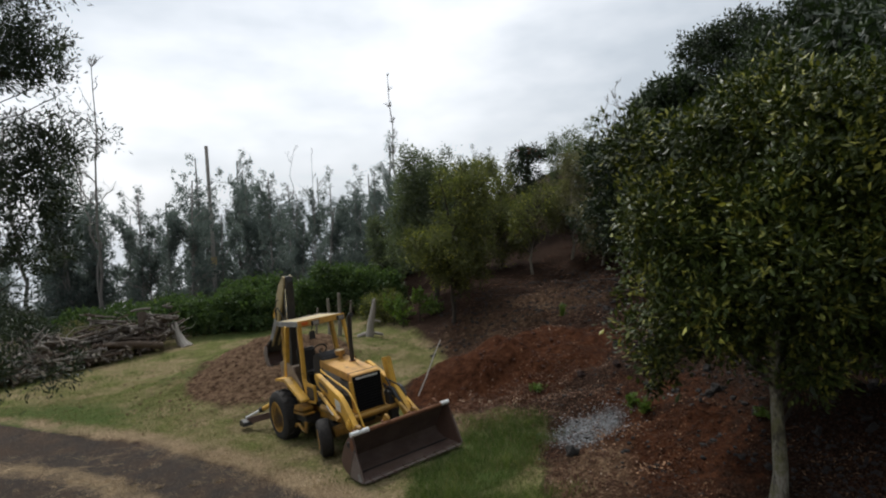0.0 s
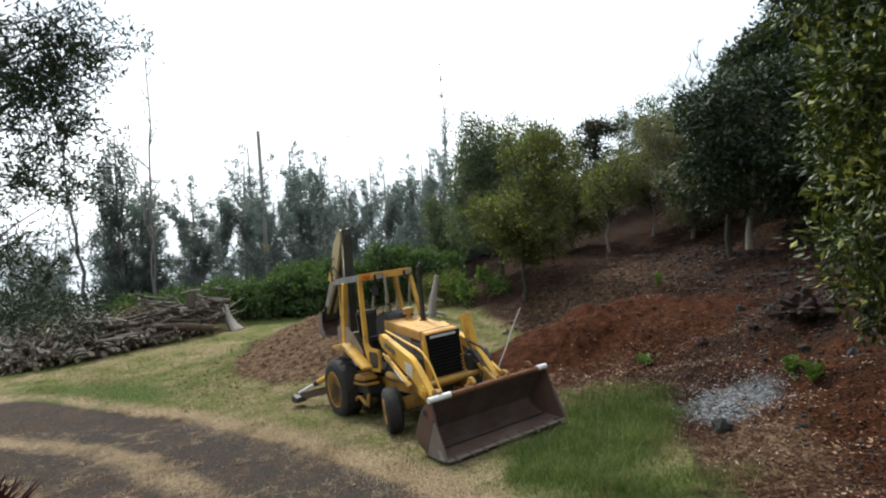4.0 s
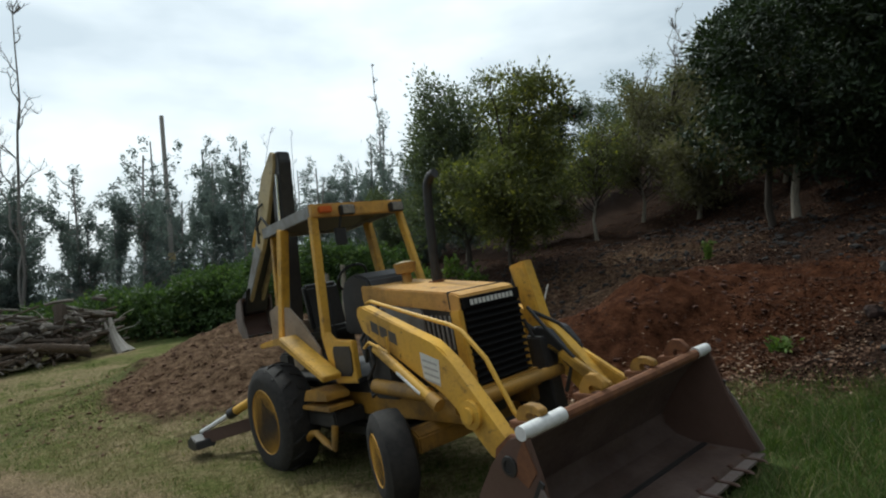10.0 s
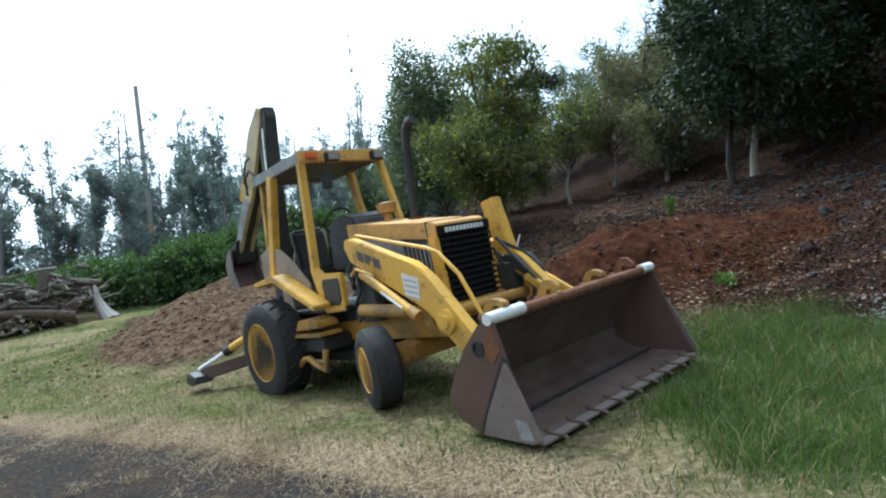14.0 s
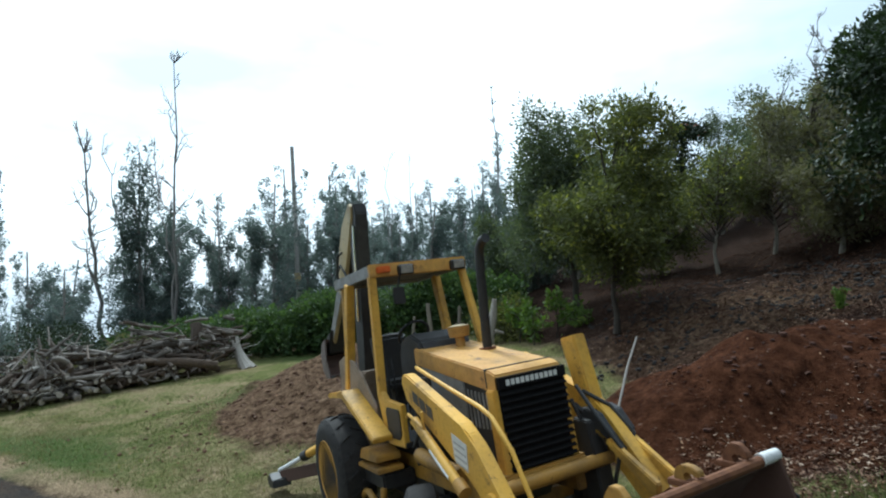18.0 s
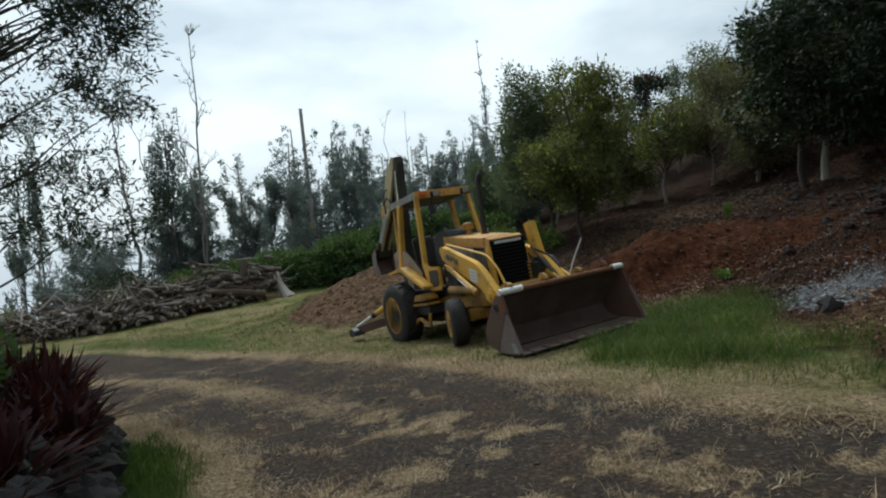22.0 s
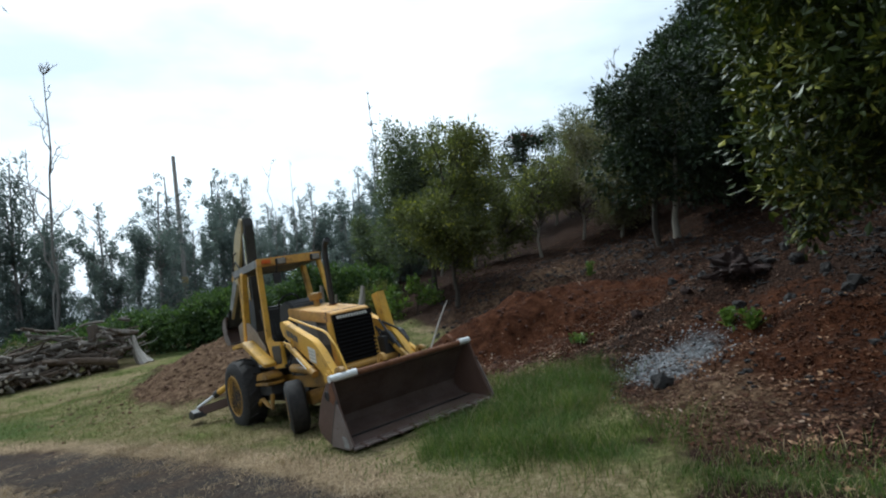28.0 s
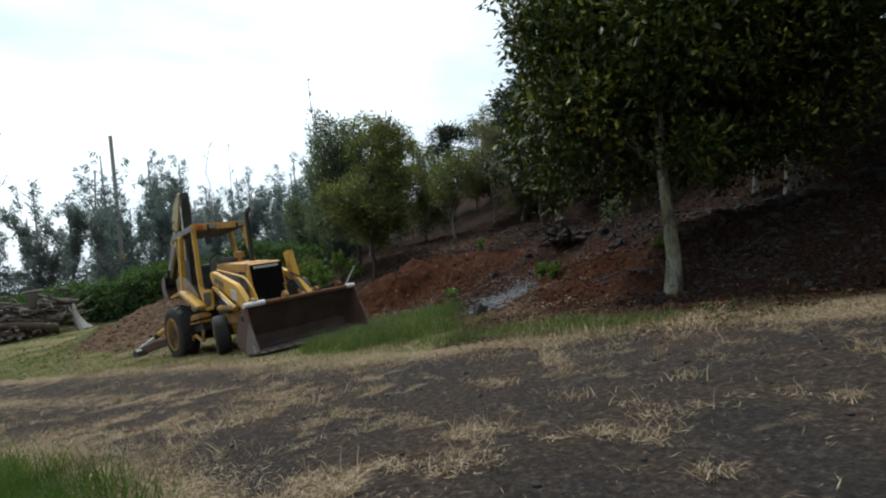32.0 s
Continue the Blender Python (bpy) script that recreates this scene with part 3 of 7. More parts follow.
gap, across = road_gap(px, py)
s_bank = bank(px, py)
beyond = across > 0  # the loader's side of the road
KINDS = {
    "road": smooth(0.25, -0.25, gap + np.where(beyond, 0, 0.15)),
    "straw": (0.45 + 0.75 * speckle(px * 0.9, py * 0.9)) * np.maximum(np.where(beyond, 0.86 * smooth(1.1 + 0.15 * smooth(-1.5, 1.0, px), 0.35, gap), 0.95 * smooth(0.5, 0.15, gap)) * smooth(-0.25, 0.2, gap + np.where(beyond, 0, 0.2)), (0.10 + 0.70 * smooth(0.53, 0.68, streak(px, py)) * (1 - 0.75 * smooth(-1.5, -4, px)) * (1 - 0.5 * smooth(0.6, 2.4, px)) + 0.46 * smooth(-1.5, -4, px) * smooth(0.34, 0.06, np.abs(across + 0.05))) * smooth(0.0, -0.3, gap)),
    "lawn": np.where(beyond, smooth(6.6, 5.0, s_bank) * smooth(0.6, -0.4, px - 1.55 - 0.26 * (py - 7.4) + 1.4 * (speckle(px * 1.1, py * 1.1) - 0.5)), 0.75) * smooth(-0.1, 0.5, gap) * smooth(34, 26, py),
    "green": np.maximum.reduce([
        1.1 * bump_at(px, py, 1.05, 10.45, 2.4, 1.0, 64, 4), 0.8 * bump_at(px, py, 1.25, 8.2, 0.8, 0.4, -50, 3),
        0.66 * bump_at(px, py, 2.6, 6.45, 1.9, 0.28, -46),
        np.where(beyond, 0, 1.1 * smooth(0.05, 0.4, gap)) * smooth(-9, -6, px),
        0.85 * bump_at(px, py, -12.5, 16.6, 4.5, 1.8, -8) , 0.55 * bump_at(px, py, -9.5, 19.6, 1.6, 1.2), 0.7 * bump_at(px, py, -10.5, 27.5, 3.5, 1.6, 10)]),
    "dirt": np.maximum(bump_at(px, py, 2.2, 15.6, 3.6, 2.4, 10, 4), 0.60 * bump_at(px, py, 4.2, 9.9, 2.0, 3.2, 0, 4)),
    "brown": np.maximum.reduce([1.1 * bump_at(px, py, -6.0, 19.2, 3.1, 3.4, 15, 4), 0.7 * bump_at(px, py, -5.0, 17.0, 2.8, 1.2, 20, 4), 0.75 * bump_at(px, py, 2.7, 8.9, 0.9, 1.7, -15, 4), 0.55 * bump_at(px, py, 2.8, 20.8, 4.8, 3.4, 15, 3)]),
    "gravel": 1.0 * bump_at(px, py, 3.1, 10.9, 0.85, 0.6, 20, 3),
}
KINDS["lawn"] = KINDS["lawn"] * (1 - 0.95 * smooth(0.3, 0.8, KINDS["brown"])) * (1 - 0.9 * smooth(0.2, 0.7, KINDS["dirt"]))
for key, val in KINDS.items():
    ground.data.attributes.new(key, "FLOAT", "POINT").data.foreach_set("value", np.asarray(val, np.float32))

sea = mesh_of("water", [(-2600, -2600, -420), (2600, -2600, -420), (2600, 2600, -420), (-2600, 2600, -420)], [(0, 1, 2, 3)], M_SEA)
tagged(sea, "sea far below the slope, coloured pale for the haze", "sea", kind="structure")


# ---- plants ----
def unit(v):
    return v / (np.linalg.norm(v, axis=-1, keepdims=True) + 1e-9)


def leaf_arrays(centres, rng, size, width=0.4, droop=0.0, outward=None, flat=0.0):
    """Two-triangle leaves, folded along the rib, one at each centre."""
    n = len(centres)
    a = unit(rng.normal(size=(n, 3)) * (1, 1, 0.7) + (0 if outward is None else outward) - np.array([0, 0, droop]))
    b = unit(np.cross(a, rng.normal(size=(n, 3)) + np.array([0, 0, flat])))
    c = np.cross(a, b)
    ln = size * rng.uniform(0.6, 1.25, (n, 1))
    v = np.stack([centres - a * ln / 2, centres + b * ln * width / 2 + c * ln * 0.07, centres + a * ln / 2, centres - b * ln * width / 2 + c * ln * 0.07], 1).reshape(-1, 3)
    i = np.arange(n)[:, None] * 4
    return v, np.concatenate([i + (0, 1, 2), i + (0, 2, 3)])


def crown_points(rng, lobes, clumps, per, spread):
    """Points in clumps near the skin of overlapping lobes: (x, y, z, rx, ry, rz)."""
    lobes = np.asarray(lobes, float)
    w = (lobes[:, 3:] ** 2).sum(1)
    pick = rng.choice(len(lobes), clumps, p=w / w.sum())
    d = unit(rng.normal(size=(clumps, 3)))
    r = rng.uniform(0.35, 1.05, (clumps, 1)) ** 0.55
    ce = lobes[pick, :3] + d * r * lobes[pick, 3:]
    off = rng.normal(size=(clumps * per, 3)) * (spread * rng.uniform(0.65, 1.35, (clumps, 1)).repeat(per, 0))
    # leaves stand out from the middle of their own spray, and a little outwards and up
    return ce, np.repeat(ce, per, 0) + off, unit(off) * 1.7 + np.repeat(d, per, 0) * 0.5 + np.array([0, 0, 0.25])


def limb_arrays(rng, trunk, ends, r0, sides=5):
    """Curved limbs that leave the trunk's path a little below each end."""
    vs, fs, n = [], [], 0
    trunk = np.asarray(trunk, float)
    for e in ends:
        e = np.asarray(e, float)
        z = np.clip(e[2] - 0.75 * np.hypot(*(e[:2] - trunk[-1, :2])) - 0.2, trunk[0, 2] + 0.55 * min(trunk[-1, 2], e[2]), trunk[-1, 2])
        start = np.array([np.interp(z, trunk[:, 2], trunk[:, 0]), np.interp(z, trunk[:, 2], trunk[:, 1]), z])
        ln = np.linalg.norm(e - start)
        mid = start + (e - start) * 0.5 + np.array([0, 0, 0.10]) * ln + rng.normal(size=3) * 0.08 * ln
        t = np.linspace(0, 1, 6)[:, None]
        path = (1 - t) ** 2 * start + 2 * t * (1 - t) * mid + t * t * e + rng.normal(size=(6, 3)) * 0.015 * ln
        r = min(r0, 0.012 + 0.016 * ln)
        v, f = tube_arrays(path, np.linspace(r, r * 0.2, 6), sides)
        vs.append(v)
        fs += [tuple(i + n for i in q) for q in f]
        n += len(v)
    return vs, fs, n


def tree(name, base, trunk_path, r0, lobes, clumps, per, spread, leaf, material, bark, label, category="tree", seed=1, limbs=14, width=0.4, droop=0.1, extra=None, group="", limb_bark=None, limb_r=0.5, flat=0.0):
    """A tapered trunk with limbs, and a crown of many leaves. All places are from the foot of the trunk."""
    rng = np.random.default_rng(seed)
    root = new(name)
    root.location = base
    path = np.asarray(trunk_path, float)
    v, f = tube_arrays(path, np.linspace(r0, r0 * 0.5, len(path)) * np.where(np.arange(len(path)) == 0, 1.2, 1), 10)
    ce, pts, outw = crown_points(rng, lobes, clumps, per, spread)
    ends = ce[rng.choice(len(ce), min(limbs, len(ce)), replace=False)]
    lv, lf, _ = limb_arrays(rng, path, ends, r0 * limb_r)
    lf = [tuple(i + len(v) for i in q) for q in lf]
    wood_ob = under(mesh_of("trunk", np.concatenate([v] + lv), f + lf, bark, True), root)
    # limbs default to dark bark, which paints in the shade of the crown
    wood_ob.data.materials.append(M_BARK_DARK if limb_bark is None else limb_bark)
    wood_ob.data.polygons.foreach_set("material_index", np.array([0] * len(f) + [1] * len(lf), np.int32))
    lvv, lff = leaf_arrays(pts, rng, leaf, width, droop, outw, flat)
    under(mesh_of("crown", lvv, lff, material), root)
    if extra:
        fv, ff = leaf_arrays(np.asarray(lobes)[0, :3] + unit(rng.normal(size=(extra[1], 3))) * np.asarray(lobes)[0, 3:] * (0.95, 0.95, 0.9), rng, extra[2], 0.8)
        tagged(under(mesh_of("blossom", fv, ff, extra[0]), root), "orange-red flowers", kind="stuff")
    return tagged(root, label, category, group)


def lobed(rng, cx, cy, cz, rx, ry, rz, n, lo=0.3, hi=0.55):
    out = [(cx, cy, cz, rx * 0.8, ry * 0.8, rz * 0.8)]
    for _ in range(n):
        d = unit(rng.normal(size=3))
        k2 = rng.uniform(lo, hi)
        far = 1.06 - k2
        out.append((cx + d[0] * rx * far, cy + d[1] * ry * far, cz + d[2] * rz * far, rx * k2, ry * k2, rz * k2))
    return out


def sprays(seed, cx, cy, cz, rx, ry, rz, n, r0, r1):
    """An open crown: many small uneven lobes through an ellipsoid, with gaps between them."""
    rng = np.random.default_rng(seed)
    d = unit(rng.normal(size=(n, 3))) * rng.uniform(0.05, 1.0, (n, 1)) ** 0.45
    r = rng.uniform(r0, r1, n)
    return [(cx + a * rx, cy + b * ry, cz + c * rz, q, q, q * 1.2) for (a, b, c), q in zip(d, r)]


R1 = np.random.default_rng(11)
# the large broad-leaved tree beside the road
b0 = at(4.85, 7.2, -0.05)
tree("broadleaf_tree", b0, [(0, 0, 0), (0.05, 0.02, 0.5), (0.02, 0.03, 1.1), (-0.02, 0.05, 1.8), (0.1, 0.25, 3.2)], 0.11,
     lobed(R1, 1.0, 1.0, 4.25, 2.3, 2.4, 1.95, 34, 0.16, 0.36)
     + sprays(12, 0.9, 0.9, 4.3, 2.75, 2.5, 2.2, 46, 0.22, 0.5)
     + [(-1.35, 1.0, 2.45, 0.5, 0.55, 0.75), (-1.25, 1.1, 1.75, 0.26, 0.3, 0.42), (-0.6, 0.2, 2.85, 0.8, 0.6, 0.6), (0.1, 0.4, 2.35, 0.8, 0.6, 0.5), (0.3, -0.2, 1.95, 0.4, 0.35, 0.3), (1.3, 0.5, 2.4, 1.1, 0.9, 0.7), (-0.3, 1.7, 2.3, 0.8, 0.8, 0.75), (1.3, 2.2, 2.4, 1.5, 1.2, 0.9), (2.4, 1.0, 2.5, 1.2, 1.1, 0.9)]
     + [(0.9 + 1.7 * math.cos(q * 0.7), 1.0 + 1.7 * math.sin(q * 0.7), 3.3 + 0.25 * math.sin(q * 2.1), 1.0, 0.9, 0.75) for q in range(9)],
     2700, 42, 0.135, 0.128, M_LEAF_BIG, M_BARK_MOSS, "large dense broad-leaved tree with a pale grey trunk by the road", seed=3, limbs=16, limb_r=0.22, width=0.42, flat=2.0)
# hillside trees in the dark wood behind it
HILL = ((9.0, 10.4, 3.0, 3.5, 1), (11.2, 7.2, 3.2, 3.6, 2), (10.1, 13.0, 2.9, 3.7, 3), (13.5, 10.5, 3.6, 4.6, 4), (13.0, 16.5, 3.2, 3.4, 5), (12.0, 20.5, 2.9, 3.0, 6), (15.5, 24.0, 3.4, 3.6, 7), (17.5, 18.0, 3.6, 4.2, 8), (11.0, 26.5, 2.8, 3.6, 9), (16.0, 31.0, 3.4, 4.5, 10), (8.6, 5.2, 2.6, 3.9, 12), (13.5, 4.5, 3.4, 4.0, 13), (19.5, 12.0, 4.0, 4.6, 14), (20.5, 26.0, 4.0, 4.6, 15))
for hx, hy, hr, hz, sd_ in HILL:
    rr = np.random.default_rng(100 + sd_)
    hz = hz + 1.0
    tree("hillside_tree", at(hx, hy, -0.05), [(0, 0, 0), (0.05, 0, 0.7), (-0.05, 0.05, 1.5), (0.05, 0, hz * 0.8)], 0.12,
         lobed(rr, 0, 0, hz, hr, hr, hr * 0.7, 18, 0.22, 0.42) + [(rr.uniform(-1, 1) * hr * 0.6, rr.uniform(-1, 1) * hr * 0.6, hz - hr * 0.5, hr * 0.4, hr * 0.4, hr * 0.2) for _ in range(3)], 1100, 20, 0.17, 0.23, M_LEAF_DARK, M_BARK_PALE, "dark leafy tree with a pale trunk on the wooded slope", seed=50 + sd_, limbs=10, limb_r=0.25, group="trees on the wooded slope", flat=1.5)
rr = np.random.default_rng(21)
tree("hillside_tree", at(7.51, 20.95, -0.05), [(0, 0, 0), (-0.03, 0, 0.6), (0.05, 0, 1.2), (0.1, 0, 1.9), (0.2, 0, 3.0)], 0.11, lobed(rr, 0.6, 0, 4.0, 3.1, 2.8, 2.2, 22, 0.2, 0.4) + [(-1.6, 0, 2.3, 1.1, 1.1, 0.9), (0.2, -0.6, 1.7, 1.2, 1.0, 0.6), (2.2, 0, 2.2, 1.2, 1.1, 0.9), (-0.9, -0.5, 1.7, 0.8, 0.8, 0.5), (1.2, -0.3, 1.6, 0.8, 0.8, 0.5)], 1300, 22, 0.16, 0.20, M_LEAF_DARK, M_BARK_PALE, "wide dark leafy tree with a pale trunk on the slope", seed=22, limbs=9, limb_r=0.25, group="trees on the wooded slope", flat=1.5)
mesh = tube_arrays([(0, 0, 0), (-0.1, 0, 0.6), (-0.05, 0, 1.3), (0.1, 0, 2.2)], (0.10, 0.09, 0.08, 0.07), 9)
dead = mesh_of("tree_trunk", mesh[0], mesh[1], M_BARK_DARK, True)
dead.location = at(7.0, 21.15, -0.05)
tagged(dead, "thin dark leaning trunk beside a pale tree", "tree")
# smaller trees on the slope's foot
tree("olive_green_tree", at(0.39, 22.7, -0.05), [(0, 0, 0), (0.03, 0, 0.5), (-0.05, 0, 1.0), (0.0, 0, 2.0), (0.05, 0, 3.6)], 0.085, sprays(31, 0.05, 0, 2.75, 1.75, 1.6, 1.35, 34, 0.3, 0.6) + sprays(33, 0.45, 0, 4.75, 1.5, 1.4, 1.75, 34, 0.2, 0.42), 1150, 22, 0.15, 0.15, M_LEAF_OLIVE, M_BARK_DARK, "yellowish green young tree on the slope", seed=32, limbs=30)
tree("dark_green_tree", at(-0.48, 27.9, -0.05), [(0, 0, 0), (0, 0, 1.0), (-0.2, 0, 2.0), (-0.5, 0, 4.6)], 0.12, sprays(35, -0.5, 0, 4.0, 2.1, 1.9, 2.0, 40, 0.4, 0.75) + sprays(37, -0.3, 0, 6.0, 1.8, 1.6, 1.75, 30, 0.26, 0.5) + [(-1.6, 0, 2.4, 1.1, 1.0, 0.9), (0.1, 0, 2.2, 1.2, 1.0, 0.8)], 1100, 24, 0.18, 0.165, M_LEAF_MID, M_BARK_DARK, "dark green dense tree behind the loader", seed=34, limbs=40)
tree("sparse_tree", at(4.24, 27.4, -0.05), [(0, 0, 0), (-0.1, 0, 0.8), (0.05, 0, 1.6), (0.1, 0, 3.2)], 0.065, [(0.1, 0, 2.9, 1.3, 1.2, 1.2), (0.5, 0, 3.8, 0.9, 0.9, 0.8), (-0.5, 0, 2.4, 0.8, 0.8, 0.8)], 300, 12, 0.14, 0.15, M_LEAF_OLIVE, M_BARK_PALE, "thin sparse half-bare tree on the slope", seed=36, limbs=50)
for sx, sy, sr, shh, sd_ in ((6.4, 28.5, 1.7, 4.8, 41), (8.0, 29.0, 1.8, 5.4, 42), (3.0, 31.0, 1.9, 4.7, 43), (9.6, 24.6, 1.6, 3.6, 44), (1.6, 33.0, 2.1, 6.6, 45), (6.6, 35.4, 1.8, 3.7, 46), (7.2, 25.6, 1.3, 3.2, 47), (10.4, 31.0, 2.2, 4.9, 48), (13.0, 34.5, 2.6, 5.2, 50), (9.0, 38.0, 2.6, 5.2, 52), (3.4, 38.5, 2.4, 5.8, 54), (8.6, 33.5, 2.0, 5.6, 56), (-0.2, 34.2, 2.0, 6.6, 57), (-3.4, 33.5, 1.9, 4.4, 60)):
    rr = np.random.default_rng(sd_)
    tree("scrub_tree", at(sx, sy, -0.05), [(0, 0, 0), (0.1, 0, 0.8), (-0.1, 0, 1.8), (0.05, 0, shh * 0.85)], 0.07, sprays(sd_ + 900, 0, 0, shh * 0.62, sr, sr, shh * 0.46, 32, 0.2, 0.46), 620, 14, 0.17, 0.155, M_LEAF_DRY if sd_ in (41, 42, 44, 47, 48) else (M_LEAF_OLIVE if sd_ % 4 else M_LEAF_MID), M_BARK_PALE, "greyish half-bare scrub tree on the ridge", seed=sd_, limbs=40, group="scrub trees")
fz = 9.0 - float(height(5.2, 36.3))
tree("flowering_tree", at(5.2, 36.3, -0.1), [(0, 0, 0), (0, 0, fz * 0.5), (0, 0, fz)], 0.14, [(0, 0, fz, 1.25, 1.2, 0.35), (0.35, 0, fz - 0.25, 0.8, 0.8, 0.3), (-0.5, 0, fz - 0.9, 0.9, 0.9, 0.4), (0.3, 0, fz - 1.5, 0.9, 0.8, 0.4), (-0.1, 0, fz - 2.2, 1.0, 0.8, 0.6)], 260, 16, 0.17, 0.2, M_LEAF_DARK, M_BARK_DARK, "dark umbrella-shaped tree with orange-red flowers", seed=52, limbs=14, extra=(M_FLOWER, 44, 0.17))

# far line of feathery trees
FOREST = []
for sd_ in range(9):
    rr = np.random.default_rng(200 + sd_)
    hh, lob = 9.0, []
    lean = rr.normal() * 0.4
    for q in range(7):
        a = rr.uniform(0, 6.3)
        z0, z1 = rr.uniform(0.2, 0.55) * hh, rr.uniform(0.55, 1.0) * hh
        out = rr.uniform(0.7, 2.2) * (1.25 - 0.55 * z1 / hh)
        for u in np.linspace(0.3, 1.0, 7):
            if rr.uniform() < 0.82:
                r = rr.uniform(0.22, 0.46) * (1.2 - 0.35 * u)
                lob.append((math.cos(a) * out * u ** 0.7 + lean * z1 / hh + rr.normal() * 0.12, math.sin(a) * out * u ** 0.7 + rr.normal() * 0.12, z0 + (z1 - z0) * u, r, r, r * 1.2))
    for q in range(9):
        r = rr.uniform(0.5, 0.95)
        lob.append((rr.normal() * 0.8, rr.normal() * 0.8, rr.uniform(0.05, 0.42) * hh, r, r, r * 1.1))
    FOREST.append(tree("forest_tree", (0, 0, 0), [(0, 0, 0), (lean * 0.3, 0, 3), (lean * 0.6, 0, 6), (lean, 0, hh * 0.93)], 0.085, lob, 560, 11, 0.11, 0.21, M_LEAF_FOREST_HAZED, M_TRUNK_FAR, "tall feathery grey-green tree in the wood's edge", seed=210 + sd_, limbs=64, droop=0.0, width=0.36, limb_bark=M_TRUNK_FAR, group="trees at the edge of the wood"))
rr = np.random.default_rng(77)
spots = []
for row, (yy, n) in enumerate(((37.5, 18), (42, 18), (47, 17), (53, 14))):
    for q in range(n):
        x = -33 + (q + rr.uniform(-0.45, 0.45)) * (35.0 / n) - row * 1.5
        spot = (x, yy + rr.uniform(-2, 2), rr.uniform(0.50, 1.0))
        if x > -19 or rr.uniform() < 0.6:
            spots.append(spot)
for q in range(10):
    spots.append((rr.uniform(-3, 5), rr.uniform(38, 56), rr.uniform(0.5, 0.7)))
for q, (x, y, sc) in enumerate(spots):
    src = FOREST[q % 9]
    top = (1.18 + 0.18 * math.sin(x * 0.9)) * (1.04 if -20 < x < -8 else 0.96)
    if q < 9:
        ob = src
        src.location, src.rotation_euler = at(x, y, -0.1), (0, 0, rr.uniform(0, 6.3))
    else:
        ob = copy_thing(src, Matrix.Translation(at(x, y, -0.1)) @ Matrix.Rotation(rr.uniform(0, 6.3), 4, "Z"))
    ob.scale = (sc * 1.1, sc * 1.1, sc * top)
for q, (x, y, hh) in enumerate(((-25.2, 36.0, 1.42), (-25.9, 37.2, 1.15), (-24.2, 37.5, 1.0), (-29.6, 35.0, 0.85), (-31.0, 36.0, 0.8), (-33, 36, 0.7), (-29, 31.5, 0.5), (-34, 31, 0.5), (-27.5, 33, 0.6), (-36.5, 37, 1.95), (-39.5, 38, 1.9), (-33.5, 36.5, 1.2), (-42, 36, 1.7), (-20.5, 37.0, 0.95))):
    ob = copy_thing(FOREST[(q * 4) % 9], Matrix.Translation(at(x, y, -0.1)) @ Matrix.Rotation(q * 1.3, 4, "Z"))
    ob.scale = (0.9, 0.9, hh)


def bare_tree(name, base, stem, seed, label, r=0.08, limbs=9, reach=0.24):
    """A leafless trunk along a drawn stem, with rising crooked limbs and twigs."""
    rng = np.random.default_rng(seed)
    vs, fs, n = [], [], 0
    stem = np.asarray(stem, float)
    zz = np.linspace(0, stem[-1, 1], 12)
    trunk = np.stack([np.interp(zz, stem[:, 1], stem[:, 0]) + rng.normal(size=12) * 0.13 * (zz > 0), rng.normal(size=12) * 0.1, zz], 1)

    def add(path, rads):
        nonlocal n
        v, f = tube_arrays(path, rads, 5)
        vs.append(v)
        fs.extend(tuple(i + n for i in q) for q in f)
        n += len(v)

    def grow(p, d, length, rad, depth):
        path = [p]
        for _ in range(6):
            d = unit(d + rng.normal(size=3) * 0.22 + np.array([0, 0, 0.16]))
            path.append(path[-1] + d * length / 6)
        add(path, np.linspace(rad, rad * 0.4, 7))
        if depth:
            for _ in range(4):
                i = rng.integers(2, 7)
                grow(path[i], unit(d + rng.normal(size=3) * 0.7), length * rng.uniform(0.25, 0.5), rad * 0.5, depth - 1)

    top = stem[-1, 1]
    add(trunk, np.linspace(r, r * 0.22, 12))
    for q in range(limbs):
        i = rng.integers(4, 12)
        a = rng.uniform(0, 6.3)
        grow(trunk[i], unit(np.array([math.cos(a), math.sin(a), 0.9])), top * reach * rng.uniform(0.35, 1.0) * (1.25 - trunk[i, 2] / top), r * 0.34, 2)
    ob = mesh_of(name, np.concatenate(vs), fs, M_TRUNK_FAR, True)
    ob.location = base
    return tagged(ob, label, "tree", "bare trees")


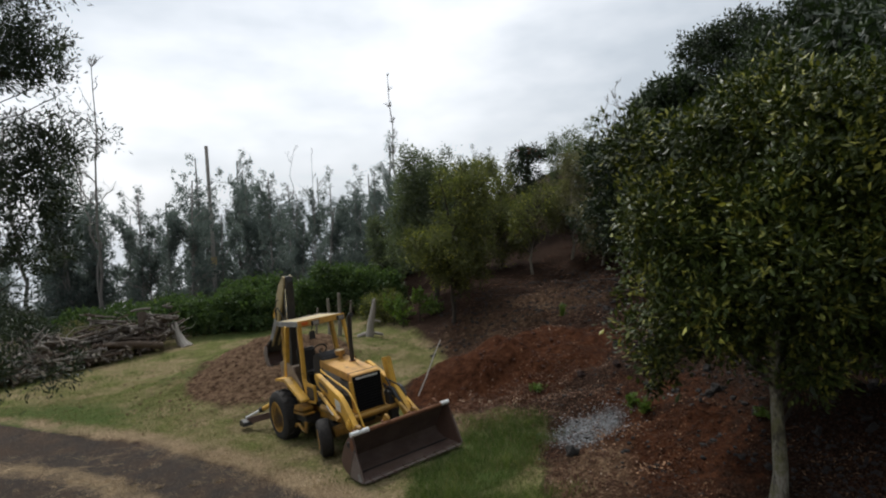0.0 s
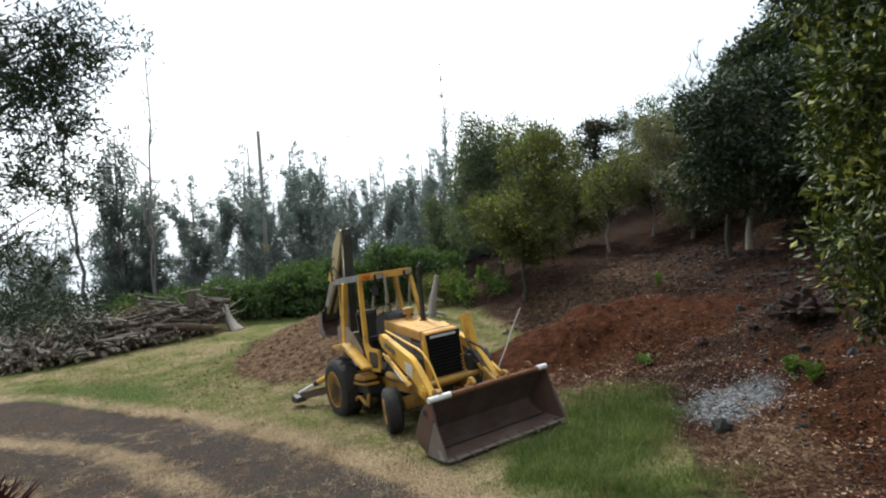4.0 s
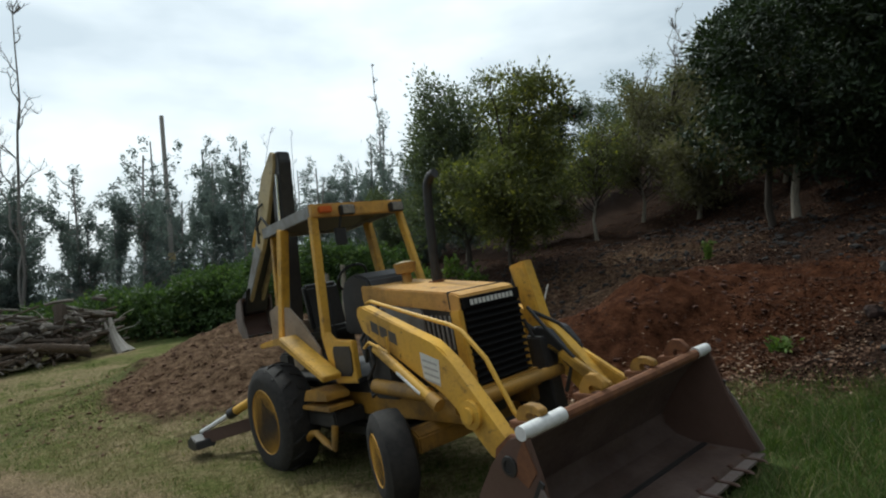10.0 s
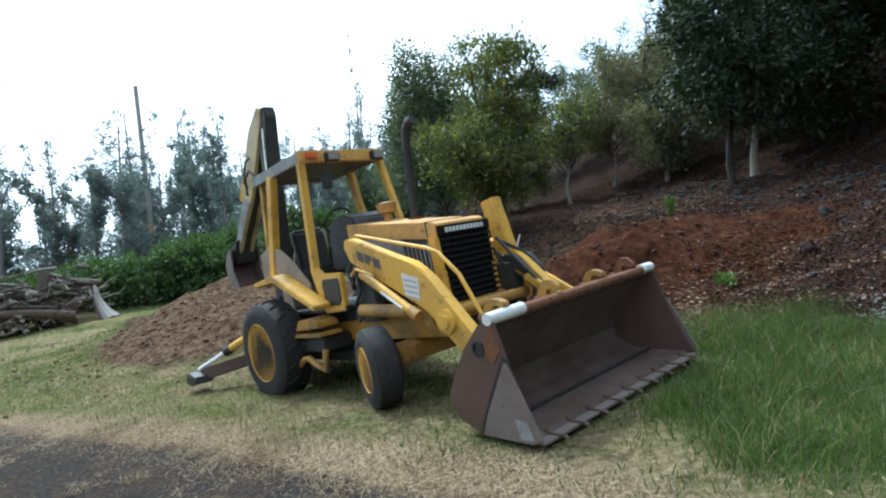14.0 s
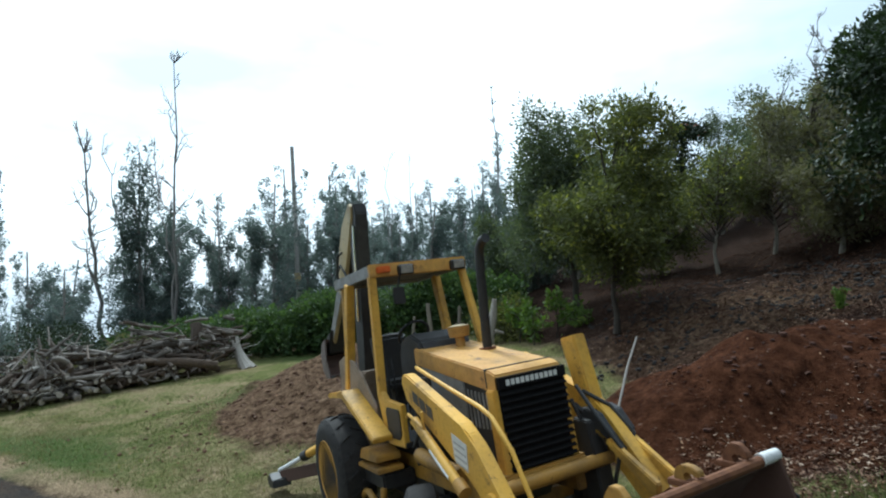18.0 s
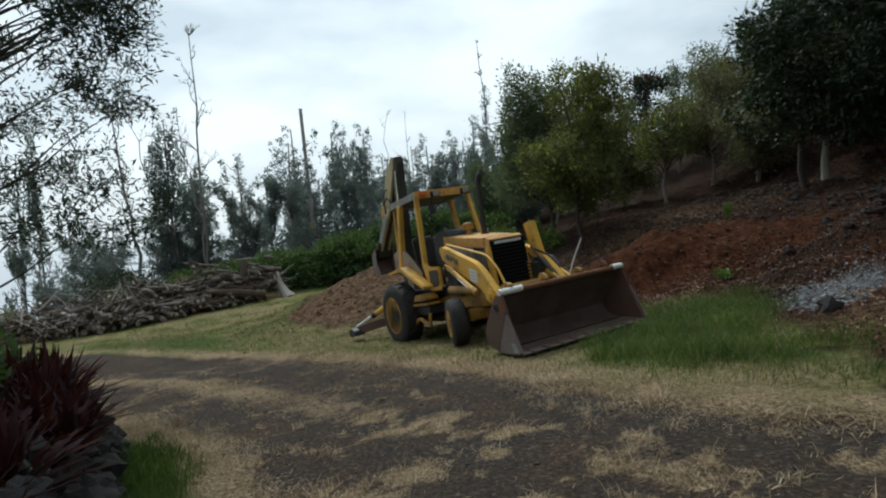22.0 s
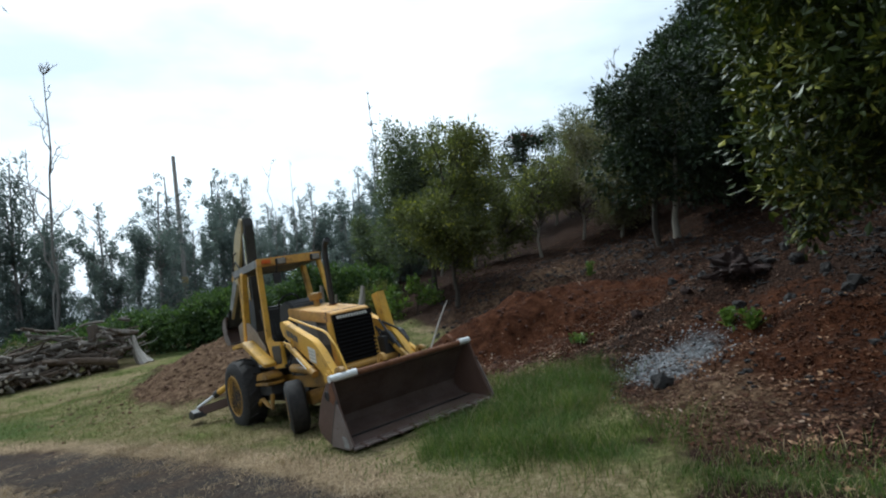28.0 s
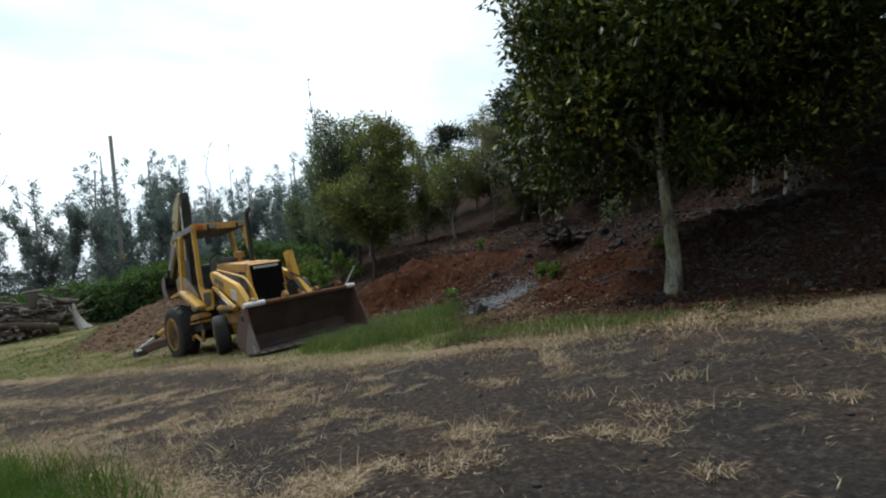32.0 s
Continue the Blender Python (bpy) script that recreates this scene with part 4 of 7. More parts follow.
BARE = ((-22.6, 35.8, [(0, 0), (0, 6), (0.1, 11), (0.3, 16.2)], 0.11, 15), (-22.6, 35.8, [(0, 0), (-0.1, 4.5), (-1.0, 7.5), (-1.3, 12.0)], 0.08, 11), (-27.1, 35.8, [(0, 0), (-0.3, 3), (-1.1, 6.5), (-1.6, 9.5), (-1.9, 14.3)], 0.15, 20), (-25.8, 36.2, [(0, 0), (-0.3, 6), (-1.3, 10), (-2.0, 13.4)], 0.08, 7), (-36.3, 36.6, [(0, 0), (0.1, 7), (0, 13.0)], 0.09, 8),
        (-6.2, 65.5, [(0, 0), (-0.2, 9), (-0.9, 20.0)], 0.13, 40), (-6.8, 56, [(0, 0), (-1.0, 9)], 0.06, 7), (10.2, 31.5, [(0, 0), (-0.6, 7.0)], 0.06, 16), (11.4, 31.0, [(0, 0), (0.3, 6.4)], 0.06, 14), (-13.0, 46, [(0, 0), (0.2, 11.2)], 0.06, 7), (-11.4, 46, [(0, 0), (0.3, 10.8)], 0.06, 6), (8.8, 30, [(0, 0), (-0.3, 6.9)], 0.06, 16), (-20.0, 44, [(0, 0), (0.2, 9)], 0.06, 8))
for q, (x, y, stem, r, nl) in enumerate(BARE):
    bare_tree("bare_tree", at(x, y, -0.1), stem, 300 + q, "tall thin bare grey tree at the wood's edge", r, nl, 0.10 if nl == 40 else 0.24)

# the near dark feathery tree on the downhill side
rr = np.random.default_rng(61)
lob = []
for q in range(120):
    z = rr.uniform(2.6, 15.0)
    a = rr.uniform(0, 6.3)
    d = rr.uniform(0.15, 1.0) ** 0.7 * (3.3 - z * 0.10)
    lob.append((math.cos(a) * d + 0.04 * z, math.sin(a) * d, z + 0.12 * d, rr.uniform(0.45, 0.9), rr.uniform(0.45, 0.9), rr.uniform(0.22, 0.42)))
for q in range(7):
    lob.append((1.6 + q * 0.3, 1.6 + rr.normal() * 0.4, 6.9 + rr.normal() * 0.5, 0.7, 0.7, 0.35))
for q in range(16):
    lob.append((rr.uniform(1.6, 3.2), rr.uniform(-0.6, 1.6), rr.uniform(7.5, 12.5), 0.7, 0.7, 0.4))
for q in range(22):
    lob.append((rr.uniform(2.1, 3.2), rr.uniform(0.5, 1.6), rr.uniform(4.6, 10.5), 0.6, 0.6, 0.35))
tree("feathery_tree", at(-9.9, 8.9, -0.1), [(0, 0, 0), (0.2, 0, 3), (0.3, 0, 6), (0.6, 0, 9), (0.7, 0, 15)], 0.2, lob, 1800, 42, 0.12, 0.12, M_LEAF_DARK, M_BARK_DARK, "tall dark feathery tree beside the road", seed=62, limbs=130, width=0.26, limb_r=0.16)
mesh = tube_arrays([(0, 0, 0), (-0.1, 0.1, 4), (0.35, 0.3, 9), (0.7, 0.3, 13.5)], (0.15, 0.12, 0.09, 0.05), 9)
twin = mesh_of("tree_trunk", mesh[0], mesh[1], M_BARK_DARK, True)
twin.location = at(-10.5, 9.3, -0.05)
tagged(twin, "slender dark trunk beside the feathery tree", "tree")


def shrub(name, base, rx, ry, rz, material, leaf, clumps, per, seed, label, group="", width=0.6):
    rng = np.random.default_rng(seed)
    root = new(name)
    root.location = base
    lob = [(0, 0, rz * 0.45, rx, ry, rz * 0.6)] + [(rng.uniform(-0.6, 0.6) * rx, rng.uniform(-0.6, 0.6) * ry, rng.uniform(0.4, 0.8) * rz, rx * 0.4, ry * 0.4, rz * 0.35) for _ in range(5)]
    ce, pts, outw = crown_points(rng, lob, clumps, per, 0.14)
    keep = pts[:, 2] > 0.0
    ends = ce[rng.choice(len(ce), 12, replace=False)]
    lv, lf, _ = limb_arrays(rng, [(0, 0, 0), (0, 0, 0.15)], ends, 0.035)
    under(mesh_of("stem", np.concatenate(lv), lf, M_BARK_DARK, True), root)
    v, f = leaf_arrays(pts[keep], rng, leaf, width, 0.0, outw[keep])
    under(mesh_of("foliage", v, f, material), root)
    return tagged(root, label, "shrub", group)


for q, (x, y, rx, rz) in enumerate(((-19.5, 30, 2.2, 1.3), (-17.0, 29.5, 2.0, 1.5), (-14.6, 29.0, 1.9, 1.9), (-12.3, 28.6, 1.9, 2.0), (-10.2, 28.8, 1.9, 2.2), (-8.0, 29.6, 1.9, 2.35), (-5.8, 30.4, 1.8, 2.6), (-3.8, 30.0, 1.5, 2.2), (-11.0, 31.5, 2.0, 2.3))):
    shrub("hedge_shrub", at(x, y, -0.05), rx, 1.3, rz, M_LEAF_HEDGE, 0.17, 480, 18, 400 + q, "dense bright green rounded shrub behind the log pile", "green hedge")
for q, (x, y, rx, rz, mt) in enumerate(((-18.5, 23.5, 1.6, 1.1, M_LEAF_DRY), (-20.5, 26.5, 2.0, 1.4, M_LEAF_DARK), (-17.0, 26.5, 1.6, 1.2, M_LEAF_DRY), (-23.5, 29, 2.4, 1.8, M_LEAF_DARK), (-3.0, 26.6, 1.2, 1.6, M_LEAF_OLIVE), (-27, 25, 2.4, 1.6, M_LEAF_DARK), (-23, 20.5, 2.0, 1.3, M_LEAF_DRY))):
    shrub("shrub", at(x, y, -0.05), rx, rx * 0.8, rz, mt, 0.12, 300, 14, 440 + q, "scrubby shrub at the yard's edge", "shrubs")
for q, (x, y, hh) in enumerate(((-1.9, 24.6, 1.3), (-1.2, 25.2, 1.6), (-2.4, 25.4, 1.4), (-0.6, 24.9, 0.9))):
    tree("leafy_weed", at(x, y, -0.03), [(0, 0, 0), (0.04, 0, hh * 0.4), (-0.03, 0, hh * 0.75)], 0.02, sprays(490 + q, 0, 0, hh * 0.6, 0.42, 0.4, hh * 0.4, 9, 0.12, 0.2), 34, 6, 0.10, 0.2, M_LEAF_WEED, M_BARK_DARK, "tall loose yellow-green weed at the slope's foot", "weed", 490 + q, limbs=16, width=0.5, group="tall weeds")
for q, (x, y, r, hh) in enumerate(((4.11, 18.82, 0.16, 0.42), (4.2, 10.65, 0.19, 0.27), (4.05, 11.05, 0.17, 0.24), (2.55, 13.84, 0.18, 0.18), (2.2, 18.0, 0.15, 0.12), (5.6, 9.0, 0.15, 0.15))):
    rng = np.random.default_rng(470 + q)
    pts = np.stack([rng.normal(size=130) * r * 0.42, rng.normal(size=130) * r * 0.42, rng.uniform(0.02, 1, 130) * hh], 1)
    v, f = leaf_arrays(pts[::2], rng, 0.11, 0.45, 0.0, unit(pts[::2]) * 0.8)
    stalk = np.stack([np.tile((0.012, 0, -0.02), (130, 1)), np.tile((-0.012, 0, -0.02), (130, 1)), pts], 1).reshape(-1, 3)
    f = np.concatenate([f, len(v) + np.arange(390).reshape(-1, 3)])
    v = np.concatenate([v, stalk])
    ob = mesh_of("weed", v, f, M_LEAF_WEED)
    ob.location = at(x, y)
    tagged(ob, "small bright green leafy weed on bare soil", "weed", "weeds")

tree("sapling", at(6.36, 12.87, -0.03), [(0, 0, 0), (0.02, 0, 0.3), (-0.02, 0.02, 0.6), (0.01, 0, 0.85)], 0.012, [(0, 0, 0.62, 0.28, 0.28, 0.25), (0.1, 0, 0.85, 0.14, 0.14, 0.12)], 34, 6, 0.05, 0.09, M_LEAF_MID, M_BARK_DARK, "thin young sapling among lava rocks on the bank", seed=481, limbs=14)

# ---- the backhoe loader; x ahead, y to its left, z up from its own ground ----
loader = new("backhoe_loader")
loader.matrix_world = pose(-2.45, 13.032, -0.356, 3.66, -7.07, -51.47)
tagged(loader, "worn yellow backhoe loader with a rusty bucket, parked on grass", "backhoe loader")


def lp(name, bm, material, label="", smooth_=False, bevel=0.0, parent=None):
    return part(name, bm, material, parent or loader, label, smooth_, bevel)


def both(bm_of):
    """The same bmesh on both sides."""
    return bm_of(-1), bm_of(1)


# frame, axle, floor, tank and step
for s in (-1, 1):
    lp("frame_rail", box(-1.5, 2.02, s * 0.36 - 0.05, s * 0.36 + 0.05, 0.56, 0.80), M_YELLOW_GRIMY, bevel=0.012)
lp("front_axle", plate([(1.28, 0.36), (1.28, 0.50), (1.36, 0.56), (1.46, 0.56), (1.54, 0.50), (1.54, 0.36)], -0.66, 0.66), M_YELLOW_GRIMY, "grimy yellow front axle beam", bevel=0.015)
lp("axle_mount", plate([(1.10, 0.52), (1.75, 0.52), (1.90, 0.80), (0.95, 0.80)], -0.22, 0.22), M_BLACK, bevel=0.01)
lp("rear_axle", tube([(-0.86, -0.62, 0.58), (-0.86, 0.62, 0.58)], 0.13, 14), M_BLACK, smooth_=True)
# added black slab and a widened gearbox stand in for underbody shade
lp("belly_pan", box(-1.30, 1.20, -0.44, 0.44, 0.33, 0.47), M_BLACK, "black slab added to darken the space under the body", bevel=0.03)
lp("transmission", box(-0.75, 0.95, -0.40, 0.40, 0.45, 0.95), M_BLACK, "greasy black gearbox, widened to deepen the shade beneath", bevel=0.05)
lp("engine", box(0.6, 1.9, -0.26, 0.26, 0.72, 1.45), M_BLACK, bevel=0.04)
lp("floor_plate", box(-1.25, 0.62, -0.60, 0.60, 0.94, 0.99), M_BLACK, bevel=0.008)
# tank in black: shade under the cab is put into its colour
lp("fuel_tank", box(-0.28, 0.32, -0.78, -0.42, 0.52, 0.68), M_BLACK, bevel=0.02)
lp("tank_cover", plate([(-0.26, 0.78), (-0.16, 0.90), (0.12, 0.92), (0.30, 0.86), (0.30, 0.80)], -0.82, -0.55), M_YELLOW_GRIMY, bevel=0.01)
lp("step", box(-0.26, 0.36, -0.84, -0.55, 0.70, 0.745), M_YELLOW_GRIMY, "bent yellow boarding step", bevel=0.008)
lp("lower_step", tube([(-0.34, -0.80, 0.36), (-0.18, -0.82, 0.44), (-0.05, -0.82, 0.46), (0.12, -0.82, 0.38), (0.26, -0.80, 0.32), (0.30, -0.78, 0.55)], 0.035, 8), M_YELLOW_GRIMY, smooth_=True)
lp("battery_box", box(-0.25, 0.32, 0.46, 0.80, 0.50, 0.90), M_YELLOW_GRIMY, bevel=0.02)

# hood with grille
HW = 0.335
hood = lp("hood", plate([(0.50, 1.88), (1.96, 1.655), (2.02, 1.625), (2.02, 1.50), (1.90, 1.50), (0.50, 1.71)], -HW, HW), M_HOOD, "sun-faded yellow hood with rust on top", bevel=0.012)
lp("hood_seam", plate([(1.870, 1.676), (1.885, 1.674), (1.885, 1.52), (1.870, 1.522)], -HW - 0.004, HW + 0.004), M_BLACK)
for s in (-1, 1):
    lp("nose_post", plate([(1.90, 1.51), (2.02, 1.51), (2.04, 0.84), (1.92, 0.84)], s * HW - 0.035, s * HW + 0.035), M_YELLOW, bevel=0.01)
    lp("side_panel", plate([(0.62, 1.69), (1.46, 1.57), (1.46, 1.24), (0.70, 1.36)], s * 0.315 - 0.012, s * 0.315 + 0.012), M_GREY, "faded grey engine side panel", bevel=0.004)
    scr = lp("side_screen", plate([(1.48, 1.565), (1.89, 1.51), (1.89, 1.02), (1.48, 1.20)], s * 0.31 - 0.012, s * 0.31 + 0.012), M_BLACK)
    for q in range(6):
        x = 1.52 + q * 0.062
        lp("louver", box(x, x + 0.02, s * 0.326 - 0.006, s * 0.326 + 0.006, 1.18, 1.50 - q * 0.006), M_GREY, parent=scr)
    lp("nose_lower", plate([(1.55, 0.95), (2.0, 0.88), (2.0, 0.76), (1.55, 0.80)], s * 0.34 - 0.03, s * 0.34 + 0.03), M_YELLOW_GRIMY, bevel=0.01)
grille = lp("grille", box(1.93, 2.03, -0.325, 0.345, 0.86, 1.60), M_GRILLE, "black slatted radiator grille")
for q in range(11):
    z = 0.90 + q * 0.058
    lp("slat", plate([(2.028, z), (2.062, z - 0.022), (2.062, z - 0.012), (2.028, z + 0.012)], -0.32, 0.34), M_GRILLE, parent=grille)
lp("name_plate", box(2.0, 2.06, -0.325, 0.345, 1.515, 1.605), M_GRILLE, parent=grille)
for q in range(11):
    y0 = -0.262 + q * 0.048
    lp("white_mark", box(2.0605, 2.0655, y0, y0 + 0.034, 1.535, 1.580), M_LETTER, parent=grille)
lp("front_bolster", plate([(1.92, 0.70), (2.08, 0.70), (2.08, 0.86), (1.92, 0.86)], -0.62, 0.62), M_YELLOW_GRIMY, bevel=0.02)

# exhaust and pre-cleaner
ex = lp("exhaust_pipe", tube([(1.10, 0.20, 1.76), (1.11, 0.20, 1.90), (1.17, 0.20, 2.40), (1.21, 0.20, 2.68), (1.24, 0.20, 2.78), (1.31, 0.20, 2.84), (1.38, 0.20, 2.85)], 0.048, 14), M_BLACK, "black upright exhaust pipe", smooth_=True)
lp("base_collar", tube([(1.10, 0.20, 1.775), (1.10, 0.20, 1.80)], 0.085, 16), M_RUST, parent=ex)
cl = lp("air_precleaner", tube([(0.76, 0.09, 1.82), (0.76, 0.09, 1.93), (0.76, 0.09, 1.935), (0.76, 0.09, 2.04)], [0.05, 0.05, 0.105, 0.12], 18), M_HOOD, "faded orange-yellow air pre-cleaner cup", smooth_=True)
lp("cap", tube([(0.76, 0.09, 2.035), (0.76, 0.09, 2.045), (0.76, 0.09, 2.06)], [0.112, 0.11, 0.05], 16), M_CREAM, parent=cl)

# operator's place
lp("cowl", plate([(-0.02, 1.40), (0.02, 1.84), (0.12, 1.99), (0.35, 2.03), (0.58, 1.95), (0.64, 1.80), (0.60, 1.35)], -0.30, 0.30), M_BLACK, "dark rounded instrument cowl", bevel=0.03)
wheel = lp("steering_wheel", bmesh.new(), M_SEAT)
bm = bmesh.new()
ring = [(-0.18 + 0.19 * math.cos(a) * 0.55, 0.19 * math.sin(a), 2.02 + 0.19 * math.cos(a) * 0.75) for a in np.linspace(0, 2 * math.pi, 25)]
tube(ring, 0.016, 8, bm)
tube([(-0.18, 0, 2.02), (0.05, 0, 1.85)], 0.022, 8, bm)
bm.to_mesh(wheel.data)
bm.free()
seat = lp("seat", box(-1.02, -0.52, -0.26, 0.26, 1.36, 1.50), M_SEAT, "black vinyl operator's seat", bevel=0.05)
lp("backrest", plate([(-1.00, 1.46), (-0.90, 1.46), (-0.98, 2.02), (-1.06, 2.08), (-1.10, 2.02)], -0.24, 0.24), M_SEAT, parent=seat, bevel=0.035)
lp("seat_post", box(-0.92, -0.62, -0.16, 0.16, 0.98, 1.37), M_BLACK, bevel=0.01)
for q, (x, y) in enumerate(((-0.30, -0.34), (-0.34, -0.25), (-1.18, 0.20), (-1.18, 0.05), (-1.18, -0.12))):
    lp("lever", tube([(x, y, 1.0), (x - 0.02, y, 1.55), (x - 0.05, y, 1.78)], 0.012, 6), M_BLACK)
lp("backhoe_console", box(-1.42, -1.12, -0.34, 0.34, 0.99, 1.62), M_TAN, bevel=0.02)
# side console below the front post
lp("side_console", plate([(-0.02, 1.46), (0.10, 1.48), (0.20, 1.38), (0.62, 1.36), (0.60, 0.94), (0.18, 0.93), (0.10, 1.02)], -0.61, -0.55), M_YELLOW, bevel=0.01)
lp("console_window", plate([(0.24, 1.32), (0.56, 1.31), (0.58, 1.25), (0.56, 1.06), (0.50, 1.01), (0.30, 1.01), (0.22, 1.08), (0.21, 1.27)], -0.622, -0.605), M_BLACK, bevel=0.004)
lp("side_console", plate([(-0.02, 1.46), (0.10, 1.48), (0.20, 1.38), (0.62, 1.36), (0.60, 0.94), (0.18, 0.93), (0.10, 1.02)], 0.55, 0.61), M_YELLOW, bevel=0.01)
for s in (-1, 1):
    lp("quarter_panel", plate([(-1.24, 1.80), (-1.02, 1.86), (-0.66, 1.80), (-0.40, 1.62), (-0.05, 1.30), (-0.10, 1.00), (-0.42, 1.20), (-1.26, 1.42)], s * 0.615 - 0.012, s * 0.615 + 0.012), M_TAN, "dusty tan side panel", bevel=0.004)
    lp("fender", plate([(-1.16, 1.44), (-0.58, 1.49), (0.34, 1.05), (0.31, 0.99), (-0.59, 1.42), (-1.16, 1.38)], s * 0.73 - 0.11, s * 0.73 + 0.11), M_YELLOW, "yellow rear wheel fender", bevel=0.012)

# canopy
lp("canopy_roof", box(-1.06, 0.17, -0.56, 0.56, 2.775, 2.825), M_CREAM, "sun-bleached canopy roof", bevel=0.01)
lp("canopy_lining", box(-1.02, 0.15, -0.53, 0.53, 2.735, 2.771), M_BLACK)
lp("front_beam", box(0.165, 0.235, -0.60, 0.60, 2.69, 2.835), M_HOOD, "faded yellow canopy front beam", bevel=0.01)
for s in (-1, 1):
    lp("side_rail", box(-1.09, 0.163, s * 0.58 - 0.02, s * 0.58 + 0.02, 2.70, 2.83), M_GREY, "grey canopy side rail", bevel=0.008)
lp("rear_beam", box(-1.13, -1.068, -0.60, 0.60, 2.70, 2.83), M_GREY, bevel=0.008)
lp("front_post", beam((0.17, -0.565, 2.71), (0.05, -0.575, 1.42), 0.085, 0.09), M_YELLOW, bevel=0.01)
lp("rear_post", beam((-0.57, -0.585, 2.71), (-0.98, -0.60, 1.44), 0.10, 0.13), M_YELLOW, bevel=0.012)
lp("front_post", beam((0.17, 0.565, 2.71), (0.46, 0.585, 1.42), 0.075, 0.08), M_YELLOW, bevel=0.01)
lp("rear_post", beam((-0.57, 0.585, 2.71), (-0.38, 0.60, 1.44), 0.09, 0.11), M_YELLOW, bevel=0.012)
lp("back_post", beam((-1.05, -0.50, 2.71), (-1.24, -0.52, 1.40), 0.06, 0.085), M_YELLOW, bevel=0.01)
lp("marker_light", box(0.236, 0.275, -0.53, -0.37, 2.73, 2.80), M_ORANGE, "orange marker lens", bevel=0.01)
for y in (-0.20, 0.46):
    lamp = lp("work_light", plate([(0.240, 2.69), (0.240, 2.79), (0.30, 2.80), (0.32, 2.78), (0.32, 2.70), (0.30, 2.68)], y - 0.085, y + 0.085), M_BLACK, "square black work light", bevel=0.008)
    lp("lens", box(0.3205, 0.328, y - 0.07, y + 0.07, 2.695, 2.785), M_LAMP, "dusty pale lens", parent=lamp, bevel=0.003)
mirror = lp("mirror", box(0.20, 0.23, -0.36, -0.22, 2.37, 2.56), M_BLACK, "hanging rear-view mirror", bevel=0.01)
lp("bracket", tube([(0.215, -0.29, 2.56), (0.215, -0.25, 2.70)], 0.012, 6), M_BLACK, parent=mirror)
lp("glass", box(0.195, 0.199, -0.345, -0.235, 2.385, 2.545), M_CHROME, parent=mirror)

# loader arms and their cylinders
ARM = [(0.93, 1.60), (0.96, 1.68), (1.06, 1.68), (2.00, 1.31), (2.10, 1.25), (2.20, 1.15), (2.64, 0.62), (2.74, 0.46), (2.62, 0.38), (2.46, 0.46), (2.12, 0.84), (2.02, 0.93), (1.90, 0.96), (1.76, 1.05), (1.00, 1.44)]
for s in (-1, 1):
    arm = lp("lift_arm", plate(ARM, s * 0.64 - 0.055, s * 0.64 + 0.055), M_YELLOW, "thick yellow lift arm", bevel=0.014)
    lp("pivot_boss", lathe([(0, 0.11), (s * 0.03, 0.11), (s * 0.035, 0.06), (s * 0.055, 0.06)], 2.34, s * 0.695, 0.76, 22), M_YELLOW, parent=arm)
    lp("bucket_pin", lathe([(0, 0.055), (s * 0.05, 0.055), (s * 0.055, 0.04)], 2.66, s * 0.695, 0.47, 16), M_BLACK, parent=arm)
    cyl = lp("lift_cylinder", tube([(1.28, s * 0.76, 1.30), (2.00, s * 0.76, 0.86)], 0.043, 14), M_YELLOW, "yellow hydraulic lift cylinder", smooth_=True)
    lp("white_strip", tube([(1.60, s * 0.792, 1.095), (1.88, s * 0.792, 0.925)], 0.018, 10), M_WHITE, "white strip along the cylinder", parent=cyl, smooth_=True)
    lp("clevis", tube([(1.95, s * 0.76, 0.89), (2.05, s * 0.76, 0.83)], 0.056, 14), M_YELLOW_GRIMY, parent=cyl, smooth_=True)
    lp("fuel_line", tube([(1.02, s * 0.72, 1.30), (1.25, s * 0.80, 1.36), (1.52, s * 0.79, 1.26), (1.52, s * 0.79, 1.40)], 0.014, 6), M_YELLOW, smooth_=True)
    lp("tilt_cylinder", tube([(0.92, s * 0.60, 0.92), (1.72, s * 0.60, 0.86)], 0.068, 14), M_YELLOW_GRIMY, smooth_=True)
    lp("arm_tower", plate([(0.80, 1.00), (0.84, 1.62), (1.08, 1.62), (1.16, 0.78), (0.80, 0.78)], s * 0.50 - 0.05, s * 0.50 + 0.05), M_BLACK, bevel=0.015)
decal = lp("warning_decal", plate([(1.83, 1.24), (2.06, 1.17), (2.03, 0.96), (1.83, 1.03)], -0.699, -0.697), M_LETTER, "white printed warning decal")
for q in range(4):
    z = 1.185 - q * 0.052
    lp("print_bar", plate([(1.85, z), (2.03, z - 0.045), (2.03, z - 0.062), (1.85, z - 0.018)], -0.7015, -0.700), M_PRINT, parent=decal)
for q, (x, wdt) in enumerate(((1.16, 0.11), (1.29, 0.11), (1.42, 0.11))):
    z = 1.545 - (x - 1.16) * 0.385
    lp("dark_mark", plate([(x, z), (x + wdt, z - wdt * 0.385), (x + wdt, z - wdt * 0.385 - 0.10), (x, z - 0.10)], -0.6975, -0.6955), M_DECAL_DARK)
lp("arm_crosstube", tube([(2.16, -0.60, 0.80), (2.16, 0.60, 0.80)], 0.055, 16), M_YELLOW_GRIMY, smooth_=True)
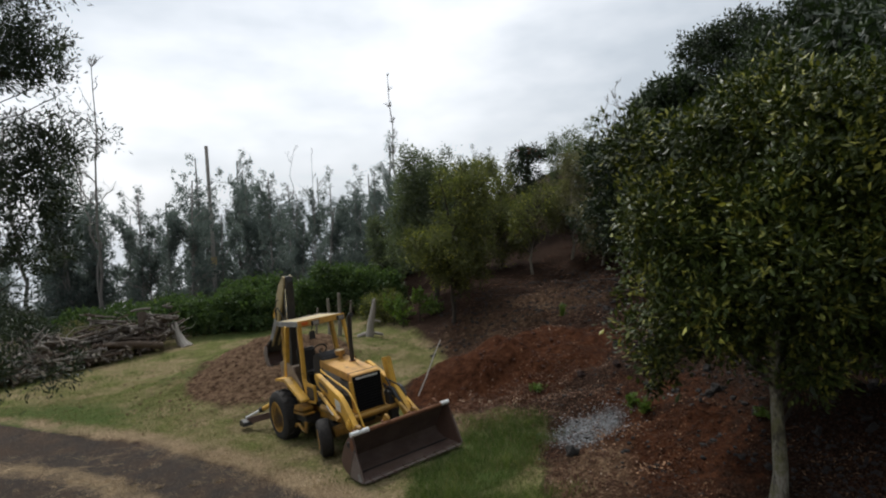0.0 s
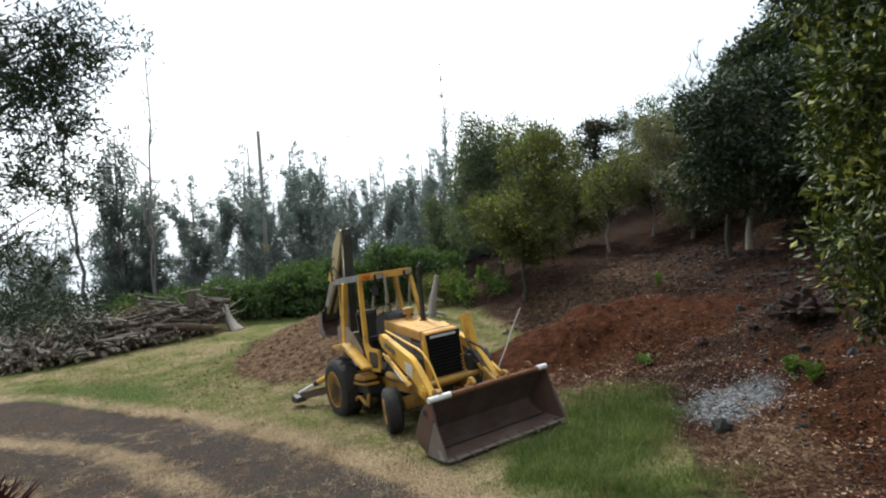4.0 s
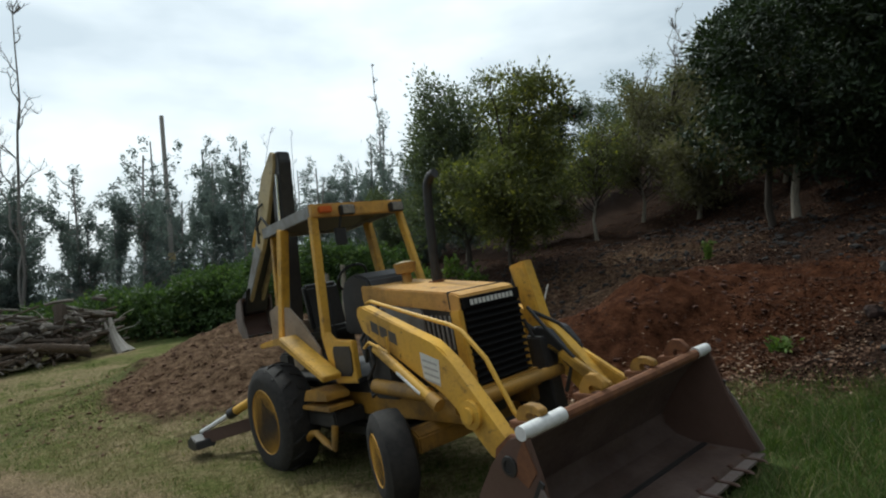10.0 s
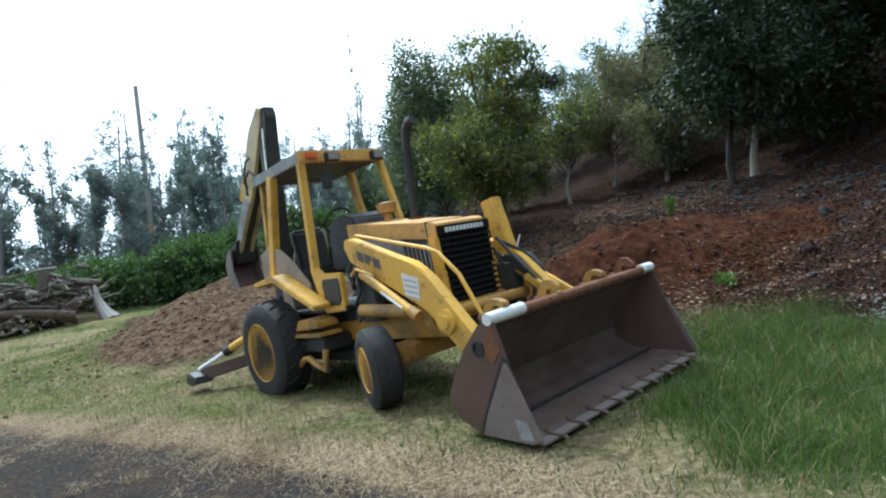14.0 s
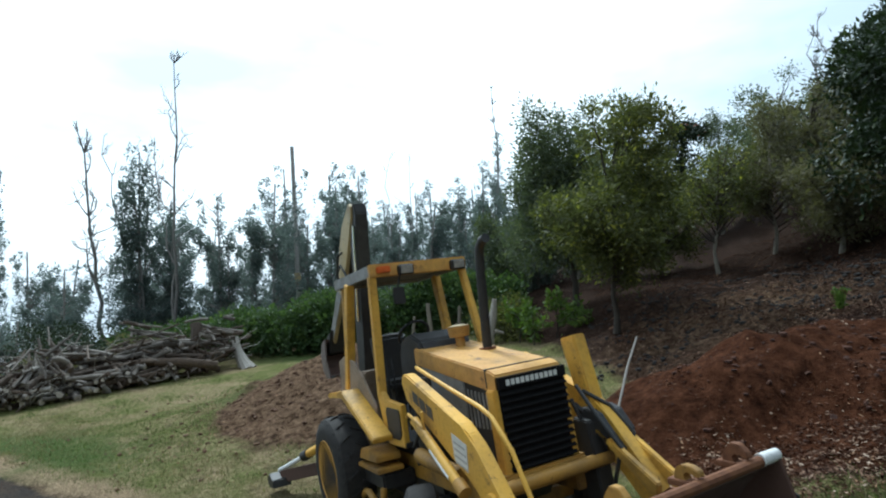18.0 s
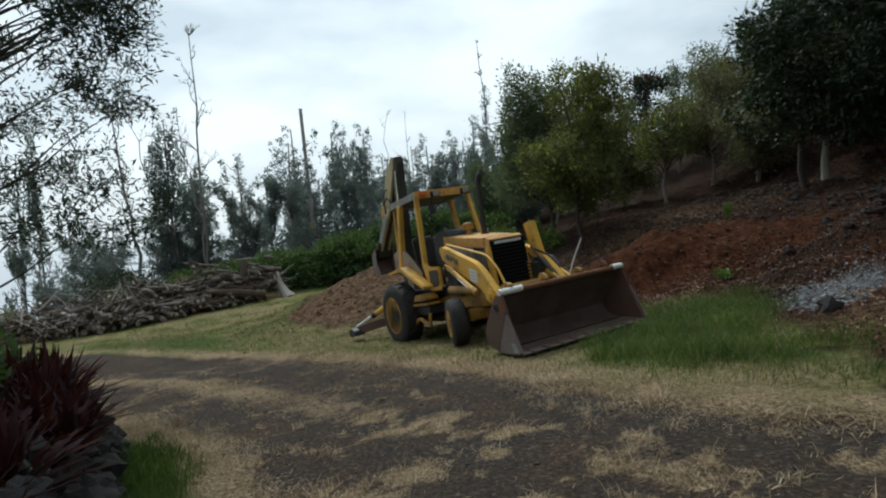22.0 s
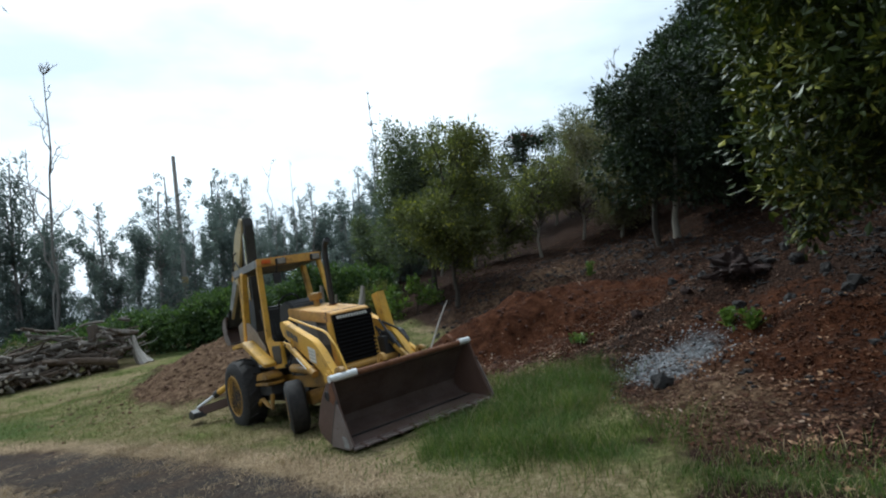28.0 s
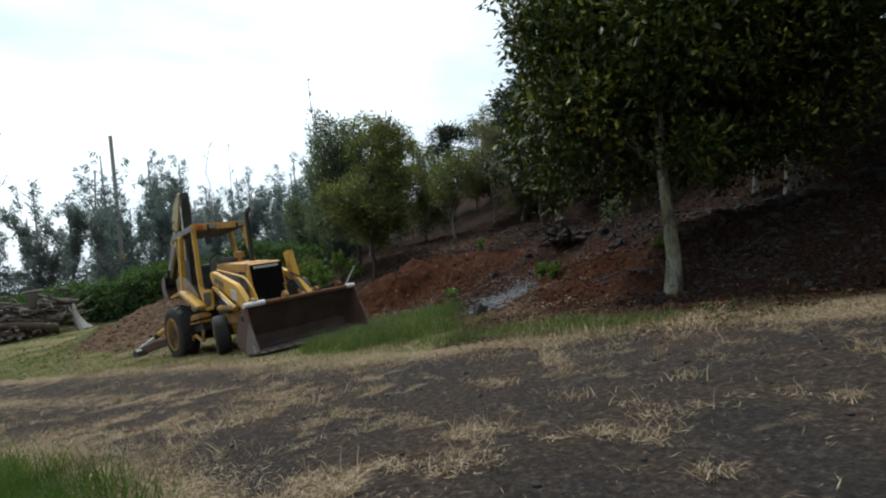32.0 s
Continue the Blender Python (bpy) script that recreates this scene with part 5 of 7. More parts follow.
lp("level_rod", tube([(0.66, -0.40, 1.70), (0.95, -0.52, 1.71), (1.60, -0.53, 1.54), (2.06, -0.53, 1.42), (2.20, -0.53, 1.36), (2.42, -0.53, 1.14), (2.62, -0.53, 0.74), (2.66, -0.50, 0.66)], 0.019, 8), M_YELLOW, "thin bent yellow level indicator rod", smooth_=True)
# tilt lever and links on the far side
lp("tilt_lever", plate([(1.78, 1.80), (1.97, 1.83), (2.09, 1.17), (1.92, 1.10)], 0.56, 0.70), M_YELLOW, "upright yellow tilt lever", bevel=0.012)
piv = lp("tilt_pivot", lathe([(-0.13, 0.10), (-0.12, 0.11), (0.12, 0.11), (0.13, 0.10)], 2.02, 0.63, 1.10, 20), M_BLACK, smooth_=True)
lp("tilt_ram", tube([(2.02, 0.56, 1.14), (2.16, 0.56, 1.06), (2.34, 0.56, 0.86)], 0.055, 14), M_BLACK, smooth_=True)
lp("black_bracket", plate([(1.96, 1.14), (2.16, 1.12), (2.20, 0.46), (2.00, 0.44)], 0.40, 0.56), M_BLACK, bevel=0.012)
for y in (0.50, 0.72):
    lp("tilt_link", plate([(2.10, 1.06), (2.20, 1.05), (2.74, 0.70), (2.72, 0.62), (2.66, 0.61)], y - 0.03, y + 0.03), M_YELLOW, bevel=0.01)
for y in (0.47, 0.69):
    lp("link_plate", plate([(1.96, 1.17), (2.08, 1.21), (2.20, 1.17), (2.32, 1.01), (2.26, 0.93), (2.14, 1.04), (2.00, 1.06)], y, y + 0.08), M_BLACK, "black curved link plate", bevel=0.008)
for q, pts in enumerate(([(0.95, -0.44, 1.66), (0.85, -0.55, 1.40), (0.92, -0.58, 1.12), (0.80, -0.60, 0.98)], [(0.80, -0.40, 1.60), (0.74, -0.58, 1.35), (0.86, -0.62, 1.16), (1.04, -0.70, 1.30)], [(2.0, 0.40, 1.30), (2.10, 0.46, 0.95), (2.04, 0.46, 0.60)], [(2.02, 0.52, 1.35), (2.16, 0.68, 1.20), (2.34, 0.72, 0.98), (2.30, 0.60, 0.72)], [(2.0, 0.48, 1.40), (2.20, 0.48, 1.16), (2.40, 0.50, 0.92), (2.26, 0.50, 0.62)], [(1.98, 0.45, 1.25), (2.18, 0.56, 1.0), (2.12, 0.52, 0.62)], [(0.55, -0.45, 0.95), (0.75, -0.55, 0.80), (0.95, -0.55, 0.90)], [(0.70, -0.35, 1.62), (0.66, -0.50, 1.30), (0.78, -0.52, 1.05)])):
    lp("hydraulic_hose", tube(pts, 0.018, 7), M_BLACK, smooth_=True)

# front bucket
BY = 1.12
OUT = [(3.28, 0.825), (3.14, 0.775), (2.97, 0.62), (2.83, 0.44), (2.72, 0.28), (2.735, 0.18), (2.83, 0.085), (2.98, 0.03), (3.48, 0.00)]
INN = [(3.46, 0.030), (3.00, 0.060), (2.86, 0.11), (2.775, 0.19), (2.765, 0.28), (2.865, 0.42), (3.00, 0.585), (3.155, 0.74), (3.28, 0.785)]
bucket = lp("front_bucket", plate(OUT + INN, -BY + 0.02, BY - 0.02), M_BUCKET, "wide brown worn steel loader bucket", bevel=0.004)
SIDE = [(3.29, 0.83), (3.14, 0.785), (2.96, 0.625), (2.82, 0.445), (2.705, 0.28), (2.72, 0.17), (2.83, 0.075), (2.97, 0.02), (3.46, 0.0), (3.53, 0.03), (3.46, 0.20), (3.36, 0.48), (3.34, 0.60)]
for s in (-1, 1):
    lp("side_plate", plate(SIDE, s * BY - 0.016, s * BY + 0.016), M_BUCKET_SIDE, parent=bucket, bevel=0.004)
    lp("side_cutter", plate([(3.35, 0.54), (3.42, 0.39), (3.56, 0.03), (3.48, -0.01), (3.02, 0.01), (3.10, 0.16)], s * (BY + 0.026) - 0.010, s * (BY + 0.026) + 0.010), M_CUTTER, "worn grey-brown side cutter", parent=bucket, bevel=0.003)
    lp("wear_patch", plate([(3.36, 0.15), (3.47, 0.14), (3.50, 0.02), (3.38, 0.02)], s * (BY + 0.040) - 0.004, s * (BY + 0.040) + 0.004), M_GREY, "pale worn steel patch", parent=bucket)
    lp("side_boss", lathe([(0, 0.062), (s * 0.012, 0.060), (s * 0.014, 0.04), (s * 0.004, 0.038)], 3.12, s * (BY + 0.016), 0.63, 18), M_BLACK, parent=bucket)
    lp("rust_streak", plate([(3.27, 0.80), (3.33, 0.62), (3.24, 0.52), (3.16, 0.58), (3.20, 0.70)], s * (BY + 0.0185) - 0.002, s * (BY + 0.0185) + 0.002), M_RUST, "rust-streaked upper corner", parent=bucket)
    lp("side_rib", plate([(3.34, 0.58), (3.37, 0.56), (3.13, 0.17), (3.02, 0.02), (2.99, 0.04), (3.09, 0.20)], s * (BY + 0.020) - 0.006, s * (BY + 0.020) + 0.006), M_BLACK, parent=bucket)
    lp("white_end", tube([(3.26, s * (BY + 0.022), 0.832), (3.26, s * (BY - (0.36 if s < 0 else 0.17)), 0.834)], [0.044, 0.047], 12), M_WHITE, "white-painted end of the bucket lip", parent=bucket, smooth_=True)
    for y in (0.80, 0.52):
        lp("pin_plate", plate([(2.66, 0.58), (2.82, 0.69), (2.98, 0.67), (2.95, 0.61), (2.80, 0.43), (2.70, 0.33), (2.60, 0.38)], s * y - 0.02, s * y + 0.02), M_RUST, parent=bucket, bevel=0.006)
lp("lip_roll", tube([(3.26, -BY + 0.30, 0.825), (3.26, BY - 0.12, 0.825)], 0.040, 10), M_RUST, "rusty rolled top lip", parent=bucket, smooth_=True)
lp("cutting_edge", plate([(3.26, 0.012), (3.56, 0.004), (3.56, -0.012), (3.26, -0.012)], -BY - 0.01, BY + 0.01), M_CUTTER, "worn steel cutting edge", parent=bucket)
lp("floor_seam", plate([(3.10, 0.068), (3.135, 0.064), (3.135, 0.036), (3.10, 0.04)], -BY + 0.05, BY - 0.05), M_BLACK, parent=bucket)
for q in range(9):
    y = -0.98 + q * 0.245
    lp("edge_bolt", plate([(3.47, 0.016), (3.60, 0.013), (3.63, -0.006), (3.47, 0.0)], y - 0.013, y + 0.013), M_BUCKET_SIDE, parent=bucket)
    lp("bolt_head", lathe([(-0.02, 0.02), (0.02, 0.02)], 3.46, y, 0.024, 6), M_BUCKET_SIDE, parent=bucket)
for y, r in ((-0.93, 0.06), (-0.30, 0.05), (0.34, 0.05), (0.84, 0.05)):
    tall = 0.03 if y in (-0.30, 0.84) else 0.0
    hook = plate([(3.06, 0.80), (3.07, 0.88), (3.10, 0.925), (3.15, 0.945 + tall), (3.22, 0.94 + tall), (3.27, 0.915), (3.28, 0.88), (3.245, 0.875), (3.22, 0.90), (3.17, 0.905), (3.145, 0.88), (3.15, 0.85), (3.20, 0.82)], y - r * 0.6, y + r * 0.6)
    lp("chain_hook", hook, M_RUST if y == 0.84 else M_YELLOW_GRIMY, "rusty yellow hook welded on the bucket lip", parent=bucket, bevel=0.006)
    lp("hook_base", box(3.02, 3.24, y - r, y + r, 0.80, 0.845), M_RUST, parent=bucket, bevel=0.006)


# wheels
def road_wheel(name, cx, cy, cz, r, w, rim_r, s, lugs, label):
    tyre = lathe([(-w / 2, rim_r), (-w / 2 - 0.004, rim_r + 0.02), (-w / 2 - 0.012, rim_r + (r - rim_r) * 0.5), (-w * 0.47, r - 0.05), (-w * 0.40, r - 0.012), (-w * 0.2, r), (w * 0.2, r), (w * 0.40, r - 0.012), (w * 0.47, r - 0.05), (w / 2 + 0.012, rim_r + (r - rim_r) * 0.5), (w / 2 + 0.004, rim_r + 0.02), (w / 2, rim_r)], cx, cy, cz, 48)
    root = lp(name, tyre, M_RUBBER, label, True)
    if lugs:
        for q in range(lugs):
            for side in (-1, 1):
                a = (q + (0.5 if side > 0 else 0)) * 2 * math.pi / lugs
                bm = bmesh.new()
                vs = []
                for k2, (yy, da, rr_) in enumerate(((0.02, 0.10, r + 0.018), (w * 0.25, 0.02, r + 0.016), (w * 0.46, -0.06, r - 0.03))):
                    for dd, dr in ((-0.035, -0.03), (-0.028, 0), (0.028, 0), (0.035, -0.03)):
                        an = a + da + dd
                        vs.append(bm.verts.new((cx + (rr_ + dr) * math.cos(an), cy + side * yy, cz + (rr_ + dr) * math.sin(an))))
                for k2 in range(2):
                    for j in range(3):
                        o = k2 * 4 + j
                        bm.faces.new((vs[o], vs[o + 1], vs[o + 5], vs[o + 4]))
                for o in (0, 8):
                    bm.faces.new((vs[o], vs[o + 1], vs[o + 2], vs[o + 3]))
                lp("tread_lug", bm, M_RUBBER, parent=root)
    y0 = s * w / 2
    lp("rim", lathe([(y0, rim_r + 0.012), (y0 + s * 0.008, rim_r + 0.004), (y0 - s * 0.02, rim_r - 0.03), (y0 - s * 0.10, rim_r - 0.05), (y0 - s * 0.12, rim_r * 0.55), (y0 - s * 0.11, 0.09), (y0 - s * 0.05, 0.085), (y0 - s * 0.045, 0.05)], cx, cy, cz, 40), M_RIM, "yellow steel rim", True, parent=root)
    for q in range(8):
        a = q * math.pi / 4
        lp("wheel_bolt", lathe([(y0 - s * 0.118, 0.016), (y0 - s * 0.09, 0.014)], cx + rim_r * 0.42 * math.cos(a), cy, cz + rim_r * 0.42 * math.sin(a), 6), M_YELLOW, parent=root)
    return root


for s in (-1, 1):
    road_wheel("rear_wheel", -0.86, s * 0.83, 0.58, 0.605, 0.40, 0.355, s, 18, "large dusty rear wheel with a lugged tyre")
    fw = road_wheel("front_wheel", 1.36, s * 0.83, 0.385, 0.395, 0.27, 0.215, s, 0, "smooth worn front wheel turned to one side")
    fw.matrix_local = Matrix.Translation((1.36, s * 0.83, 0)) @ Matrix.Rotation(radians(-20), 4, "Z") @ Matrix.Translation((-1.36, -s * 0.83, 0))

# stabilisers and backhoe
for s in (-1, 1):
    leg = lp("stabilizer_leg", beam((-1.72, s * 0.55, 0.46), (-2.40, s * 1.26, 0.34), 0.15, 0.16), M_BUCKET_SIDE, "dark brown outrigger leg lowered to the grass", bevel=0.012)
    lp("foot_pad", plate([(-2.68, 0.23), (-2.66, 0.33), (-2.50, 0.40), (-2.28, 0.34), (-2.26, 0.24), (-2.5, 0.21)], s * 1.28 - 0.15, s * 1.34 + 0.15), M_BLACK, parent=leg, bevel=0.01)
    ram = lp("stabilizer_ram", tube([(-1.52, s * 0.80, 0.80), (-1.98, s * 1.02, 0.62)], 0.055, 12), M_YELLOW, "yellow outrigger cylinder", smooth_=True)
    lp("rod", tube([(-1.98, s * 1.02, 0.62), (-2.50, s * 1.28, 0.41)], 0.032, 10), M_WHITE, "bright outrigger rod", parent=ram, smooth_=True)
    lp("gland", tube([(-1.92, s * 0.99, 0.645), (-2.02, s * 1.04, 0.605)], 0.068, 12), M_BLACK, parent=ram, smooth_=True)
lp("swing_frame", box(-1.95, -1.45, -0.55, 0.55, 0.40, 0.95), M_BLACK, bevel=0.03)
lp("swing_post", box(-2.25, -1.93, -0.18, 0.18, 0.45, 1.20), M_BLACK, bevel=0.03)
boom = lp("backhoe_boom", plate([(-2.22, 1.00), (-1.98, 1.00), (-1.74, 2.00), (-1.56, 3.00), (-1.40, 3.78), (-1.42, 3.92), (-1.62, 3.94), (-1.70, 3.80), (-1.84, 2.95), (-2.04, 2.00)], -0.09, 0.09), M_BLACK, "dark raised backhoe boom", bevel=0.015)
STICK = [(-1.48, 3.90), (-1.58, 3.96), (-1.98, 3.72), (-2.22, 3.44), (-2.38, 3.16), (-2.55, 2.86), (-3.36, 2.06), (-3.38, 1.94), (-3.26, 1.92), (-2.26, 2.80), (-1.54, 3.72)]
for s in (-1, 1):
    side = lp("stick_side", plate(STICK, s * 0.09 - 0.03, s * 0.09 + 0.03), M_CREAM, "sun-bleached side of the folded backhoe stick", bevel=0.01)
    lp("grey_boot", plate([(-2.55, 2.84), (-3.34, 2.05), (-3.37, 1.95), (-3.27, 1.93), (-2.40, 2.71)], s * 0.125 - 0.004, s * 0.125 + 0.004), M_GREY, "grey worn lower end", parent=side)
    lp("grip", tube([(-2.08, s * 0.13, 3.34), (-2.16, s * 0.17, 3.30), (-2.34, s * 0.17, 3.02), (-2.32, s * 0.13, 2.94)], 0.016, 7), M_BLACK, parent=side, smooth_=True)
lp("stick_core", plate([(-1.58, 3.84), (-1.66, 3.88), (-2.22, 3.30), (-3.32, 2.02), (-3.28, 1.97), (-2.20, 2.92)], -0.058, 0.058), M_BLACK)
lp("stick_ram", tube([(-1.66, 0, 3.86), (-2.3, 0, 3.50), (-2.9, 0, 2.85)], 0.045, 10), M_YELLOW, "yellow backhoe cylinder", smooth_=True)
lp("boom_rod", tube([(-1.50, -0.11, 3.62), (-1.66, -0.11, 2.9), (-1.80, -0.11, 2.3)], 0.022, 8), M_CHROME, "bright rod along the boom", smooth_=True)
lp("boom_hose", tube([(-1.75, -0.15, 2.7), (-1.88, -0.19, 3.0), (-2.02, -0.20, 3.14), (-2.20, -0.20, 3.05), (-2.26, -0.19, 2.80)], 0.018, 8), M_BLACK, smooth_=True)
def hung(points):
    """The digging bucket's outline, hung from the stick's end."""
    return [(-3.18 + 0.78 * (x + 3.66), 2.10 + 0.78 * (z - 1.86)) for x, z in points]


HOE = [(-3.66, 1.86), (-3.92, 1.78), (-4.08, 1.54), (-4.04, 1.24), (-3.84, 1.06), (-3.58, 1.06), (-3.58, 1.10), (-3.82, 1.11), (-3.98, 1.27), (-4.02, 1.52), (-3.88, 1.73), (-3.68, 1.80)]
hoe = lp("backhoe_bucket", plate(hung(HOE), -0.24, 0.24), M_BUCKET_SIDE, "dull brown digging bucket", bevel=0.006)
for s in (-1, 1):
    lp("cheek", plate(hung(HOE[:6] + [(-3.74, 1.42)]), s * 0.24 - 0.012, s * 0.24 + 0.012), M_CUTTER, parent=hoe)
for q in range(4):
    y = -0.20 + q * 0.133
    lp("tooth", plate(hung(((-3.60, 1.06), (-3.46, 1.07), (-3.44, 1.09), (-3.60, 1.11))), y - 0.03, y + 0.03), M_BLACK, parent=hoe)
lp("stick_linkage", plate([(-3.02, 2.24), (-3.16, 2.18), (-3.60, 2.00), (-3.52, 1.82), (-3.24, 1.86)], -0.18, 0.18), M_BLACK, bevel=0.02)
lp("link_pin", lathe([(-0.2, 0.07), (0.2, 0.07)], -3.42, 0, 2.02, 14), M_RUST, "rusty pivot at the stick's end")


# ---- log pile, stumps, pole, stick ----
def log_mesh(rng, length, r, bend=0.06, sides=9):
    t = np.linspace(-0.5, 0.5, 5)
    path = np.stack([t * length, rng.normal() * bend * np.cos(t * 3) * length, rng.normal() * bend * np.sin(t * 3 + 1) * length], 1)
    bm = tube(path, np.linspace(r * rng.uniform(0.9, 1.1), r * rng.uniform(0.7, 1.0), 5), sides)
    for v in bm.verts:
        v.co.y += rng.normal() * r * 0.06
        v.co.z += rng.normal() * r * 0.06
    return bm


pile = new("log_pile")
pile.location = at(-14.9, 22.6)
tagged(pile, "long heap of weathered cut logs, branches and firewood", "log pile")
PILE_INV = Matrix.Translation(-Vector(pile.location))
rng = np.random.default_rng(88)
LOGS = []
for q in range(16):
    ln, r = rng.uniform(0.7, 2.4), rng.uniform(0.06, 0.16)
    LOGS.append(part("log", log_mesh(rng, 1.0, 0.09, 0.05), (M_LOG, M_LOG_BROWN, M_LOG_BROWN, M_LOG)[q % 4], pile, smooth=True))
FRONT = [np.array(p) for p in ((-12.6, 26.1), (-14.1, 23.6), (-15.9, 20.8), (-18.0, 19.5), (-21.3, 19.0))]


def along(u):
    u = min(max(u, 0), 0.999) * (len(FRONT) - 1)
    i = int(u)
    p = FRONT[i] + (FRONT[i + 1] - FRONT[i]) * (u - i)
    d = unit(FRONT[i + 1] - FRONT[i])
    return p, d, np.array([d[1], -d[0]])


def pile_spot(lo, hi, depth):
    u = rng.uniform(lo, hi)
    p, d, nrm = along(u)
    if nrm @ np.array([-0.8, 0.5]) < 0:
        nrm = -nrm
    back = rng.uniform(0.0, depth)
    return u, p + nrm * back, d, nrm, back


for q in range(640):
    u, (x, y), d, nrm, back = pile_spot(0.0, 1, 2.6)
    lumps = 0.82 + 0.22 * math.sin(u * 31) + 0.14 * math.sin(u * 67 + 1)
    top = (1.85 if u < 0.62 else 1.2) * lumps * math.sin(math.pi * min(0.95, 0.10 + back / 3.0)) + 0.10
    z = rng.uniform(0.05, 1) ** 0.7 * top
    kind = rng.uniform()
    if u < 0.42 and kind < 0.4:
        yaw, pitch, ln, r = math.atan2(d[1], d[0]) + rng.normal() * 0.45, rng.normal() * 0.22, rng.uniform(0.8, 2.2), rng.uniform(0.025, 0.085)
    elif kind < 0.7:
        yaw, pitch, ln, r = math.atan2(nrm[1], nrm[0]) + rng.normal() * 0.8, rng.normal() * 0.4 + 0.25, rng.uniform(0.5, 1.5), rng.uniform(0.018, 0.05)
    else:
        yaw, pitch, ln, r = math.atan2(nrm[1], nrm[0]) + rng.normal() * 0.8, rng.normal() * 0.3, rng.uniform(0.3, 0.6), rng.uniform(0.04, 0.10)
    src = LOGS[q % 16]
    ob = src if q < 16 else new("log", src.data)
    ob.parent = pile
    ob.matrix_local = PILE_INV @ Matrix.Translation(at(x, y, z)) @ Euler((rng.uniform(0, 6.3), -pitch, yaw)).to_matrix().to_4x4() @ Matrix.Diagonal((ln, r / 0.09, r / 0.09, 1))


def cut_log(r, length, bark):
    """A sawn billet: bark round it, and a paler sawn face at each end."""
    billet = part("cut_log", tube([(-length / 2, 0, 0), (0, 0.01, 0), (length / 2, 0, 0)], [r, r * 1.03, r * 0.95], 10), bark, pile, smooth=True)
    for e in (-1, 1):
        face = bmesh.new()
        face.faces.new([face.verts.new((e * (length / 2 + 0.003), 0.93 * r * math.cos(a), 0.93 * r * math.sin(a))) for a in np.linspace(0, 2 * math.pi, 10, endpoint=False)])
        part("sawn_end", face, M_CUT, billet, "pale sawn end")
    return billet


CUTS = [cut_log(r, ln, m) for r, ln, m in ((0.065, 0.42, M_LOG), (0.08, 0.46, M_LOG_BROWN), (0.10, 0.40, M_LOG), (0.07, 0.5, M_DRIFT), (0.055, 0.4, M_LOG))]
for q in range(230):
    u, (x, y), d, nrm, back = pile_spot(0.22, 0.99, 1.0)
    ob = CUTS[q % 5]
    if q >= 5:
        src, ob = ob, new("cut_log", ob.data)
        for face in src.children:
            new("sawn_end", face.data).parent = ob
    ob.parent = pile
    ob.matrix_local = PILE_INV @ Matrix.Translation(at(x, y, rng.uniform(0.06, 0.40 + 0.75 * back))) @ Euler((rng.uniform(0, 6.3), rng.normal() * 0.35, math.atan2(nrm[1], nrm[0]) + rng.normal() * 0.7)).to_matrix().to_4x4()
for q in range(9):
    u, (x, y), d, nrm, back = pile_spot(0.14, 0.5, 1.3)
    ob = part("trunk_piece", log_mesh(rng, rng.uniform(1.8, 3.2), rng.uniform(0.08, 0.14), 0.06, 11), M_LOG_BROWN if q % 2 else M_LOG, pile, "long weathered trunk piece", smooth=True)
    ob.matrix_local = PILE_INV @ Matrix.Translation(at(x, y, 0.45 + 0.5 * back)) @ Euler((rng.uniform(0, 6.3), rng.normal() * 0.12, math.atan2(d[1], d[0]) + rng.normal() * 0.25)).to_matrix().to_4x4()
TWIGS = []
for q in range(12):
    a, pts = rng.uniform(0, 6.3), [(0, 0, 0)]
    for _ in range(5):
        pts.append((pts[-1][0] + math.cos(a) * 0.24 + rng.normal() * 0.07, pts[-1][1] + math.sin(a) * 0.24 + rng.normal() * 0.07, pts[-1][2] + 0.10 + rng.normal() * 0.09))
    TWIGS.append(part("branch", tube(pts, np.linspace(0.022, 0.006, 6), 5), (M_LOG_BROWN, M_DRIFT, M_LOG)[q % 3], pile, smooth=True))
for q in range(290):
    u, (x, y), d, nrm, back = pile_spot(0.0, 0.97, 2.3)
    src = TWIGS[q % 12]
    ob = src if q < 12 else new("branch", src.data)
    ob.parent = pile
    ob.matrix_local = PILE_INV @ Matrix.Translation(at(x, y, rng.uniform(0.1, 1.0) * (0.4 + 0.4 * back))) @ Matrix.Rotation(rng.uniform(0, 6.3), 4, "Z") @ Matrix.Scale(rng.uniform(0.6, 1.3), 4)


def stump(name, base, outlines, material, label):
    """Upright split wood: a few tapered, twisted spurs from one foot."""
    bm = bmesh.new()
    for pts, r0, r1 in outlines:
        tube(pts, np.linspace(r0, r1, len(pts)), 8, bm)
    ob = part(name, bm, material, None, smooth=True)
    ob.location = base
    return tagged(ob, label, "stump")


stump("weathered_stump", at(-12.68, 25.9), [([(0.45, -0.25, -0.05), (0.15, -0.1, 0.3), (-0.05, 0, 0.7), (-0.15, 0.05, 1.15)], 0.22, 0.05), ([(0.0, 0.1, 0.0), (-0.16, 0.05, 0.5), (-0.34, 0.05, 1.02)], 0.13, 0.03), ([(0.6, -0.1, 0.0), (0.3, -0.05, 0.25), (0.05, 0, 0.6)], 0.14, 0.06)], M_DRIFT, "bleached split stump leaning at the end of the log pile")
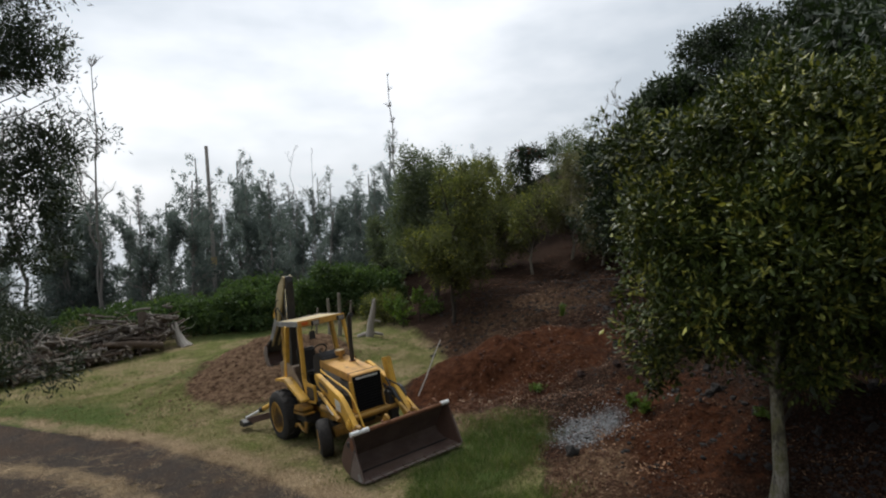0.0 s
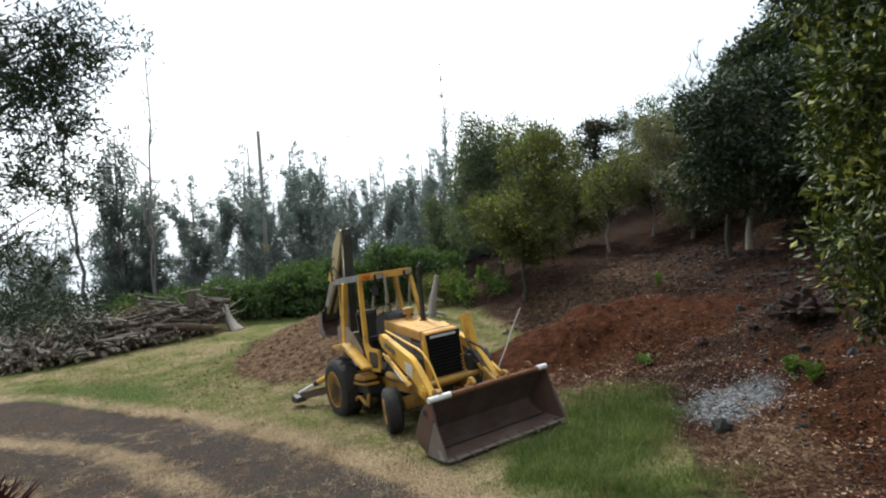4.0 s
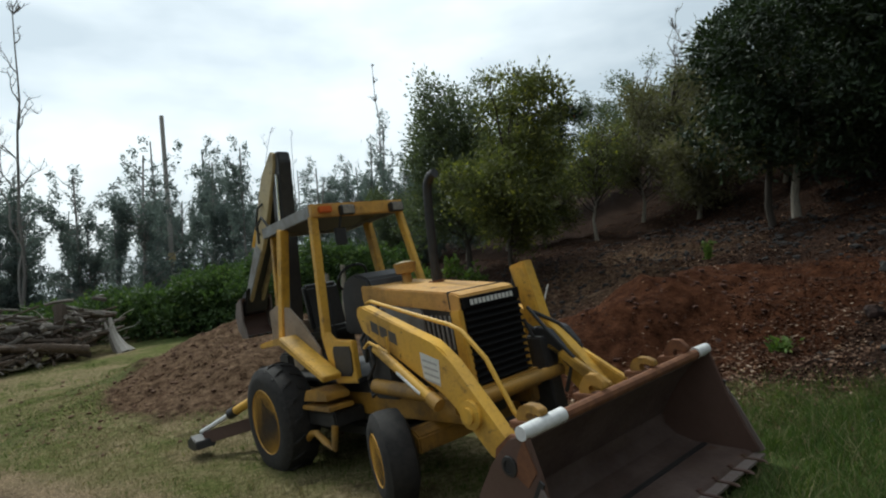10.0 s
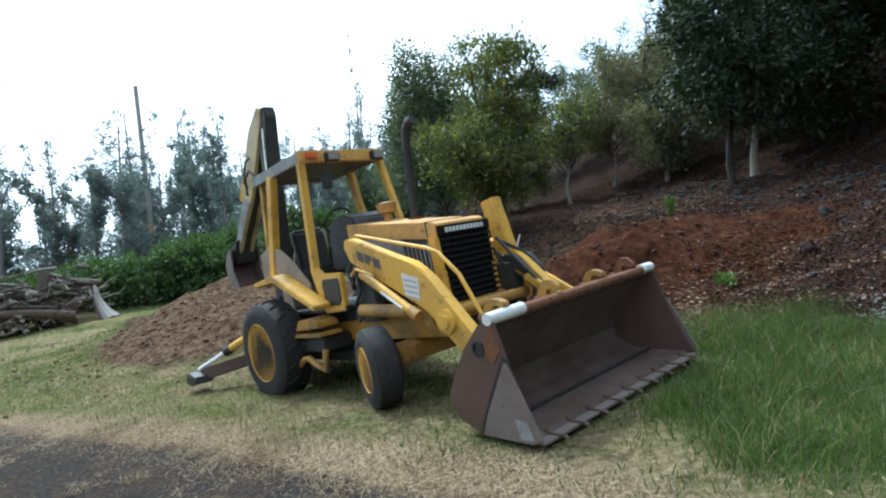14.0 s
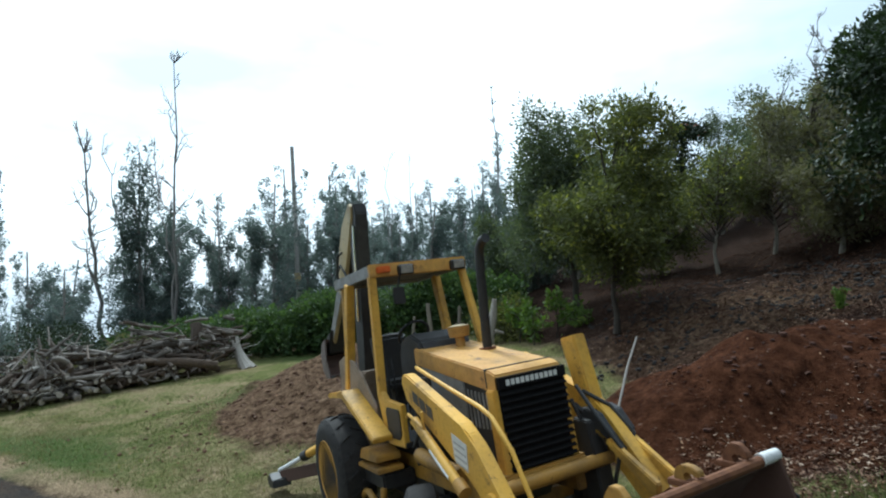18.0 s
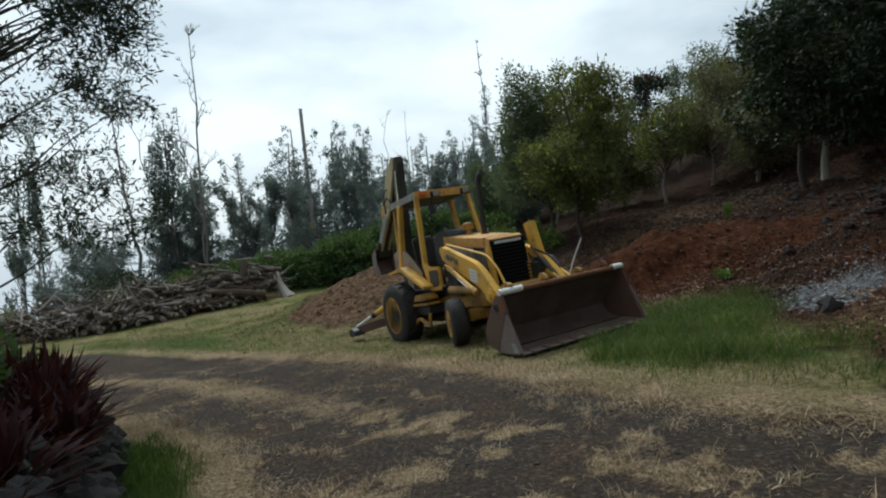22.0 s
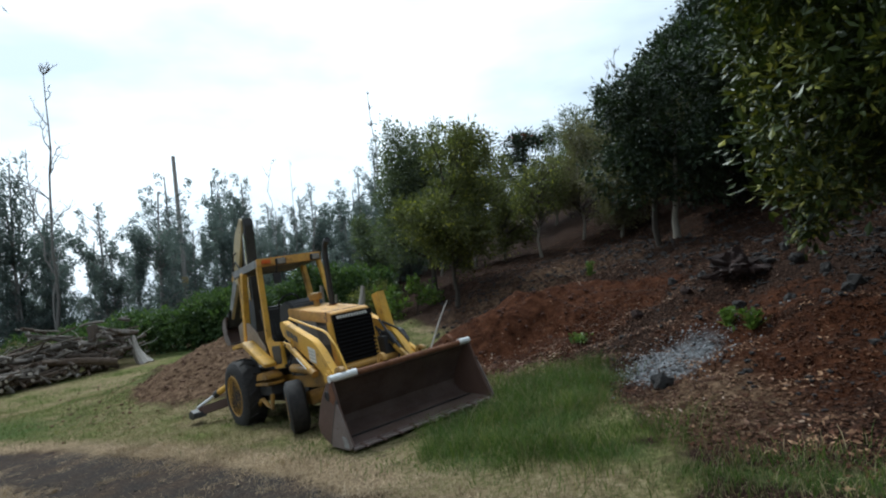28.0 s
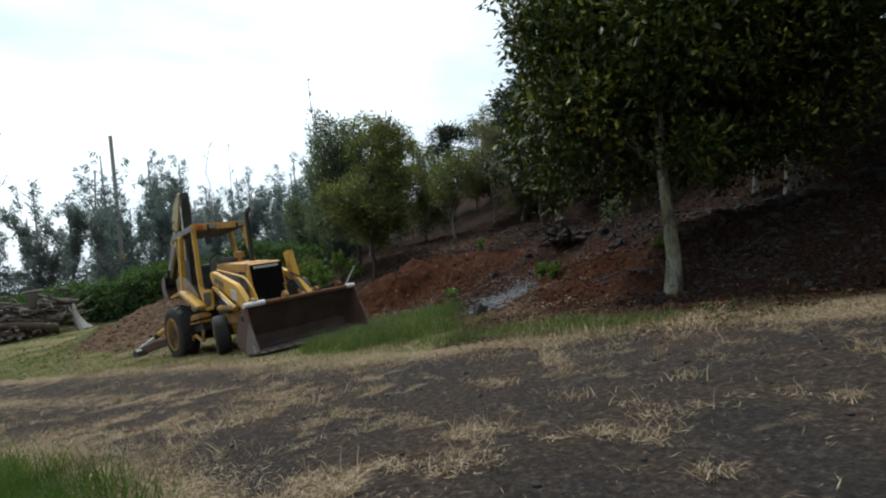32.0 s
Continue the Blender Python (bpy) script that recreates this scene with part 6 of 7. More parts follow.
stump("root_stump", at(-14.2, 25.3, 0.2), [([(0, 0, -0.2), (0, 0, 0.5), (0.1, 0, 1.0)], 0.22, 0.16), ([(0, 0, 0.6), (-0.4, 0.2, 0.9), (-0.9, 0.3, 1.1)], 0.14, 0.06), ([(0.1, 0, 0.9), (0.1, 0.1, 1.3), (0.0, 0.2, 1.5)], 0.16, 0.22)], M_LOG_BROWN, "reddish brown upturned root stump on the log pile")
stump("forked_stump", at(-3.15, 23.0), [([(0, 0, -0.05), (0.05, 0, 0.4), (0.18, 0, 0.9), (0.22, 0, 1.2)], 0.16, 0.06), ([(-0.45, 0.1, -0.02), (-0.2, 0.05, 0.08), (0.1, 0, 0.14), (0.5, 0.1, 0.05)], 0.08, 0.04), ([(0.04, 0, 0.4), (0.22, 0.1, 0.5), (0.4, 0.2, 0.45)], 0.05, 0.03)], M_DRIFT, "bleached forked stump on the grass").scale = (1.1, 1.1, 1.32)
for q, (x, y, hh, r) in enumerate(((-5.2, 24.6, 1.7, 0.09), (-4.7, 24.4, 1.9, 0.10), (-4.3, 24.8, 1.5, 0.07), (-5.9, 25.0, 1.3, 0.06))):
    ob = part("bare_post", tube([(0, 0, -0.1), (0.03, 0, hh * 0.5), (-0.04 + 0.05 * q, 0, hh)], [r, r * 0.85, r * 0.7], 8), M_BARK_PALE, None, smooth=True)
    ob.location = at(x, y)
    tagged(ob, "short bare pale tree stem", "tree stem", "bare stems")
a, b = at(-0.55, 14.9, 0.05), Vector((0.055, 16.17, 1.22))
stick_ob = part("white_stick", tube([a, a.lerp(b, 0.3) + Vector((0.02, 0, 0.02)), a.lerp(b, 0.7) - Vector((0.02, 0, 0.01)), b], [0.016, 0.018, 0.018, 0.013], 8), M_DRIFT, None, smooth=True)
tagged(stick_ob, "long bleached stick lying up the red soil mound", "stick")

pole = new("utility_pole")
pole.location = at(-16.1, 38.0)
tagged(pole, "grey weathered wooden utility pole with a small sign", "utility pole")
zt = 10.25 - pole.location.z
part("shaft", tube([(0, 0, -0.2), (-0.08, 0, zt * 0.5), (-0.22, 0, zt)], [0.145, 0.13, 0.11], 12), M_POLE, pole, smooth=True)
sign = part("sign_frame", box(-0.02, 0.42, -0.2, -0.17, 2.15, 2.45), M_LETTER, pole, "small pale sign")
part("sign_face", box(0.02, 0.38, -0.205, -0.201, 2.19, 2.41), M_BLACK, sign)
part("sign_board", box(-0.15, 0.25, -0.19, -0.17, 2.62, 3.3), M_CREAM, pole)


# ---- rocks ----
M_CLOD = plain("dark_earth", (0.012, 0.006, 0.0045), (0.036, 0.017, 0.012), 9, 0.95, 0, 0.8, 0.04)
M_LAVA = plain("crumbled_lava", (0.010, 0.0085, 0.008), (0.034, 0.028, 0.025), 22, 0.95, 0, 0.8, 0.04)
M_CLOD_RED = plain("red_earth", (0.022, 0.008, 0.0045), (0.09, 0.036, 0.019), 9, 0.95, 0, 0.8, 0.04)
M_CLOD_BROWN = plain("brown_earth", (0.06, 0.029, 0.014), (0.14, 0.070, 0.037), 9, 0.95, 0, 0.8, 0.04)


def rock_arrays(rng, n, base=1.0):
    """A lumpy boulder as a jittered, flattened ball."""
    bm = bmesh.new()
    bmesh.ops.create_icosphere(bm, subdivisions=n, radius=base)
    k3 = rng.uniform(0, 50, 3)
    for v in bm.verts:
        p = v.co * 1.3 + Vector(k3)
        v.co *= 1 + 0.5 * noise.noise(p) + 0.38 * noise.noise(p * 2.6) + (0.16 * noise.noise(p * 6.5) if n > 2 else 0.0)
        v.co.z *= 0.75
    me = bpy.data.meshes.new("rock")
    bm.to_mesh(me)
    vs = np.array([v.co[:] for v in me.vertices])
    fs = np.array([p.vertices[:] for p in me.polygons])
    bpy.data.meshes.remove(me)
    bm.free()
    return vs, fs


rng = np.random.default_rng(91)
ROCKS = [rock_arrays(rng, 2) for _ in range(7)]
SMALL = [rock_arrays(rng, 1) for _ in range(6)]
ROUGH = [rock_arrays(rng, 3) for _ in range(6)]


def big_rock(x, y, r, label="rough dark lava rock lying on the soil", material=M_ROCK):
    v, f = ROCKS[rng.integers(7)]
    ob = mesh_of("rock", v * r, f, material, False)
    ob.location, ob.rotation_euler = at(x, y, r * 0.3), (rng.uniform(0, 6.3), rng.uniform(0, 6.3), rng.uniform(0, 6.3))
    return tagged(ob, label, "rock", "lava rocks")


big_rock(2.64, 9.92, 0.13, "rough black lava rock beside the pale gravel patch")
v, f = rock_arrays(rng, 4)
v = v * (1 + 0.35 * np.array([noise.noise(Vector(p) * 6) for p in v])[:, None])
clod = mesh_of("earth_clod", v * (0.40, 0.30, 0.32), f, M_CLOD)
clod.location = at(5.1, 12.75, 0.08)
tagged(clod, "lumpy heap of dark rooty earth on the bank", "soil clod")
for x, y, r in ((4.3, 12.95, 0.10), (3.6, 13.6, 0.11)):
    big_rock(x, y, r, "dark clod of rooty earth on the bank", M_CLOD)
for x, y, r in ((5.9, 12.3, 0.12), (4.9, 10.9, 0.10), (5.3, 10.3, 0.09), (5.7, 11.3, 0.10)):
    big_rock(x, y, r)
for _ in range(210):
    x, y = rng.uniform(4.6, 11.5), rng.uniform(7.2, 17.5)
    if bank(x, y) > 6.3 + 2.5 * rng.uniform() and speckle(x * 1.1 + 3, y * 1.1) > 0.45:
        big_rock(x, y, 0.03 + 0.085 * rng.uniform() ** 2.6)


def scatter_rocks(name, pts, lo, hi, material, label, category):
    vs, fs, n = [], [], 0
    for x, y in pts:
        v, f = SMALL[rng.integers(6)]
        r = lo + (hi - lo) * rng.uniform() ** 2.5
        a = rng.uniform(0, 6.3)
        c, s = math.cos(a), math.sin(a)
        w2 = v * r * rng.uniform(0.7, 1.3, 3)
        w2 = np.stack([w2[:, 0] * c - w2[:, 1] * s, w2[:, 0] * s + w2[:, 1] * c, w2[:, 2]], 1)
        vs.append(w2 + np.array([x, y, float(height(x, y)) + r * 0.2]))
        fs.append(f + n)
        n += len(v)
    return tagged(mesh_of(name, np.concatenate(vs), np.concatenate(fs), material), label, category, kind="stuff")


pts = np.stack([rng.uniform(2.5, 13, 9000), rng.uniform(5.5, 26, 9000)], 1)
pts = pts[(bank(pts[:, 0], pts[:, 1]) > 5.9) & (rng.uniform(size=9000) < 0.8 * speckle(pts[:, 0] * 0.8, pts[:, 1] * 0.8)) & (bump_at(pts[:, 0], pts[:, 1], 2.2, 15.6, 3.2, 2.2, 10, 4) < 0.4)]
scatter_rocks("small_stones", pts, 0.01, 0.06, M_ROCK, "scattered small dark lava stones on the bank", "stones")
pts = np.stack([rng.uniform(3.2, 9.5, 16000), rng.uniform(5.5, 13.5, 16000)], 1)
near = bump_at(pts[:, 0], pts[:, 1], 5.4, 7.3, 2.3, 1.2, -30, 3) + bump_at(pts[:, 0], pts[:, 1], 4.75, 10.6, 0.6, 0.5, 0, 3) + 0.7 * bump_at(pts[:, 0], pts[:, 1], 7.4, 11.0, 2.4, 2.2, 0, 3)
pts = pts[(bank(pts[:, 0], pts[:, 1]) > 4.9) & (rng.uniform(size=16000) < near * np.clip(2.4 * speckle(pts[:, 0] * 1.3 + 4, pts[:, 1] * 1.3) - 0.7, 0, 1))]
scatter_rocks("lava_stones", pts, 0.009, 0.042, M_LAVA, "black crumbled lava stones round the tree's foot", "stones")
pts = np.stack([rng.uniform(5.2, 14, 9000), rng.uniform(7.5, 24, 9000)], 1)
keep = (bank(pts[:, 0], pts[:, 1]) > 6.5 + 3.0 * rng.uniform(size=9000)) & (speckle(pts[:, 0] * 1.2 + 3, pts[:, 1] * 1.2) > rng.uniform(0.35, 0.85, 9000))
scatter_rocks("lava_rubble", pts[keep], 0.015, 0.10, M_LAVA, "black lava rubble heaped on the wooded slope", "rubble")
pts = np.stack([rng.uniform(-0.5, 7, 2600), rng.uniform(18.6, 27, 2600)], 1)
scatter_rocks("rubble", pts[speckle(pts[:, 0] * 0.9, pts[:, 1] * 0.9) > 0.5], 0.015, 0.075, M_LAVA, "dark lava rubble on the upper slope", "rubble")
pts = np.stack([3.15 + rng.normal(size=2600) * 0.45, 11.0 + rng.normal(size=2600) * 0.36], 1)
scatter_rocks("gravel", pts, 0.006, 0.022, M_PEBBLE, "patch of pale grey gravel", "gravel")
pts = np.stack([rng.uniform(-9, 5, 2600), rng.uniform(1.5, 12, 2600)], 1)
g2, _ = road_gap(pts[:, 0], pts[:, 1])
scatter_rocks("road_stones", pts[g2 < 0.1][:900], 0.006, 0.022, M_ROCK, "loose small stones on the gravel road", "stones")

pts = np.stack([2.0 + rng.normal(size=380) * 1.5, 15.7 + rng.normal(size=380) * 1.0], 1)
scatter_rocks("red_clods", pts, 0.01, 0.055, M_CLOD_RED, "loose clods of red soil on the mound", "soil")
pts = np.stack([-6.3 + rng.normal(size=700) * 1.9, 18.8 + rng.normal(size=700) * 1.7], 1)
scatter_rocks("brown_clods", pts, 0.01, 0.06, M_CLOD_BROWN, "loose clods of brown soil on the mound", "soil")
pts = np.stack([rng.uniform(-4.4, -3.2, 260), rng.uniform(3.0, 7.0, 260)], 1)
scatter_rocks("wall_chips", pts[np.abs(pts[:, 0] + 3.55 + 0.55 * np.maximum(pts[:, 1] - 4.2, 0)) < 0.35], 0.012, 0.035, M_PEBBLE, "pale chips at the foot of the rock wall", "stones")

# rock wall with red-leaved plants
wall = new("rock_wall")
wall.location = at(-4.6, 5.2)
tagged(wall, "low dry-stacked wall of dark lava boulders beside the road", "wall")
WALL = [np.array(p) + (0.5, 0) for p in ((-3.45, 2.9), (-3.8, 3.9), (-4.15, 4.8), (-4.62, 5.65), (-5.3, 6.5), (-6.0, 7.3), (-7.0, 8.0))]
for lev, (r0, off) in enumerate(((0.26, 0.0), (0.22, 0.12))):
    d = 0.0
    for p, q in zip(WALL, WALL[1:]):
        ln = np.linalg.norm(q - p)
        nrm = np.array([-(q - p)[1], (q - p)[0]]) / ln
        if nrm[0] > 0:
            nrm = -nrm
        k2 = max(1, round(ln / (r0 * 1.75)))
        for i in range(k2):
            t = (i + 0.5 * (lev % 2) + rng.uniform(-0.15, 0.15)) / k2
            x, y = p + (q - p) * t + nrm * (off + rng.uniform(-0.04, 0.04))
            v, f = ROUGH[rng.integers(6)]
            ob = under(mesh_of("stone", v * r0 * rng.uniform(0.85, 1.15, 3) * (1, 1, 1.05), f, M_ROCK), wall)
            ob.location = at(x, y, 0.10 + lev * 0.27) - wall.location
            ob.rotation_euler = (rng.normal() * 0.3, rng.normal() * 0.3, rng.uniform(0, 6.3))
bed = [(x, y) for x, y in ((-4.05, 2.8), (-4.4, 4.0), (-4.75, 5.0), (-5.2, 5.8), (-5.9, 6.7), (-6.6, 7.4), (-7.5, 8.0), (-9.0, 6.0), (-8.0, 2.0))]
bm = bmesh.new()
bm.faces.new([bm.verts.new((x, y, float(height(-4.8, 5.5)) + 0.40)) for x, y in bed])
bedo = part("planting_bed", bm, M_GROUND, None)
tagged(bedo, "dark soil bed behind the rock wall", "soil", kind="structure")


def spiky(name, base, n, ln, wd, material, seed, label, group, up=0.9):
    """A rosette of pointed strap leaves, each bent outwards."""
    rng2 = np.random.default_rng(seed)
    vs, fs = [], []
    for q in range(n):
        a, tilt = rng2.uniform(0, 6.3), rng2.uniform(0.1, 1.0)
        l2 = ln * rng2.uniform(0.6, 1.1)
        d = np.array([math.cos(a), math.sin(a), 0])
        sd2 = np.array([-math.sin(a), math.cos(a), 0])
        o = len(vs)
        for k2, t in enumerate((0, 0.35, 0.7, 1.0)):
            p = d * l2 * (tilt * 0.75 * t + 0.25 * tilt * t * t) + np.array([0, 0, l2 * up * (t - 0.32 * tilt * t * t) * (1.1 - 0.55 * tilt)])
            w3 = wd * (0.7, 1.0, 0.75, 0.04)[k2]
            vs += [p - sd2 * w3 + (0, 0, w3 * 0.4), p, p + sd2 * w3 + (0, 0, w3 * 0.4)]
        for k2 in range(3):
            b2 = o + k2 * 3
            fs += [(b2, b2 + 1, b2 + 4, b2 + 3), (b2 + 1, b2 + 2, b2 + 5, b2 + 4)]
    ob = mesh_of(name, vs, fs, material)
    ob.location = base
    return tagged(ob, label, "plant", group)


bz = float(height(-4.8, 5.5)) + 0.38
for q in range(74):
    u = rng.uniform(0, 1)
    i = min(int(u * 5), 4)
    p = WALL[1 + i] + (WALL[2 + i] - WALL[1 + i]) * (u * 5 - i)
    d = unit(WALL[2 + i] - WALL[1 + i])
    nrm = np.array([-d[1], d[0]])
    if nrm[0] > 0:
        nrm = -nrm
    x, y = p + nrm * rng.uniform(0.05, 1.3)
    spiky("red_spiky_plant", (x, y, bz), 38, rng.uniform(0.6, 0.85), 0.034, M_LEAF_RED, 700 + q, "dark red spiky-leaved plant on the rock wall", "red plants on the wall")
spiky("blue_green_agave", (-7.6, 7.9, bz - 0.3), 30, 1.3, 0.07, M_LEAF_AGAVE, 800, "large blue-green spear-leaved plant behind the wall", "", 0.8)
for q, (x, y) in enumerate(((-6.0, 6.2), (-6.5, 7.0), (-5.6, 5.4), (-7.0, 7.3))):
    shrub("leafy_plant", (x, y, bz - 0.05), 0.35, 0.35, 0.7, M_LEAF_HEDGE, 0.16, 60, 6, 820 + q, "broad-leaved green plant among the red ones", "green plants on the wall", 0.5)
spiky("blue_green_agave", (-6.9, 5.9, bz), 22, 0.9, 0.06, M_LEAF_HEDGE, 801, "green spear-leaved plant behind the wall", "", 0.8)


# ---- grass, straw and leaf litter ----
def blades(name, pts, lo, hi, wide, lean, material, label, category, seed):
    rng2 = np.random.default_rng(seed)
    n = len(pts)
    h2 = rng2.uniform(lo, hi, n) * (0.45 + 1.1 * tuft(pts[:, 0], pts[:, 1], 3.4, 9.0))
    a, b2 = rng2.uniform(0, 6.3, n), rng2.uniform(0, 6.3, n)
    ln = lean * rng2.uniform(0.2, 1.0, n) * h2
    base = np.stack([pts[:, 0], pts[:, 1], height(pts[:, 0], pts[:, 1])], 1)
    sd2 = np.stack([np.cos(b2), np.sin(b2), 0 * b2], 1) * (wide * rng2.uniform(0.6, 1.3, n))[:, None]
    dirv = np.stack([np.cos(a) * ln, np.sin(a) * ln, 0 * a], 1)
    midp = base + dirv * 0.35 + np.stack([0 * a, 0 * a, h2 * 0.62], 1)
    tip = base + dirv + np.stack([0 * a, 0 * a, h2], 1)
    v = np.stack([base - sd2, base + sd2, midp + sd2 * 0.7, midp - sd2 * 0.7, tip], 1).reshape(-1, 3)
    i = np.arange(n)[:, None] * 5
    f = np.concatenate([i + (0, 1, 2), i + (0, 2, 3), i + (3, 2, 4)])
    return tagged(mesh_of(name, v, f, material), label, category, kind="stuff")


def flat_bits(name, pts, size, wide, material, label, category, seed, lift=0.012):
    rng2 = np.random.default_rng(seed)
    c = np.stack([pts[:, 0], pts[:, 1], height(pts[:, 0], pts[:, 1]) + lift], 1)
    n = len(c)
    a = rng2.uniform(0, 6.3, n)
    d = np.stack([np.cos(a), np.sin(a), rng2.normal(size=n) * 0.3], 1)
    e = np.stack([-np.sin(a), np.cos(a), rng2.normal(size=n) * 0.35], 1)
    ln = (size * rng2.uniform(0.4, 1.3, n))[:, None]
    v = np.stack([c - d * ln / 2, c + e * ln * wide / 2, c + d * ln / 2, c - e * ln * wide / 2], 1).reshape(-1, 3)
    i = np.arange(n)[:, None] * 4
    return tagged(mesh_of(name, v, np.concatenate([i + (0, 1, 2), i + (0, 2, 3)]), material), label, category, kind="stuff")


def patch(rng2, n, x0, x1, y0, y1, weight):
    p = np.stack([rng2.uniform(x0, x1, n), rng2.uniform(y0, y1, n)], 1)
    return p[rng2.uniform(size=n) < weight(p[:, 0], p[:, 1])]


def tuft(x, y, f=1.9, s=0.7):
    return speckle(x * f * 0.75 + s * 11, y * f * 0.75 - s * 7, 3)


rg = np.random.default_rng(95)


def w_green(x, y):
    clear = np.maximum(smooth(0.04, 0.32, (x + 1.14) * 0.63 - (y - 9.47) * 0.777), smooth(2.4, 2.65, (x + 1.14) * 0.777 + (y - 9.47) * 0.63))
    return clear * np.clip(1.15 * bump_at(x, y, 1.05, 10.45, 2.4, 1.02, 64, 4) + 0.6 * bump_at(x, y, 1.25, 8.2, 0.8, 0.45, -50, 3) + 0.9 * (tuft(x, y, 2.2, 6.0) - 0.5), 0, 1) * (0.3 + 0.7 * tuft(x, y)) * smooth(2.2, 1.5, np.hypot((x - 1.1) * 1.1, (y - 10.3) * 0.62))


def w_fringe(x, y):
    return np.clip(1.4 * bump_at(x, y, 2.5, 6.6, 2.1, 0.36, -46), 0, 1) * tuft(x, y)


def w_near(x, y):
    g3, ac = road_gap(x, y)
    return np.where(ac < 0, smooth(0.05, 0.45, g3 + 0.3 * (tuft(x, y, 2.4, 5.0) - 0.5)), 0) * (0.4 + 0.6 * tuft(x, y)) * smooth(-0.15, 0.35, x + 3.6 + 0.55 * np.maximum(y - 4.2, 0)) * smooth(1.2, 2.8, y)


def w_lawn(x, y):
    g3, ac = road_gap(x, y)
    keep = np.where(ac > 0, smooth(0.15, 0.7, g3), 0) * smooth(6.0, 5.0, bank(x, y)) * smooth(0.5, -0.4, x - 1.55 - 0.26 * (y - 7.4) + 1.4 * (speckle(x * 1.1, y * 1.1) - 0.5))
    keep = keep * (1 - smooth(0.25, 0.6, bump_at(x, y, -6.0, 19.2, 3.1, 3.4, 15, 4))) * (1 - smooth(0.2, 0.5, bump_at(x, y, 2.2, 15.6, 3.6, 2.4, 10, 4)))
    return keep * (0.25 + 0.75 * tuft(x, y, 1.3))


def w_lawn_dry(x, y):
    return w_lawn(x, y) * (0.2 + 0.8 * smooth(0.38, 0.62, speckle(x * 0.55 + 7, y * 0.8)))


def w_lawn_green(x, y):
    return np.clip(w_lawn(x, y) * (0.2 + 1.8 * smooth(0.62, 0.36, speckle(x * 0.55 + 7, y * 0.8))), 0, 1)


def w_straw(x, y):
    g3, ac = road_gap(x, y)
    rim = np.where(ac > 0, smooth(1.15 + 0.15 * smooth(-1.5, 1.0, x), 0.2, g3) * smooth(-0.5, 0.1, g3), smooth(0.55, 0.1, g3) * smooth(-0.6, -0.15, g3))
    strip = 0.3 * smooth(-1.5, -4, x) * smooth(0.34, 0.06, np.abs(ac + 0.05))
    inner = smooth(0.1, -0.3, g3) * (strip + np.clip(streak(x, y) + 0.35 * (tuft(x, y, 2.6, 4.0) - 0.5) - 0.565, 0, 1) * 8.0 * (1 - 0.75 * smooth(-1.5, -4, x)) * (1 - 0.65 * smooth(0.6, 2.4, x)) + 0.02)
    return np.clip(0.8 * rim * (0.3 + tuft(x, y, 2.0, 3.0)) + inner, 0, 1)


def w_litter(x, y):
    return np.clip(smooth(4.3, 5.3, bank(x, y) + 1.2 * smooth(0, 0.5, x - 1.6 - 0.26 * (y - 7.4))) * (0.2 + 0.8 * tuft(x, y, 1.1, 2.0)) + 0.5 * bump_at(x, y, 0.8, 13.2, 1.6, 1.2), 0, 1) * (1 - 0.93 * bump_at(x, y, 2.0, 16.0, 2.8, 1.9, 10, 4)) * (1 - 0.6 * smooth(7.0, 9.5, bank(x, y)) * smooth(15, 12, y))


blades("tall_grass", patch(rg, 130000, -1.5, 4, 6.3, 13.2, w_green), 0.04, 0.23, 0.0024, 1.5, M_GRASS, "tall fresh green grass patch beside the bucket", "grass", 1)
blades("dry_stalks", patch(rg, 16000, -1.5, 4, 6.3, 13.2, w_green), 0.05, 0.26, 0.0024, 1.7, M_GRASS_DRY, "dry stalks among the tall green grass", "grass", 9)
blades("fringe_grass", patch(rg, 60000, 1.0, 6.8, 4.2, 8.6, w_fringe), 0.03, 0.13, 0.003, 1.0, M_GRASS, "thin grass along the foot of the bank", "grass", 2)
blades("fringe_dry_grass", patch(rg, 45000, 1.0, 6.8, 4.2, 8.6, w_fringe), 0.03, 0.11, 0.003, 1.3, M_GRASS_DRY, "dry yellow grass along the foot of the bank", "grass", 13)
blades("roadside_grass", patch(rg, 150000, -5.2, 1.5, 1.2, 8.2, w_near), 0.05, 0.20, 0.0024, 1.1, M_GRASS, "green grass between the rock wall and the road", "grass", 3)
blades("lawn_grass", patch(rg, 170000, -15, 2.5, 7.0, 20, w_lawn_dry), 0.02, 0.065, 0.004, 1.2, M_GRASS_DRY, "short dry yellowish lawn grass", "grass", 4)
blades("lawn_green_grass", patch(rg, 90000, -16, 2.0, 8.0, 24, w_lawn_green), 0.02, 0.07, 0.004, 1.0, M_GRASS, "short green lawn grass", "grass", 5)
flat_bits("straw", patch(rg, 800000, -12, 7, 1.2, 14, w_straw), 0.052, 0.06, M_STRAW, "pale dry straw strewn along the road", "straw", 6)
